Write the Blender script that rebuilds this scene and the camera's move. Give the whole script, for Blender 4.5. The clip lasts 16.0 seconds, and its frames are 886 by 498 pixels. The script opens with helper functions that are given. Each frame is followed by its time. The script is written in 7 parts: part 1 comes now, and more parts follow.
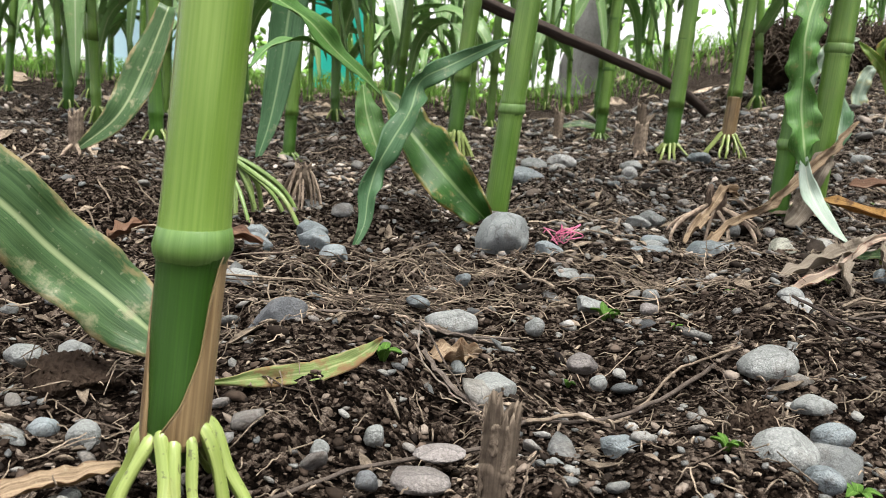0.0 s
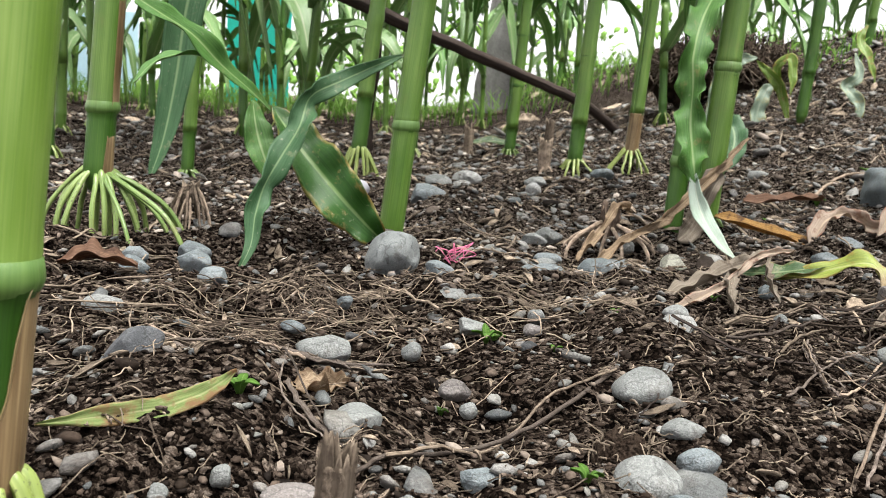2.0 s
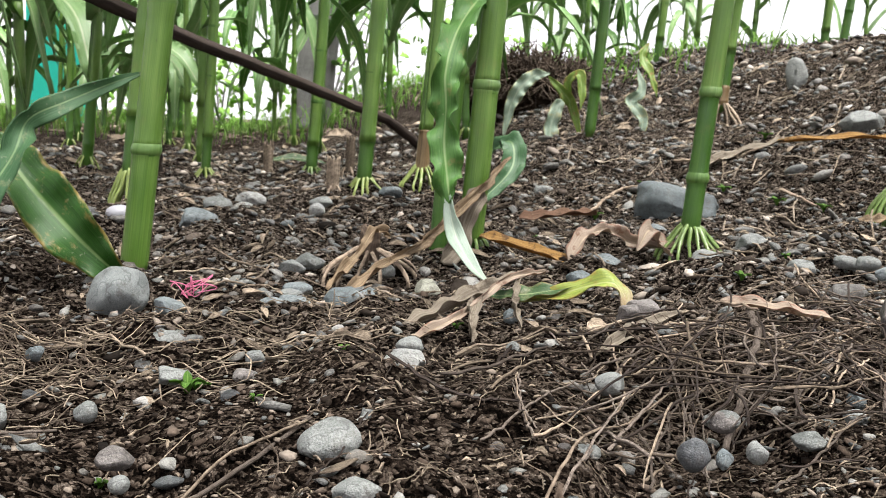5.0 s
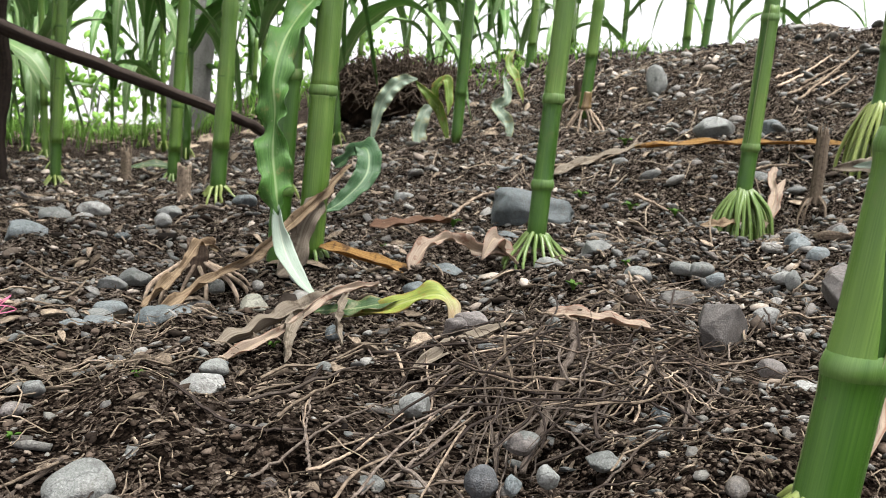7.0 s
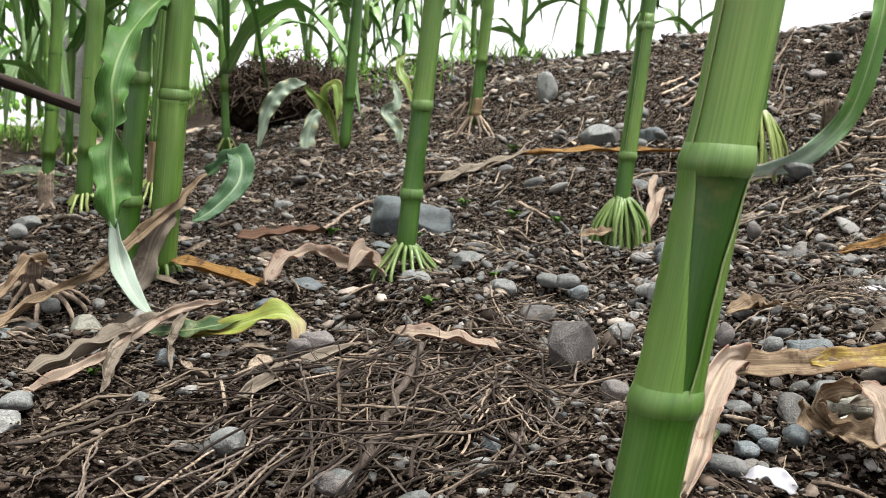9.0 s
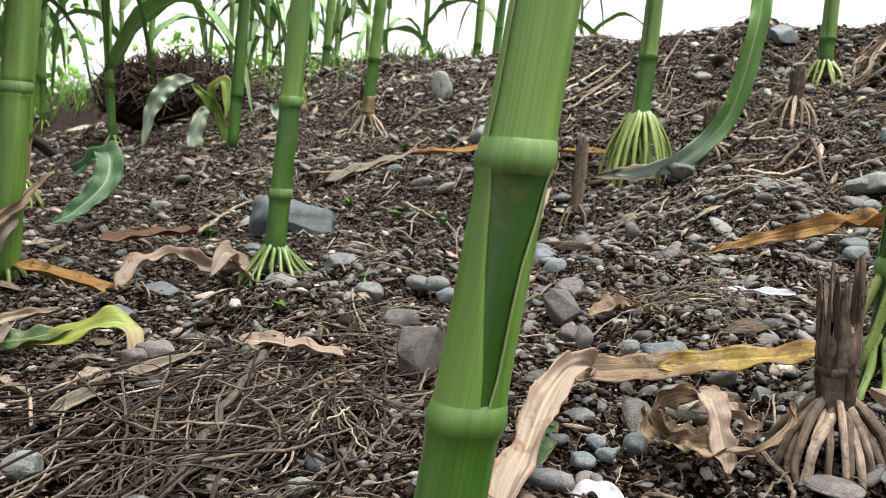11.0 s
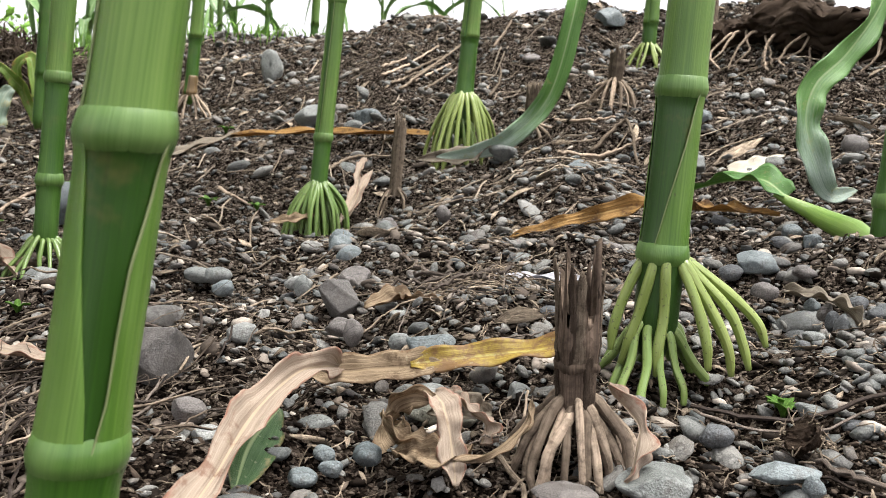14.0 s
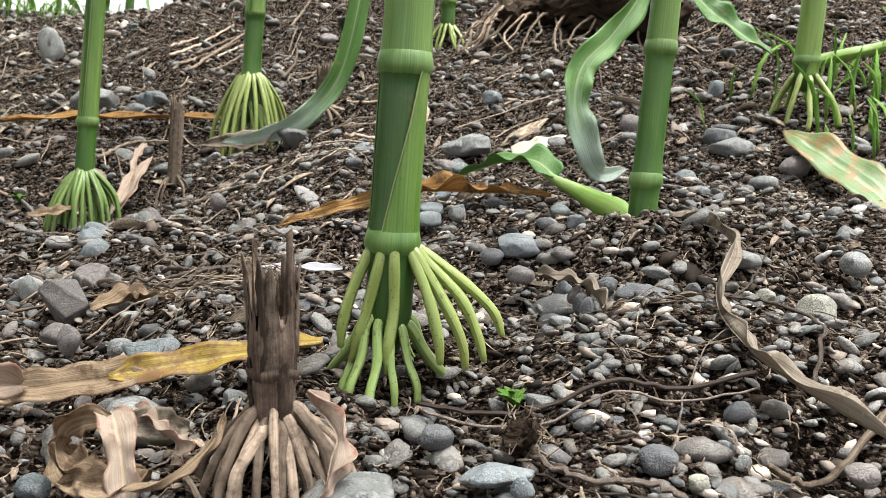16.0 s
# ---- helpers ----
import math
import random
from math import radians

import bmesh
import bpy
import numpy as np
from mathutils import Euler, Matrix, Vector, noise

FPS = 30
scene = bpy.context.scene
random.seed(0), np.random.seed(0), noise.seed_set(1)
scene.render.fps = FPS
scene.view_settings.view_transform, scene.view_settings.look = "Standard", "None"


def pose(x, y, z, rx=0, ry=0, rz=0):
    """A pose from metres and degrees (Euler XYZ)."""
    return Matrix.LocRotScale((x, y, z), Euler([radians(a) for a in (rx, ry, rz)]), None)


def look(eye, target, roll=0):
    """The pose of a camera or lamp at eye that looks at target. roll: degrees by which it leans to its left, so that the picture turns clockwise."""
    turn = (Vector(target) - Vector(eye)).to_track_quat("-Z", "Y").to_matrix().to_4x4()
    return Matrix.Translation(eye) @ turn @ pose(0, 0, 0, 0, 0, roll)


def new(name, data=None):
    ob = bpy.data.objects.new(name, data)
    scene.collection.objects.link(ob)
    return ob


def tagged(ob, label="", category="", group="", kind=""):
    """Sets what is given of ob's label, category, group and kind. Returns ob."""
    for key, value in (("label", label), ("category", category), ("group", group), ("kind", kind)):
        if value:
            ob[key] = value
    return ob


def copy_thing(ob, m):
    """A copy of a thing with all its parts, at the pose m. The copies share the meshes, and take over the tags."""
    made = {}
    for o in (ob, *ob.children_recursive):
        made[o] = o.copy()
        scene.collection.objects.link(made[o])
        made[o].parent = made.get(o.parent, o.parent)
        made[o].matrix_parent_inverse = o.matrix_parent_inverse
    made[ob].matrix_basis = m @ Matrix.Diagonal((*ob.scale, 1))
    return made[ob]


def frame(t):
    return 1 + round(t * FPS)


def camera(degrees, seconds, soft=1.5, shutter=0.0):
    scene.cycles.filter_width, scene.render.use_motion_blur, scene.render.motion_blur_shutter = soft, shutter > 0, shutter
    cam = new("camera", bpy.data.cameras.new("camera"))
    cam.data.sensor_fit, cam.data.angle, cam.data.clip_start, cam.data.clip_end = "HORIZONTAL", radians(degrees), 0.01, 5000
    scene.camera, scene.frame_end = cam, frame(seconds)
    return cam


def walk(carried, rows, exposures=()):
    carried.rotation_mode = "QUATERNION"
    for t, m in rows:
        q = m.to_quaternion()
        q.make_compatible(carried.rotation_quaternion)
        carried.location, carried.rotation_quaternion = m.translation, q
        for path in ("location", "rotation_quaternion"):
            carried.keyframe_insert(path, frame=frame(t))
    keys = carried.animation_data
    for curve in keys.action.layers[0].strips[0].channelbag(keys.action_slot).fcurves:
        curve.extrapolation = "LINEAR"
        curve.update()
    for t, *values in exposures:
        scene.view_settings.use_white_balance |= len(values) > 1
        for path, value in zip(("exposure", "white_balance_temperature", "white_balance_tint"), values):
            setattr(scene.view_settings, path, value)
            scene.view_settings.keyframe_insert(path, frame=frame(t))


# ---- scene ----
cam = camera(51.6, 16.0, 0.7)
PATH = [
    (0.0, (-0.0000, -0.0000, 0.1800), (0.0000, 1.9690, -0.1707), 4.09),
    (0.5, (0.0081, 0.0049, 0.1801), (0.0466, 1.9753, -0.1605), 4.24),
    (1.0, (0.0167, 0.0103, 0.1807), (0.0967, 1.9816, -0.1476), 4.24),
    (1.5, (0.0250, 0.0162, 0.1827), (0.1466, 1.9871, -0.1347), 4.25),
    (2.0, (0.0337, 0.0219, 0.1836), (0.2006, 1.9913, -0.1228), 4.31),
    (2.5, (0.0447, 0.0283, 0.1866), (0.2591, 1.9948, -0.1086), 4.24),
    (3.0, (0.0578, 0.0349, 0.1902), (0.3256, 1.9963, -0.0950), 4.17),
    (3.5, (0.0745, 0.0417, 0.1913), (0.4021, 1.9953, -0.0846), 4.11),
    (4.0, (0.0923, 0.0476, 0.1917), (0.4809, 1.9911, -0.0768), 4.01),
    (6.5, (0.1889, 0.0722, 0.2079), (0.8801, 1.9345, -0.0246), 3.62),
    (7.0, (0.2042, 0.0748, 0.2052), (0.9430, 1.9194, -0.0225), 3.70),
    (7.5, (0.2228, 0.0798, 0.2075), (1.0117, 1.9043, -0.0140), 3.76),
    (8.0, (0.2417, 0.0851, 0.2115), (1.0731, 1.8911, -0.0051), 3.82),
    (10.5, (0.3214, 0.0963, 0.2148), (1.3557, 1.7972, 0.0217), 4.01),
    (11.0, (0.3382, 0.0978, 0.2153), (1.4132, 1.7734, 0.0236), 4.13),
    (11.5, (0.3547, 0.0986, 0.2164), (1.4695, 1.7479, 0.0243), 4.18),
    (12.0, (0.3700, 0.0978, 0.2144), (1.5233, 1.7201, 0.0194), 4.21),
    (12.5, (0.3852, 0.0980, 0.2158), (1.5759, 1.6926, 0.0168), 4.21),
    (13.0, (0.4042, 0.0999, 0.2175), (1.6330, 1.6649, 0.0161), 4.21),
    (13.5, (0.4236, 0.1006, 0.2178), (1.6883, 1.6365, 0.0139), 4.12),
    (14.0, (0.4400, 0.0991, 0.2185), (1.7478, 1.5981, 0.0123), 3.97),
    (14.5, (0.4612, 0.0972, 0.2215), (1.8224, 1.5477, 0.0133), 3.78),
    (15.0, (0.4838, 0.0956, 0.2210), (1.9055, 1.4864, 0.0101), 3.64),
    (15.5, (0.5056, 0.0908, 0.2191), (1.9881, 1.4160, 0.0045), 3.47),
    (16.0, (0.5239, 0.0837, 0.2219), (2.0795, 1.3216, 0.0037), 3.23),
]
walk(cam, [(t, look(eye, target, roll)) for t, eye, target, roll in PATH], [(0.0, 1.84), (4.0, 1.90), (7.0, 1.81), (10.5, 1.72), (13.0, 1.74), (14.5, 1.82), (16.0, 1.90)])
cam.data.dof.use_dof, cam.data.dof.focus_distance, cam.data.dof.aperture_fstop = True, 0.62, 26.0

SKY, SUN = 0.046, 4.4
scene.view_settings.exposure = 1.62

# ---- daylight: a bright overcast sky, no hard shadows ----
world = bpy.data.worlds.new("overcast_sky")
scene.world = world
world.use_nodes = True
_wn = world.node_tree.nodes
_sky = _wn.new("ShaderNodeTexSky")
_sky.sky_type, _sky.sun_disc, _sky.sun_elevation, _sky.sun_rotation = "NISHITA", False, radians(76), radians(150)
_sky.dust_density, _sky.ozone_density = 4.0, 1.0
_cloud = _wn.new("ShaderNodeMix")
_cloud.data_type = "RGBA"
_cloud.inputs[0].default_value = 0.8
_cloud.inputs[7].default_value = (12.0, 11.5, 12.2, 1)
world.node_tree.links.new(_sky.outputs[0], _cloud.inputs[6])
world.node_tree.links.new(_cloud.outputs[2], _wn["Background"].inputs[0])
_wn["Background"].inputs[1].default_value = SKY
sun = new("sun", bpy.data.lights.new("sun", "SUN"))
sun.data.energy, sun.data.angle, sun.data.color = SUN, radians(45), (1.0, 0.98, 0.95)
sun.matrix_world = look((0, 0, 6), (-0.9, 0.9, 0))


# ---- materials ----
class Shader:
    """A small wrapper to write node materials in a few lines."""

    def __init__(self, name, rough=0.6, spec=0.4):
        self.m = bpy.data.materials.new(name)
        self.m.use_nodes = True
        self.t = self.m.node_tree
        self.b = self.t.nodes["Principled BSDF"]
        self.b.inputs["Roughness"].default_value = rough
        self.b.inputs["Specular IOR Level"].default_value = spec

    def put(self, socket, value):
        if hasattr(value, "is_output"):
            self.t.links.new(value, socket)
        elif isinstance(value, (tuple, list)) and len(value) == 3 and socket.type == "RGBA":
            socket.default_value = (*value, 1)
        else:
            socket.default_value = value

    def node(self, kind, out=0, **values):
        n = self.t.nodes.new(kind)
        for k, v in values.items():
            self.put(n.inputs[int(k[1:]) if k[0] == "_" else k], v)
        return n.outputs[out]

    def math(self, op, a, b=0.0, clamp=False):
        n = self.t.nodes.new("ShaderNodeMath")
        n.operation, n.use_clamp = op, clamp
        self.put(n.inputs[0], a), self.put(n.inputs[1], b)
        return n.outputs[0]

    def mix(self, fac, a, b, how="MIX"):
        n = self.t.nodes.new("ShaderNodeMix")
        n.data_type, n.blend_type = "RGBA", how
        self.put(n.inputs[0], fac), self.put(n.inputs[6], a), self.put(n.inputs[7], b)
        return n.outputs[2]

    def ramp(self, fac, *stops):
        n = self.t.nodes.new("ShaderNodeValToRGB")
        e = n.color_ramp.elements
        while len(e) < len(stops):
            e.new(0.5)
        for k, (at, c) in zip(e, stops):
            k.position, k.color = at, (*c, 1) if isinstance(c, tuple) else (c, c, c, 1)
        self.put(n.inputs[0], fac)
        return n.outputs[0]

    def coord(self, which="Object", scale=(1, 1, 1)):
        n = self.t.nodes.new("ShaderNodeTexCoord")
        mp = self.t.nodes.new("ShaderNodeMapping")
        self.t.links.new(n.outputs[which], mp.inputs[0])
        mp.inputs["Scale"].default_value = scale
        return mp.outputs[0]

    def noise(self, vec, scale, detail=4.0, rough=0.6, out=0):
        return self.node("ShaderNodeTexNoise", out, Vector=vec, Scale=scale, Detail=detail, Roughness=rough)

    def bump(self, height, strength=0.5, dist=0.002):
        n = self.t.nodes.new("ShaderNodeBump")
        n.inputs["Strength"].default_value, n.inputs["Distance"].default_value = strength, dist
        self.put(n.inputs["Height"], height)
        self.t.links.new(n.outputs[0], self.b.inputs["Normal"])

    def colour(self, c):
        self.put(self.b.inputs["Base Color"], c)
        return self

    def through_light(self, c, share):
        """Thin things let part of the light through."""
        tr = self.t.nodes.new("ShaderNodeBsdfTranslucent")
        self.put(tr.inputs[0], c)
        mx = self.t.nodes.new("ShaderNodeMixShader")
        mx.inputs[0].default_value = share
        self.t.links.new(self.b.outputs[0], mx.inputs[1])
        self.t.links.new(tr.outputs[0], mx.inputs[2])
        self.t.links.new(mx.outputs[0], self.t.nodes["Material Output"].inputs[0])


def cells(s, v, scale, out="Color"):
    n = s.t.nodes.new("ShaderNodeTexVoronoi")
    s.put(n.inputs["Vector"], v)
    n.inputs["Scale"].default_value = scale
    return n.outputs[out]


def soil_material():
    s = Shader("dark_moist_soil", 0.95, 0.0)
    v0 = s.coord()
    # warp the place a little, so that crumbs are uneven
    wob = s.node("ShaderNodeTexNoise", 1, Vector=v0, Scale=130.0, Detail=3.0)
    warp = s.t.nodes.new("ShaderNodeMix")
    warp.data_type = "VECTOR"
    warp.inputs[0].default_value = 0.006
    s.put(warp.inputs[4], v0), s.put(warp.inputs[5], wob)
    v = warp.outputs[1]
    big, mid, fine = s.noise(v0, 5.0, 5), s.noise(v0, 45.0, 6, 0.7), s.noise(v0, 520.0, 4, 0.7)
    grit = s.math("MULTIPLY", s.node("ShaderNodeSeparateColor", 0, Color=cells(s, v, 260.0)), 1.0)
    grit2 = s.node("ShaderNodeSeparateColor", 1, Color=cells(s, v, 520.0))
    tone = s.math("ADD", s.math("MULTIPLY", grit, 0.5), s.math("ADD", s.math("MULTIPLY", grit2, 0.25), s.math("MULTIPLY", mid, 0.35)))
    c = s.ramp(tone, (0.34, (0.0025, 0.002, 0.0016)), (0.56, (0.014, 0.010, 0.0075)), (0.74, (0.085, 0.065, 0.05)), (0.92, (0.22, 0.18, 0.145)))
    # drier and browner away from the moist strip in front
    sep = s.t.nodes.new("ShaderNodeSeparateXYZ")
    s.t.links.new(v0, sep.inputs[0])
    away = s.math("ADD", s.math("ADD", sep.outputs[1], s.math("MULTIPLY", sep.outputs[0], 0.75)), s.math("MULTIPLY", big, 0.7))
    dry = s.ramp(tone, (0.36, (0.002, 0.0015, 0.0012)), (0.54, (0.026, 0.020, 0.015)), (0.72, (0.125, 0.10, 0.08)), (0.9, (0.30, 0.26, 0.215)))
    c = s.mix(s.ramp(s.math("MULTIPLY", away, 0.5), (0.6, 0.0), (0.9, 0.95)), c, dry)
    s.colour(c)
    bumps = s.math("ADD", s.math("MULTIPLY", cells(s, v, 260.0, "Distance"), -3.0), s.math("MULTIPLY", cells(s, v, 520.0, "Distance"), -1.5))
    s.bump(s.math("ADD", bumps, s.math("ADD", s.math("MULTIPLY", mid, 2.5), fine)), 1.0, 0.0035)
    return s.m


def stone_material(name, low, high, island=False):
    """River stone: a base tone for each one, paler dust, dark veins, a fine salt-and-pepper grain and splashes of dried mud."""
    s = Shader(name, 0.55, 0.3)
    v = s.coord()
    if island:
        r = s.t.nodes.new("ShaderNodeNewGeometry").outputs["Random Per Island"]
        base = s.ramp(r, (0.0, (0.026, 0.024, 0.022)), (0.14, (0.095, 0.104, 0.100)), (0.28, (0.055, 0.044, 0.036)), (0.42, (0.130, 0.132, 0.118)), (0.55, (0.044, 0.050, 0.051)),
                      (0.68, (0.155, 0.152, 0.132)), (0.8, (0.10, 0.085, 0.072)), (0.94, (0.21, 0.208, 0.19)), (1.0, (0.31, 0.30, 0.275)))
    else:
        r = s.t.nodes.new("ShaderNodeObjectInfo").outputs["Random"]
        base = s.mix(r, low, high)
    patch, grain = s.noise(v, 55.0, 6, 0.7), s.noise(v, 900.0, 3, 0.75)
    pale = tuple(min(0.5, 1.5 * k + 0.05) for k in high) if high else (0.26, 0.26, 0.24)
    c = s.mix(s.ramp(patch, (0.44, 0.0), (0.68, 0.55)), base, pale)
    vein = s.math("ABSOLUTE", s.math("SUBTRACT", s.noise(v, 30.0, 3, 0.6), 0.5))
    c = s.mix(s.ramp(vein, (0.004, 0.5), (0.016, 0.0)), c, (0.035, 0.034, 0.033))
    c = s.mix(s.ramp(s.noise(v, 34.0, 7, 0.8), (0.54, 0.0), (0.64, 0.6)), c, (0.06, 0.051, 0.042))
    c = s.mix(0.5, c, s.ramp(grain, (0.3, 0.12), (0.5, 0.47), (0.7, 0.85)), "OVERLAY")
    s.colour(c)
    s.put(s.b.inputs["Roughness"], s.ramp(patch, (0.3, 0.38), (0.7, 0.72)))
    s.bump(s.math("ADD", s.math("MULTIPLY", patch, 1.4), s.math("MULTIPLY", grain, 0.4)), 0.9, 0.0024)
    return s.m


def crumb_material(dry=False):
    s = Shader("soil_crumbs" if not dry else "dry_soil_crumbs", 0.75, 0.06)
    r = s.t.nodes.new("ShaderNodeNewGeometry").outputs["Random Per Island"]
    c = s.ramp(r, (0.0, (0.006, 0.0045, 0.0035)), (0.45, (0.024, 0.017, 0.012)), (0.7, (0.06, 0.044, 0.033)), (0.88, (0.11, 0.085, 0.066)), (1.0, (0.22, 0.185, 0.15)))
    if dry:
        c = s.ramp(r, (0.0, (0.004, 0.003, 0.0022)), (0.36, (0.026, 0.020, 0.015)), (0.60, (0.100, 0.081, 0.065)), (0.82, (0.24, 0.205, 0.17)), (1.0, (0.44, 0.39, 0.33)))
    n = s.noise(s.coord(), 260.0, 4, 0.7)
    s.colour(s.mix(0.6, c, s.ramp(n, (0.3, 0.2), (0.7, 0.8)), "OVERLAY"))
    s.bump(n, 0.6, 0.001)
    return s.m


def stem_material(name, dark, mid, pale, blotch, streaks=70.0, specks=0.74):
    """Waxy corn stem: fine lengthwise fibres, paler bloom, a few dark specks. u runs round, v along in metres."""
    s = Shader(name, 0.38, 0.5)
    uv, ob = s.coord("UV", (streaks, 6, 1)), s.coord()
    fib = s.ramp(s.noise(uv, 1.0, 4, 0.7), (0.3, 0.0), (0.7, 1.0))
    wide = s.ramp(s.noise(s.coord("UV", (3, 7, 1)), 1.0, 3), (0.3, 0.0), (0.7, 1.0))
    c = s.mix(fib, s.mix(wide, dark, mid), s.mix(wide, mid, pale))
    speck = s.ramp(s.noise(ob, 170.0 if specks > 0.7 else 330.0, 2), (specks, 0.0), (specks + 0.05, 1.0))
    c = s.mix(s.math("MULTIPLY", speck, 0.7), c, (0.05, 0.05, 0.02))
    c = s.mix(s.math("MULTIPLY", s.ramp(s.noise(ob, 14.0, 5, 0.7), (0.56, 0.0), (0.72, 1.0)), blotch), c, (0.17, 0.13, 0.05))
    s.colour(c)
    s.put(s.b.inputs["Roughness"], s.ramp(wide, (0.3, 0.3), (0.7, 0.5)))
    s.bump(fib, 0.3, 0.0006)
    return s.m


def blade_material(name, ground, vein, rib, blot, blot_share, rough=0.45, light=0.35, edge=None, lines=60, tip=None):
    """A leaf blade: parallel veins, a pale midrib, blotches; u runs across, v along."""
    s = Shader(name, rough, 0.4 if rough < 0.5 else 0.1)
    uvn = s.t.nodes.new("ShaderNodeTexCoord")
    sep = s.t.nodes.new("ShaderNodeSeparateXYZ")
    s.t.links.new(uvn.outputs["UV"], sep.inputs[0])
    u = sep.outputs[0]
    across = s.noise(s.coord("UV", (lines, 0.9, 1)), 1.0, 4, 0.7)
    along = s.noise(s.coord("UV", (7, 9, 1)), 1.0, 4, 0.65)
    ob = s.coord()
    c = s.mix(s.ramp(across, (0.38, 0.0), (0.62, 1.0)), ground, vein)
    c = s.mix(s.math("MULTIPLY", s.ramp(along, (0.35, 0.0), (0.65, 1.0)), 0.5), c, vein)
    off = s.math("ABSOLUTE", s.math("SUBTRACT", u, 0.5))
    c = s.mix(s.ramp(off, (0.018, 1.0), (0.05, 0.0)), c, rib)
    if edge:
        c = s.mix(s.math("MULTIPLY", s.ramp(s.math("ADD", off, s.math("MULTIPLY", along, 0.75)), (0.78, 0.0), (0.92, 1.0)), 0.9), c, edge)
    if tip:
        # the dried, silvery far end of the blade
        c = s.mix(s.ramp(s.math("ADD", sep.outputs[1], s.math("MULTIPLY", s.math("SUBTRACT", along, 0.5), 0.35)), (tip[0] - 0.12, 0.0), (tip[0] + 0.12, 1.0)), c, s.mix(s.ramp(across, (0.38, 0.0), (0.62, 1.0)), tip[1], tip[2]))
    b1 = s.ramp(s.noise(ob, 42.0, 5, 0.7), (0.62 - 0.2 * blot_share, 0.0), (0.72 - 0.2 * blot_share, 1.0))
    b2 = s.ramp(s.noise(ob, 260.0, 2), (0.66, 0.0), (0.72, 1.0))
    c = s.mix(s.math("MULTIPLY", b1, min(0.95, 0.5 + blot_share)), c, blot)
    c = s.mix(s.math("MULTIPLY", b2, 0.3), c, (0.45, 0.44, 0.30))
    s.colour(c)
    s.bump(s.math("ADD", across, s.math("MULTIPLY", along, 0.6)), 0.5, 0.0012)
    s.through_light(c, light)
    return s.m


def fibre_material(name, dark, light, rough=0.75, island=True, along=(30, 3, 1)):
    s = Shader(name, rough, 0.02)
    f = s.ramp(s.noise(s.coord("UV", along), 1.0, 4, 0.65), (0.28, 0.0), (0.72, 1.0))
    c = s.mix(f, dark, light)
    kind = ("ShaderNodeNewGeometry", "Random Per Island") if island else ("ShaderNodeObjectInfo", "Random")
    r = s.t.nodes.new(kind[0]).outputs[kind[1]]
    c = s.mix(0.7, c, s.ramp(r, (0.0, 0.1), (0.6, 0.45), (1.0, 0.85)), "OVERLAY")
    ob = s.noise(s.coord(), 160.0, 4, 0.7)
    c = s.mix(s.ramp(ob, (0.44, 0.0), (0.68, 0.75)), c, (0.04, 0.03, 0.022))
    s.colour(c)
    s.bump(s.math("ADD", f, ob), 0.6, 0.001)
    return s.m


def plain_material(name, c, rough, share=0.0, spec=0.5):
    s = Shader(name, rough, spec)
    n = s.noise(s.coord(), 90.0, 4)
    col = s.mix(s.ramp(n, (0.3, 0.0), (0.7, 0.35)), c, tuple(0.55 * v for v in c))
    s.colour(col)
    s.bump(n, 0.4, 0.001)
    if share:
        s.through_light(col, share)
    return s.m


SOIL, CRUMB, DRY_CRUMB = soil_material(), crumb_material(), crumb_material(True)
GRAVEL = stone_material("mixed_gravel", None, None, True)
STONE = {
    "A": stone_material("smooth_grey_stone", (0.135, 0.148, 0.142), (0.155, 0.168, 0.162)),
    "G": stone_material("grey_stone", (0.095, 0.103, 0.096), (0.175, 0.184, 0.172)),
    "B": stone_material("blue_grey_stone", (0.070, 0.086, 0.088), (0.145, 0.168, 0.170)),
    "S": stone_material("dark_blue_grey_slab", (0.066, 0.080, 0.082), (0.078, 0.094, 0.096)),
    "X": stone_material("broken_grey_stone", (0.065, 0.059, 0.053), (0.095, 0.087, 0.079)),
    "D": stone_material("dark_stone", (0.045, 0.049, 0.052), (0.088, 0.093, 0.095)),
    "P": stone_material("brownish_stone", (0.085, 0.076, 0.069), (0.15, 0.136, 0.125)),
    "W": stone_material("pale_stone", (0.175, 0.18, 0.168), (0.25, 0.254, 0.238)),
    "L": stone_material("pale_greenish_stone", (0.185, 0.19, 0.150), (0.25, 0.25, 0.20)),
}
RIM_DRY = stem_material("brown_papery_edge", (0.06, 0.035, 0.014), (0.16, 0.11, 0.045), (0.32, 0.26, 0.12), 0.6, 8.0)
RIM_PALE = stem_material("pale_papery_edge", (0.09, 0.13, 0.04), (0.17, 0.21, 0.08), (0.30, 0.32, 0.17), 0.5, 8.0)
NODE = stem_material("pale_green_node", (0.040, 0.098, 0.016), (0.078, 0.158, 0.030), (0.145, 0.235, 0.066), 0.6, 30.0)
DARK_STEM = stem_material("dark_green_corn_stem", (0.009, 0.032, 0.003), (0.018, 0.060, 0.005), (0.040, 0.105, 0.011), 0.6)
STEM = stem_material("green_corn_stem", (0.014, 0.055, 0.005), (0.034, 0.105, 0.009), (0.085, 0.175, 0.024), 0.35)
SHEATH = stem_material("pale_green_sheath", (0.034, 0.092, 0.010), (0.078, 0.165, 0.020), (0.165, 0.265, 0.056), 0.35)
PALE_STEM = stem_material("light_green_stem", (0.070, 0.145, 0.014), (0.125, 0.225, 0.028), (0.215, 0.315, 0.070), 0.14, 60.0)
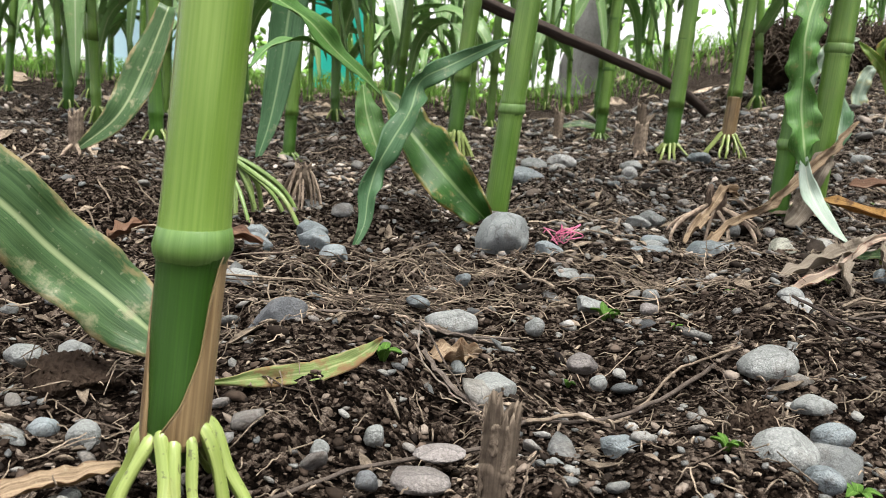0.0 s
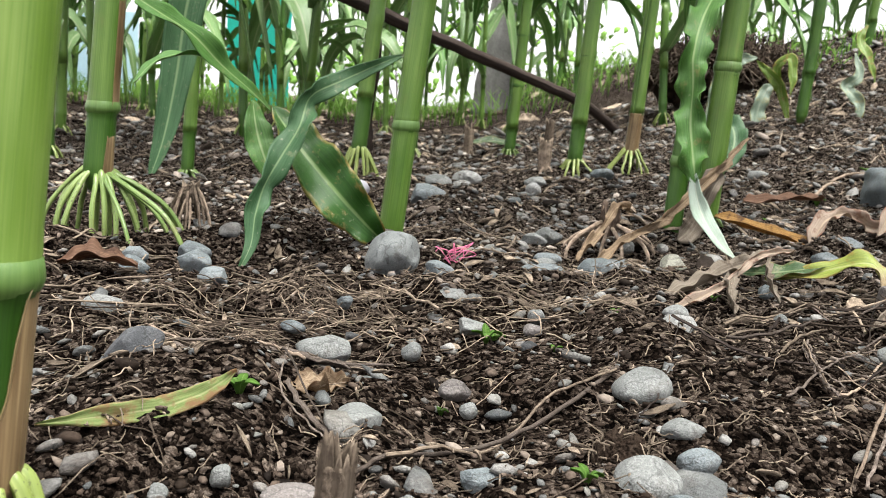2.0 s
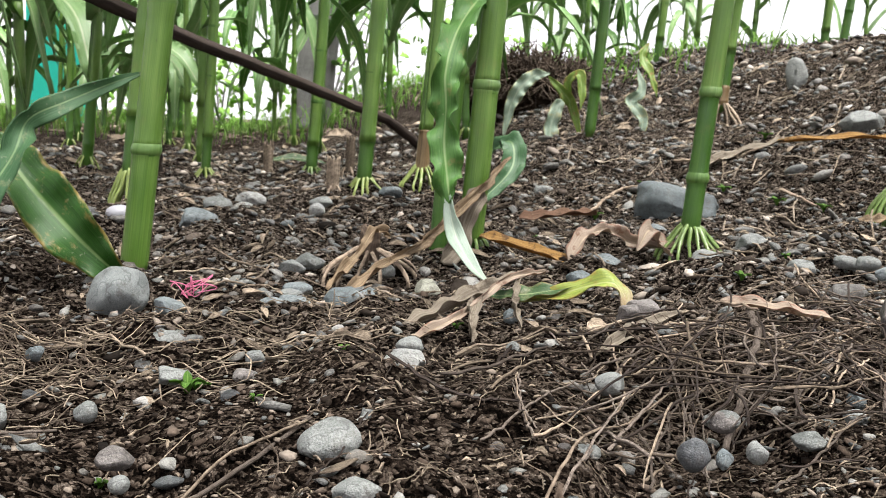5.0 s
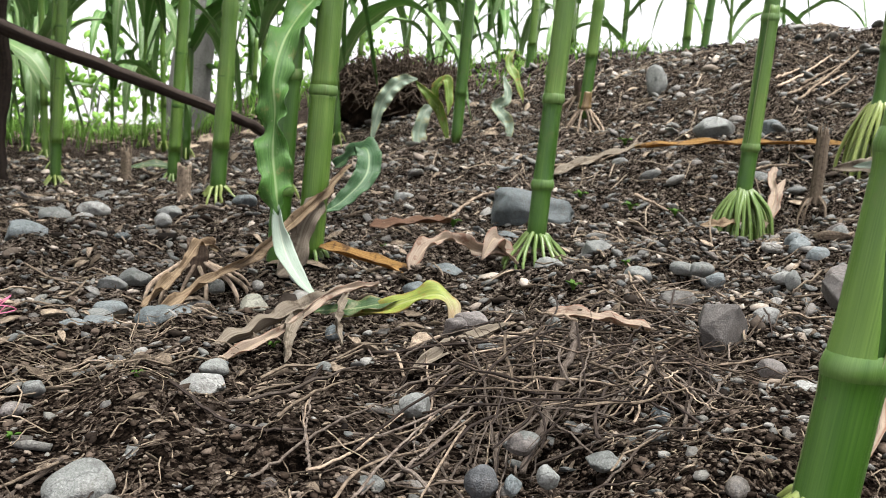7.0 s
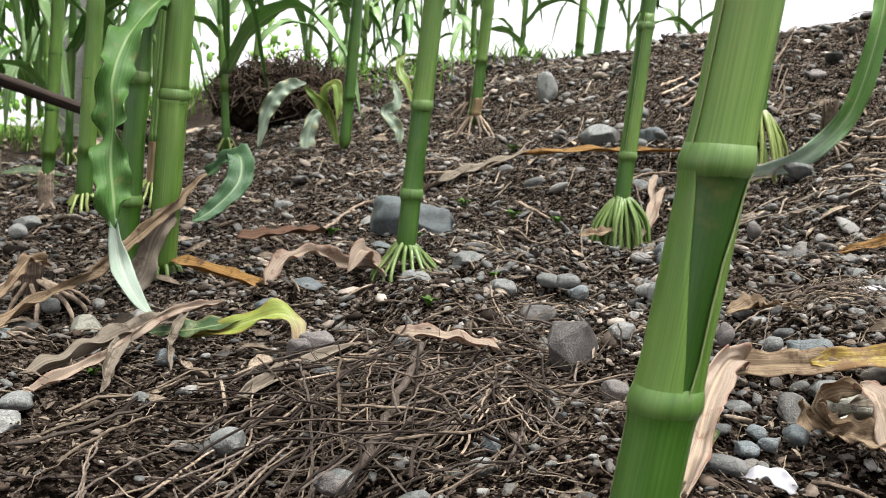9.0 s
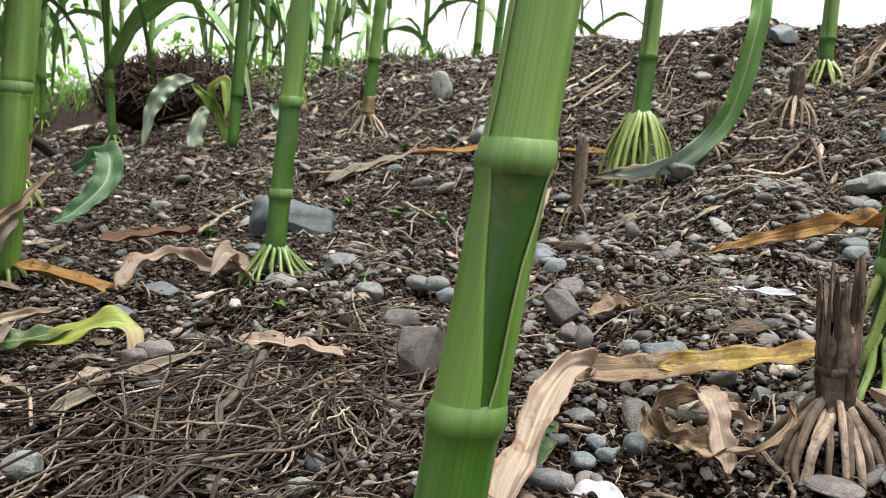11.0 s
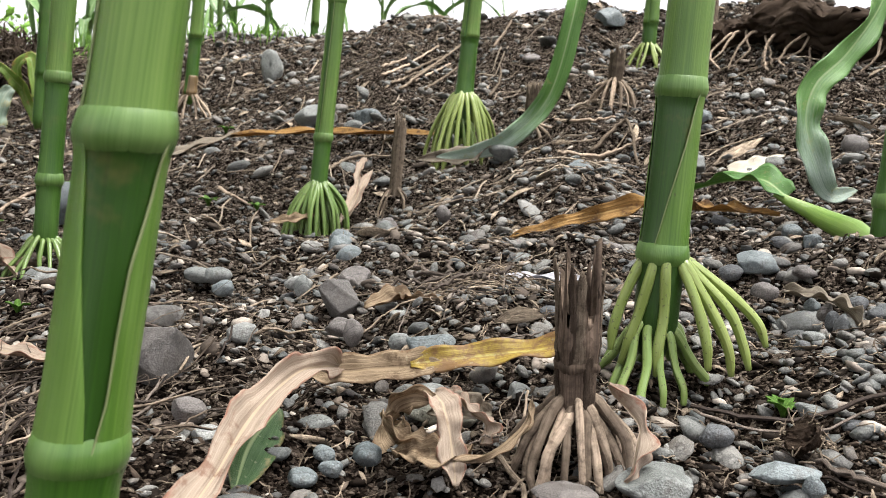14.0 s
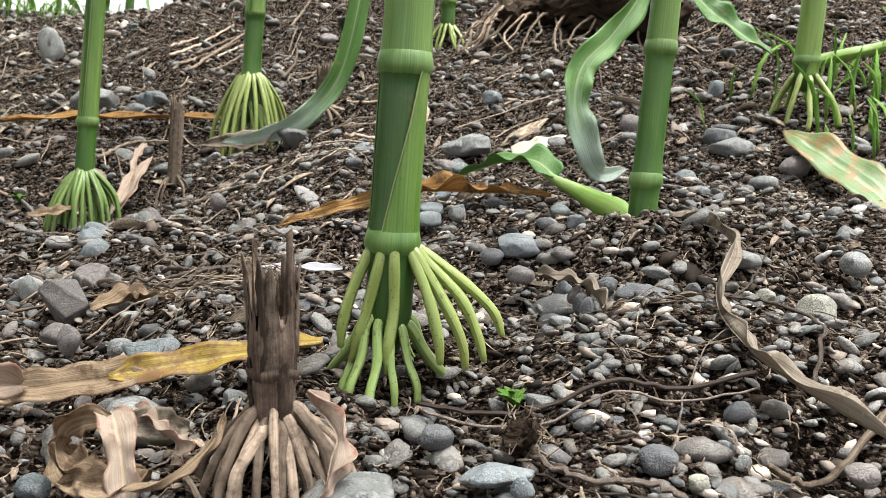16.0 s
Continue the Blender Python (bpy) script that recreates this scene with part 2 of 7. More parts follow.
DRY_SHEATH = stem_material("brown_dry_sheath", (0.022, 0.011, 0.005), (0.15, 0.09, 0.038), (0.46, 0.35, 0.18), 0.9, 34.0)
PROP_ROOT = stem_material("yellow_green_prop_root", (0.085, 0.13, 0.022), (0.19, 0.25, 0.055), (0.33, 0.38, 0.13), 0.4, 6.0, 0.63)
STILT_ROOT = stem_material("pale_green_prop_root", (0.07, 0.13, 0.025), (0.16, 0.25, 0.055), (0.33, 0.39, 0.15), 0.5, 6.0, 0.61)
GREEN_ROOT = stem_material("green_prop_root", (0.04, 0.09, 0.016), (0.095, 0.18, 0.035), (0.26, 0.32, 0.10), 0.5, 6.0, 0.61)
LEAF = blade_material("green_leaf", (0.034, 0.115, 0.018), (0.105, 0.24, 0.05), (0.26, 0.38, 0.15), (0.24, 0.22, 0.08), 0.12)
BASE_LEAF = blade_material("green_leaf_with_browned_edges", (0.016, 0.066, 0.008), (0.045, 0.13, 0.022), (0.17, 0.28, 0.09), (0.33, 0.25, 0.10), 0.16, 0.3, edge=(0.30, 0.21, 0.06))
DARK_LEAF = blade_material("blue_green_leaf", (0.022, 0.075, 0.026), (0.072, 0.165, 0.066), (0.18, 0.29, 0.13), (0.22, 0.24, 0.12), 0.15)
WORN_LEAF = blade_material("worn_green_leaf", (0.022, 0.066, 0.018), (0.075, 0.14, 0.05), (0.26, 0.33, 0.16), (0.30, 0.29, 0.17), 0.2, 0.3, edge=(0.27, 0.21, 0.10), lines=44)
DRYING_LEAF = blade_material("half_dry_green_leaf", (0.09, 0.15, 0.04), (0.22, 0.27, 0.10), (0.30, 0.32, 0.15), (0.21, 0.12, 0.06), 0.85, 0.5, edge=(0.33, 0.24, 0.13), lines=22)
RED_LEAF = blade_material("reddish_brown_dead_leaf", (0.075, 0.038, 0.024), (0.20, 0.12, 0.078), (0.2, 0.13, 0.085), (0.06, 0.035, 0.024), 0.35, 0.65, lines=22)
LIGHT_LEAF = blade_material("light_green_leaf", (0.10, 0.22, 0.06), (0.24, 0.38, 0.15), (0.40, 0.48, 0.27), (0.34, 0.36, 0.18), 0.12, 0.35)
HANGING_LEAF = blade_material("green_leaf_with_silvery_end", (0.06, 0.17, 0.03), (0.15, 0.30, 0.075), (0.28, 0.40, 0.17), (0.30, 0.30, 0.12), 0.15, 0.35, tip=(0.62, (0.22, 0.30, 0.24), (0.42, 0.50, 0.42)))
EDGED_LEAF = blade_material("green_leaf_with_brown_edges", (0.070, 0.135, 0.035), (0.17, 0.26, 0.105), (0.24, 0.32, 0.16), (0.26, 0.16, 0.06), 0.6, 0.35, edge=(0.26, 0.13, 0.05), lines=36)
TURNING_LEAF = blade_material("yellow_green_turning_leaf", (0.16, 0.24, 0.05), (0.34, 0.40, 0.07), (0.40, 0.44, 0.16), (0.30, 0.20, 0.05), 0.35, 0.4, edge=(0.26, 0.16, 0.05), lines=30, tip=(0.72, (0.30, 0.22, 0.12), (0.48, 0.40, 0.26)))
WILT_LEAF = blade_material("pale_wilted_leaf", (0.16, 0.24, 0.16), (0.32, 0.40, 0.31), (0.36, 0.43, 0.31), (0.36, 0.33, 0.16), 0.3, 0.4, edge=(0.34, 0.30, 0.10), lines=30)
YOUNG_LEAF = blade_material("yellow_green_young_leaf", (0.10, 0.19, 0.03), (0.24, 0.36, 0.07), (0.32, 0.40, 0.14), (0.34, 0.20, 0.07), 0.4, 0.4, edge=(0.36, 0.27, 0.06), lines=30)
WHITE_LEAF = blade_material("bleached_leaf", (0.52, 0.48, 0.38), (0.66, 0.62, 0.52), (0.6, 0.55, 0.42), (0.5, 0.42, 0.12), 0.1, 0.5)
SILVER_LEAF = blade_material("silvery_leaf_underside", (0.27, 0.37, 0.28), (0.42, 0.50, 0.41), (0.52, 0.58, 0.46), (0.48, 0.46, 0.33), 0.1, 0.3)
YELLOW_LEAF = blade_material("yellowing_leaf", (0.20, 0.11, 0.03), (0.45, 0.34, 0.06), (0.46, 0.40, 0.12), (0.20, 0.11, 0.045), 0.9, edge=(0.24, 0.13, 0.05), lines=34)
ORANGE_LEAF = blade_material("orange_brown_dead_leaf", (0.12, 0.055, 0.018), (0.43, 0.26, 0.09), (0.36, 0.23, 0.09), (0.10, 0.055, 0.028), 0.45, 0.6, edge=(0.16, 0.085, 0.03), lines=34)
TAN_LEAF = blade_material("tan_dead_leaf", (0.095, 0.062, 0.037), (0.38, 0.29, 0.19), (0.36, 0.27, 0.17), (0.09, 0.058, 0.034), 0.36, 0.65, edge=(0.15, 0.09, 0.05), lines=38)
PINK_LEAF = blade_material("pinkish_tan_dead_leaf", (0.25, 0.19, 0.145), (0.45, 0.37, 0.29), (0.46, 0.37, 0.26), (0.20, 0.11, 0.075), 0.3, 0.6, edge=(0.26, 0.12, 0.08), lines=36)
GREY_LEAF = blade_material("grey_brown_dead_leaf", (0.12, 0.10, 0.075), (0.29, 0.25, 0.195), (0.30, 0.26, 0.2), (0.08, 0.06, 0.042), 0.35, 0.75, lines=34)
STRAW = fibre_material("straw_litter", (0.05, 0.036, 0.025), (0.46, 0.375, 0.28))
PALE_LITTER = fibre_material("pale_dead_roots", (0.10, 0.08, 0.06), (0.48, 0.40, 0.31))
TWIG = fibre_material("weathered_twigs", (0.012, 0.009, 0.007), (0.19, 0.15, 0.115))
ONE_TWIG = fibre_material("weathered_root", (0.018, 0.014, 0.012), (0.27, 0.225, 0.188), island=False)
DEAD_ROOT = fibre_material("dead_prop_root", (0.11, 0.080, 0.058), (0.43, 0.345, 0.26), 0.7, False, (4, 14, 1))
DEAD_STEM = fibre_material("dead_corn_stem", (0.01, 0.0075, 0.006), (0.15, 0.112, 0.085), 0.8, False, (26, 2.5, 1))
PALE_STUB = fibre_material("tan_corn_stub", (0.07, 0.052, 0.038), (0.34, 0.275, 0.205), 0.75, False, (22, 3, 1))
DARK_HUSK = fibre_material("dark_rotten_husk", (0.008, 0.006, 0.005), (0.10, 0.075, 0.056), 0.85, False, (20, 3, 1))
BARK = fibre_material("dark_wet_bark", (0.010, 0.008, 0.007), (0.060, 0.048, 0.042), 0.6, False, (9, 4, 1))
TRUNK = fibre_material("grey_tree_bark", (0.16, 0.16, 0.15), (0.34, 0.34, 0.32), 0.85, False, (8, 2, 1))
CLOD = fibre_material("dry_root_clump", (0.016, 0.011, 0.008), (0.07, 0.05, 0.036))
GRASS = blade_material("fresh_grass", (0.12, 0.27, 0.04), (0.22, 0.40, 0.08), (0.25, 0.42, 0.1), (0.3, 0.36, 0.1), 0.1, 0.5, 0.4)
WEED = blade_material("weed_leaf", (0.045, 0.115, 0.018), (0.10, 0.20, 0.035), (0.15, 0.26, 0.06), (0.20, 0.24, 0.07), 0.1, 0.5, 0.35)
NET = plain_material("turquoise_net", (0.05, 0.62, 0.50), 0.6, 0.6)
PALE_NET = plain_material("pale_blue_sheet", (0.55, 0.74, 0.78), 0.6, 0.5)
WHITE_FILM = plain_material("white_plastic_film", (0.45, 0.45, 0.48), 0.35, 0.3)
PINK_FIBRE = plain_material("pink_plastic_strings", (0.78, 0.20, 0.36), 0.4, 0.2)


# ---- lie of the land: flat soil, rising to a ridge ahead and to the right ----
def soft(v, w):
    return np.logaddexp(0.0, np.asarray(v, float) / w) * w


def bare_land(x, y):
    s = x + 0.3 * (3.2 - soft(3.2 - y, 0.15))
    z = 0.0072 + 0.0096 * np.minimum(y, 6.0) + 0.1162 * (soft(x - 0.35, 0.1) - soft(x - 3.0, 0.2))
    return z + 0.1153 * soft(s - 1.45, 0.1) + 0.202 * soft(s - 1.9, 0.1) - 0.43 * soft(s - 2.95, 0.1)


# where each plant stands, with the height of the soil at its foot
FEET = {
    "near_left": (-0.112, 0.372, -0.005), "splayed": (-0.280, 1.090, -0.002), "bladed": (-0.325, 1.850, 0.000),
    "by_stone": (0.062, 1.150, 0.020), "arched": (0.003, 1.850, 0.030), "slim": (0.145, 2.600, 0.034),
    "back_a": (0.452, 2.830, 0.042), "back_b": (0.457, 1.930, 0.068), "back_c": (0.592, 1.990, 0.080),
    "twin_a": (0.470, 1.185, 0.036), "twin_b": (0.431, 1.190, 0.034), "slab": (0.777, 1.174, 0.057),
    "fan": (1.225, 1.312, 0.062), "near_right": (0.538, 0.400, 0.030), "tall_fan": (1.584, 1.388, 0.214),
    "stilt": (0.938, 0.455, 0.079), "bent": (1.298, 0.468, 0.161), "grassy": (1.860, 0.515, 0.300),
    "crest_a": (2.185, 1.430, 0.457), "seedling": (1.118, 2.315, 0.222), "dry_foot": (1.437, 2.226, 0.255),
    "crest_b": (2.123, 2.758, 0.512), "crest_c": (2.252, 2.838, 0.491), "crest_d": (1.874, 3.442, 0.517),
}
# further heights along the crest of the ridge
CREST = [(1.956, 2.093, 0.54), (2.333, 1.835, 0.63), (2.45, 1.30, 0.60), (2.55, 0.70, 0.60), (2.2, 1.65, 0.56), (0.956, 1.50, 0.068), (-0.70, 2.10, -0.02)]
_f = np.array(list(FEET.values()) + CREST)
_near = lambda x, y: np.exp(-((np.asarray(x, float)[..., None] - _f[:, 0]) ** 2 + (np.asarray(y, float)[..., None] - _f[:, 1]) ** 2) / (2 * 0.14 ** 2))
_lift = np.linalg.solve(_near(_f[:, 0], _f[:, 1]) + 0.05 * np.eye(len(_f)), _f[:, 2] - bare_land(_f[:, 0], _f[:, 1]))


def land(x, y):
    return bare_land(np.asarray(x, float), np.asarray(y, float)) + _near(x, y) @ _lift


# ---- shape helpers: a shape is (vertices, faces, uv for each vertex) ----
def merged(shapes):
    vs, fs, us, k = [], [], [], 0
    for v, f, u in shapes:
        vs.append(np.asarray(v, float))
        us.append(np.asarray(u, float))
        fs += [tuple(i + k for i in face) for face in f]
        k += len(v)
    return np.concatenate(vs), fs, np.concatenate(us)


def to_mesh(name, shape, material, smooth=True):
    v, f, u = shape
    me = bpy.data.meshes.new(name)
    if isinstance(f, np.ndarray):
        me.vertices.add(len(v)), me.loops.add(f.size), me.polygons.add(len(f))
        me.vertices.foreach_set("co", np.asarray(v, np.float32).ravel())
        me.loops.foreach_set("vertex_index", f.ravel().astype(np.int32))
        me.polygons.foreach_set("loop_start", np.arange(0, f.size, f.shape[1], dtype=np.int32))
        me.update(calc_edges=True)
    else:
        me.from_pydata([tuple(p) for p in v], [], f)
    loops = np.zeros(len(me.loops), int)
    me.loops.foreach_get("vertex_index", loops)
    me.uv_layers.new(name="uv").data.foreach_set("uv", np.asarray(u, np.float32)[loops].ravel())
    if smooth:
        me.polygons.foreach_set("use_smooth", [True] * len(me.polygons))
    me.materials.append(material)
    me.update()
    return me


def part(name, shape, material, parent=None, label="", smooth=True):
    ob = new(name, to_mesh(name, shape, material, smooth))
    if parent:
        ob.parent = parent
    return tagged(ob, label)


def thing(name, label, category, where=(0, 0, 0), group="", kind=""):
    ob = new(name)
    ob.location = where
    ob.empty_display_size = 0.02
    return tagged(ob, label, category, group, kind)


def curve_through(points, n):
    """A smooth line through the points."""
    p = np.asarray(points, float)
    p = np.vstack([2 * p[0] - p[1], p, 2 * p[-1] - p[-2]])
    t = np.linspace(0, len(p) - 3 - 1e-9, n)
    i = t.astype(int)
    s = (t - i)[:, None]
    a, b, c, d = p[i], p[i + 1], p[i + 2], p[i + 3]
    return 0.5 * (2 * b + (c - a) * s + (2 * a - 5 * b + 4 * c - d) * s ** 2 + (3 * b - a - 3 * c + d) * s ** 3)


def unit(v):
    return v / np.maximum(np.linalg.norm(v, axis=-1, keepdims=True), 1e-9)


def tube(points, radii, sides=8, tip=True, flute=0.0, seed=0):
    """A round, tapering rod along the points, with closed ends."""
    p = np.asarray(points, float)
    n = len(p)
    r = np.interp(np.linspace(0, 1, n), np.linspace(0, 1, len(radii)), radii) if len(radii) != n else np.asarray(radii, float)
    t = unit(np.gradient(p, axis=0))
    ref = np.array([0, 0, 1.0]) if abs(t[0][2]) < 0.8 else np.array([1.0, 0, 0])
    a = unit(np.cross(t, ref))
    for k in range(1, n):
        if a[k] @ a[k - 1] < 0:
            a[k] = -a[k]
    b = np.cross(t, a)
    th = np.linspace(0, 2 * math.pi, sides + 1)
    wob = 1 + flute * np.sin(3 * th + seed)
    v = p[:, None] + r[:, None, None] * wob[None, :, None] * (a[:, None] * np.cos(th)[None, :, None] + b[:, None] * np.sin(th)[None, :, None])
    length = np.r_[0, np.cumsum(np.linalg.norm(np.diff(p, axis=0), axis=1))]
    uv = np.stack(np.broadcast_arrays((th / (2 * math.pi))[None, :], length[:, None]), -1)
    w = sides + 1
    f = [(i * w + j, i * w + j + 1, (i + 1) * w + j + 1, (i + 1) * w + j) for i in range(n - 1) for j in range(sides)]
    v, uv = v.reshape(-1, 3), uv.reshape(-1, 2)
    if tip:
        for end, base in ((0, 0), (n - 1, (n - 1) * w)):
            way = -t[0] if end == 0 else t[-1]
            v = np.vstack([v, p[end] + way * r[end] * 0.5])
            uv = np.vstack([uv, [0.5, length[end]]])
            k = len(v) - 1
            f += [((base + j + 1, base + j, k) if end == 0 else (base + j, base + j + 1, k)) for j in range(sides)]
    return v, f, uv


def blade(points, width, face=(0, 0, 1), roll=(0,), fold=0.25, wave=(0.0, 3.0), shape="leaf", thick=0.0005, n=30, m=8, seed=0, ragged=0.0):
    """A leaf blade along the points: folded along its midrib, wavy at the edges, with real thickness."""
    rnd = np.random.RandomState(seed)
    c = curve_through(points, n)
    t = unit(np.gradient(c, axis=0))
    s = unit(np.cross(t, np.asarray(face, float)))
    nn = np.cross(s, t)
    q = np.linspace(0, 1, n)
    ang = np.radians(np.interp(q, np.linspace(0, 1, len(roll)), roll))[:, None]
    side, nor = s * np.cos(ang) + nn * np.sin(ang), nn * np.cos(ang) - s * np.sin(ang)
    prof = {"leaf": np.minimum(1, 0.55 + 1.6 * q) * np.clip((1 - q) / 0.5, 0, 1) ** 0.62,
            "base": np.clip((1 - q) / 0.62, 0, 1) ** 0.6,
            "late": np.clip((1 - q) / 0.3, 0, 1) ** 0.6,
            "strip": np.clip(np.minimum(q, 1 - q) / 0.12, 0.12, 1) ** 0.6,
            "both": np.maximum(np.sin(np.pi * np.clip(q, 0.01, 0.99)), 0) ** 0.7}[shape]
    w = 0.5 * width * np.maximum(prof, 0.03) * (1 + 1.6 * ragged * np.interp(q, np.linspace(0, 1, 9), rnd.uniform(-1, 1, 9)))
    u = np.linspace(-1, 1, m + 1)
    ph = rnd.uniform(0, 6.28, 2)
    edge = np.where(u[None] > 0, np.sin(2 * np.pi * wave[1] * q[:, None] + ph[0]), np.sin(2 * np.pi * wave[1] * 1.13 * q[:, None] + ph[1]))
    lift = fold * np.abs(u)[None] * w[:, None] + wave[0] * edge * np.abs(u)[None] ** 1.7 * np.maximum(prof, 0.2)[:, None]
    if ragged:
        for _ in range(7):
            a, b, p = rnd.uniform(2, 16), rnd.uniform(-5, 5), rnd.uniform(0, 6.28)
            lift = lift + ragged * width * 0.16 * np.sin(a * q[:, None] + b * u[None] + p)
        # dry blades: pleated lengthwise, crumpled, with frayed edges
        for _ in range(3):
            a, b, p = rnd.uniform(-3, 3), rnd.uniform(7, 15), rnd.uniform(0, 6.28)
            lift = lift + min(ragged, 0.12) * width * 0.12 * np.sin(a * q[:, None] + b * u[None] + p)
        for _ in range(4):
            a, b, p = rnd.uniform(18, 40), rnd.uniform(-6, 6), rnd.uniform(0, 6.28)
            lift = lift + min(ragged, 0.15) * width * 0.12 * np.sin(a * q[:, None] + b * u[None] + p)
        w = w * (1 + 0.7 * min(ragged, 0.12) * np.interp(q, np.linspace(0, 1, 31), rnd.uniform(-1, 1, 31)))
    top = c[:, None] + side[:, None] * (u[None] * w[:, None] * math.cos(math.atan(fold)))[..., None] + nor[:, None] * lift[..., None]
    rib = thick * (1 + 3.5 * np.exp(-(u / 0.1) ** 2)) * np.ones((n, 1))
    low = top - nor[:, None] * rib[..., None]
    uv = np.stack(np.broadcast_arrays((u[None] + 1) / 2, q[:, None] * 1.0), -1).reshape(-1, 2)
    k, d = m + 1, n * (m + 1)
    f = [(i * k + j, i * k + j + 1, (i + 1) * k + j + 1, (i + 1) * k + j) for i in range(n - 1) for j in range(m)]
    f += [tuple(x + d for x in reversed(a)) for a in f]
    for i in range(n - 1):
        a, b = i * k, (i + 1) * k
        f += [(a, b, b + d, a + d), (a + m, a + m + d, b + m + d, b + m)]
    f += [(j, j + d, j + 1 + d, j + 1) for j in range(m)]
    e = (n - 1) * k
    f += [(e + j, e + j + 1, e + j + 1 + d, e + j + d) for j in range(m)]
    return np.concatenate([top.reshape(-1, 3), low.reshape(-1, 3)]), f, np.concatenate([uv, uv])


def ball(level):
    bm = bmesh.new()
    bmesh.ops.create_icosphere(bm, subdivisions=level, radius=1.0)
    v = np.array([tuple(p.co) for p in bm.verts])
    f = [tuple(q.index for q in face.verts) for face in bm.faces]
    bm.free()
    return v, f


BALL = {k: ball(k) for k in (1, 2, 3, 4, 5)}


def pebble_shape(seed, level, rough=0.22, blocky=0.0, square=0.0):
    """A water-worn stone: a ball pressed by planes and dented; its half-sizes are 1."""
    rnd = np.random.RandomState(seed)
    v, f = BALL[level]
    d = np.ones(len(v))
    for _ in range(7):
        k = unit(rnd.normal(size=3))
        d += rough * 0.32 * rnd.uniform(-1, 1) * np.cos(rnd.uniform(1.2, 3.2) * (v @ k) + rnd.uniform(0, 6))
    for _ in range(int(5 + 9 * blocky)):
        k = unit(rnd.normal(size=3))
        cut = rnd.uniform(0.72, 0.95) - 0.16 * blocky
        over = np.maximum((v * d[:, None]) @ k - cut, 0)
        v = v - (over * (0.75 + 0.2 * blocky))[:, None] * k
    if level >= 3:
        for _ in range(14):
            k = unit(rnd.normal(size=3))
            d += 0.012 * rnd.uniform(-1, 1) * np.sin(rnd.uniform(5, 11) * (v @ k) + rnd.uniform(0, 6))
    if square:
        v = v / (np.sum(np.abs(unit(v)) ** square, axis=1) ** (1 / square))[:, None]
    v = v * d[:, None]
    v = v / np.abs(v).max(axis=0)
    return v, f, v[:, :2]


# ---- the ground: one sheet out to the horizon ----
_waves = np.random.RandomState(5)
_k = [(a * math.cos(b), a * math.sin(b), c, d) for a, b, c, d in
      [(2 * math.pi / L, _waves.uniform(0, 6.28), _waves.uniform(0, 6.28), 0.026 * L ** 0.9) for L in np.geomspace(0.018, 0.45, 46)]]


def relief(x, y):
    x, y = np.asarray(x, float), np.asarray(y, float)
    return sum(d * 0.42 * np.sin(a * x + b * y + c) for a, b, c, d in _k)


def top_of_soil(x, y):
    return land(x, y) + relief(x, y)


def spread(lo, hi, step, far):
    core = np.arange(lo, hi + step / 2, step)
    out, gap = [], step
    while not out or out[-1] < far:
        gap = min(gap * 1.04, 0.03) if (out[-1] if out else 0) < 0.9 else gap * 1.22
        out.append((out[-1] if out else 0) + gap)
    out = np.array(out)
    return np.r_[(lo - out)[::-1], core, hi + out]


def build_ground():
    gx, gy = spread(-0.6, 1.9, 0.010, 600.0), spread(0.05, 1.9, 0.010, 600.0)
    X, Y = np.meshgrid(gx, gy)
    near = np.exp(-np.maximum(0, np.hypot(X - 0.8, Y - 1.2) - 4.0) / 3.0)
    Z = land(X, Y) + relief(X, Y) * near
    far = np.hypot(X - 0.8, Y - 1.5)
    Z = Z * np.exp(-np.maximum(0, far - 9.0) / 12.0)
    v = np.stack([X, Y, Z], -1).reshape(-1, 3)
    w = len(gx)
    c = (np.arange(len(gy) - 1)[:, None] * w + np.arange(w - 1)[None]).ravel()
    f = np.stack([c, c + 1, c + w + 1, c + w], -1)
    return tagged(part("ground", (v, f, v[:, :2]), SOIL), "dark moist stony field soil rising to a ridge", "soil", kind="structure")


build_ground()


# ---- corn plants ----
def moved(shape, origin):
    v, f, u = shape
    return np.asarray(v) - np.asarray(origin), f, u


def lay(name, shape, material, parent, label=""):
    """A part built at its true place, under a thing that stands elsewhere."""
    return part(name, moved(shape, parent.location), material, parent, label)


def stem_radius(z, r, nodes, top):
    out = r * (1 - 0.35 * np.clip(z / top, 0, 1))
    for h in nodes:
        out = out + r * (0.10 * np.exp(-((z - h) / 0.0050) ** 2) + 0.05 * np.exp(-((z - h - 0.006) / 0.011) ** 2))
    return out


def stem_line(z, foot, lean, seed):
    z = np.asarray(z, float)
    sway = 0.0012 * np.sin(z * 5 + seed) * np.minimum(1, z / 0.3)
    return np.stack([foot[0] + lean[0] * z + sway, foot[1] + lean[1] * z - sway * 0.6, foot[2] + z], -1)


def slit(q, phi, gap0, gap1):
    """Middle and width of a sheath's slit along its length, in radians; phi and gap0 may be lists from the bottom up."""
    along = lambda v: np.radians(np.interp(q, np.linspace(0, 1, len(v)), v))
    return along(phi if isinstance(phi, tuple) else (phi, phi)), along(gap0 if isinstance(gap0, tuple) else (gap0, gap1))


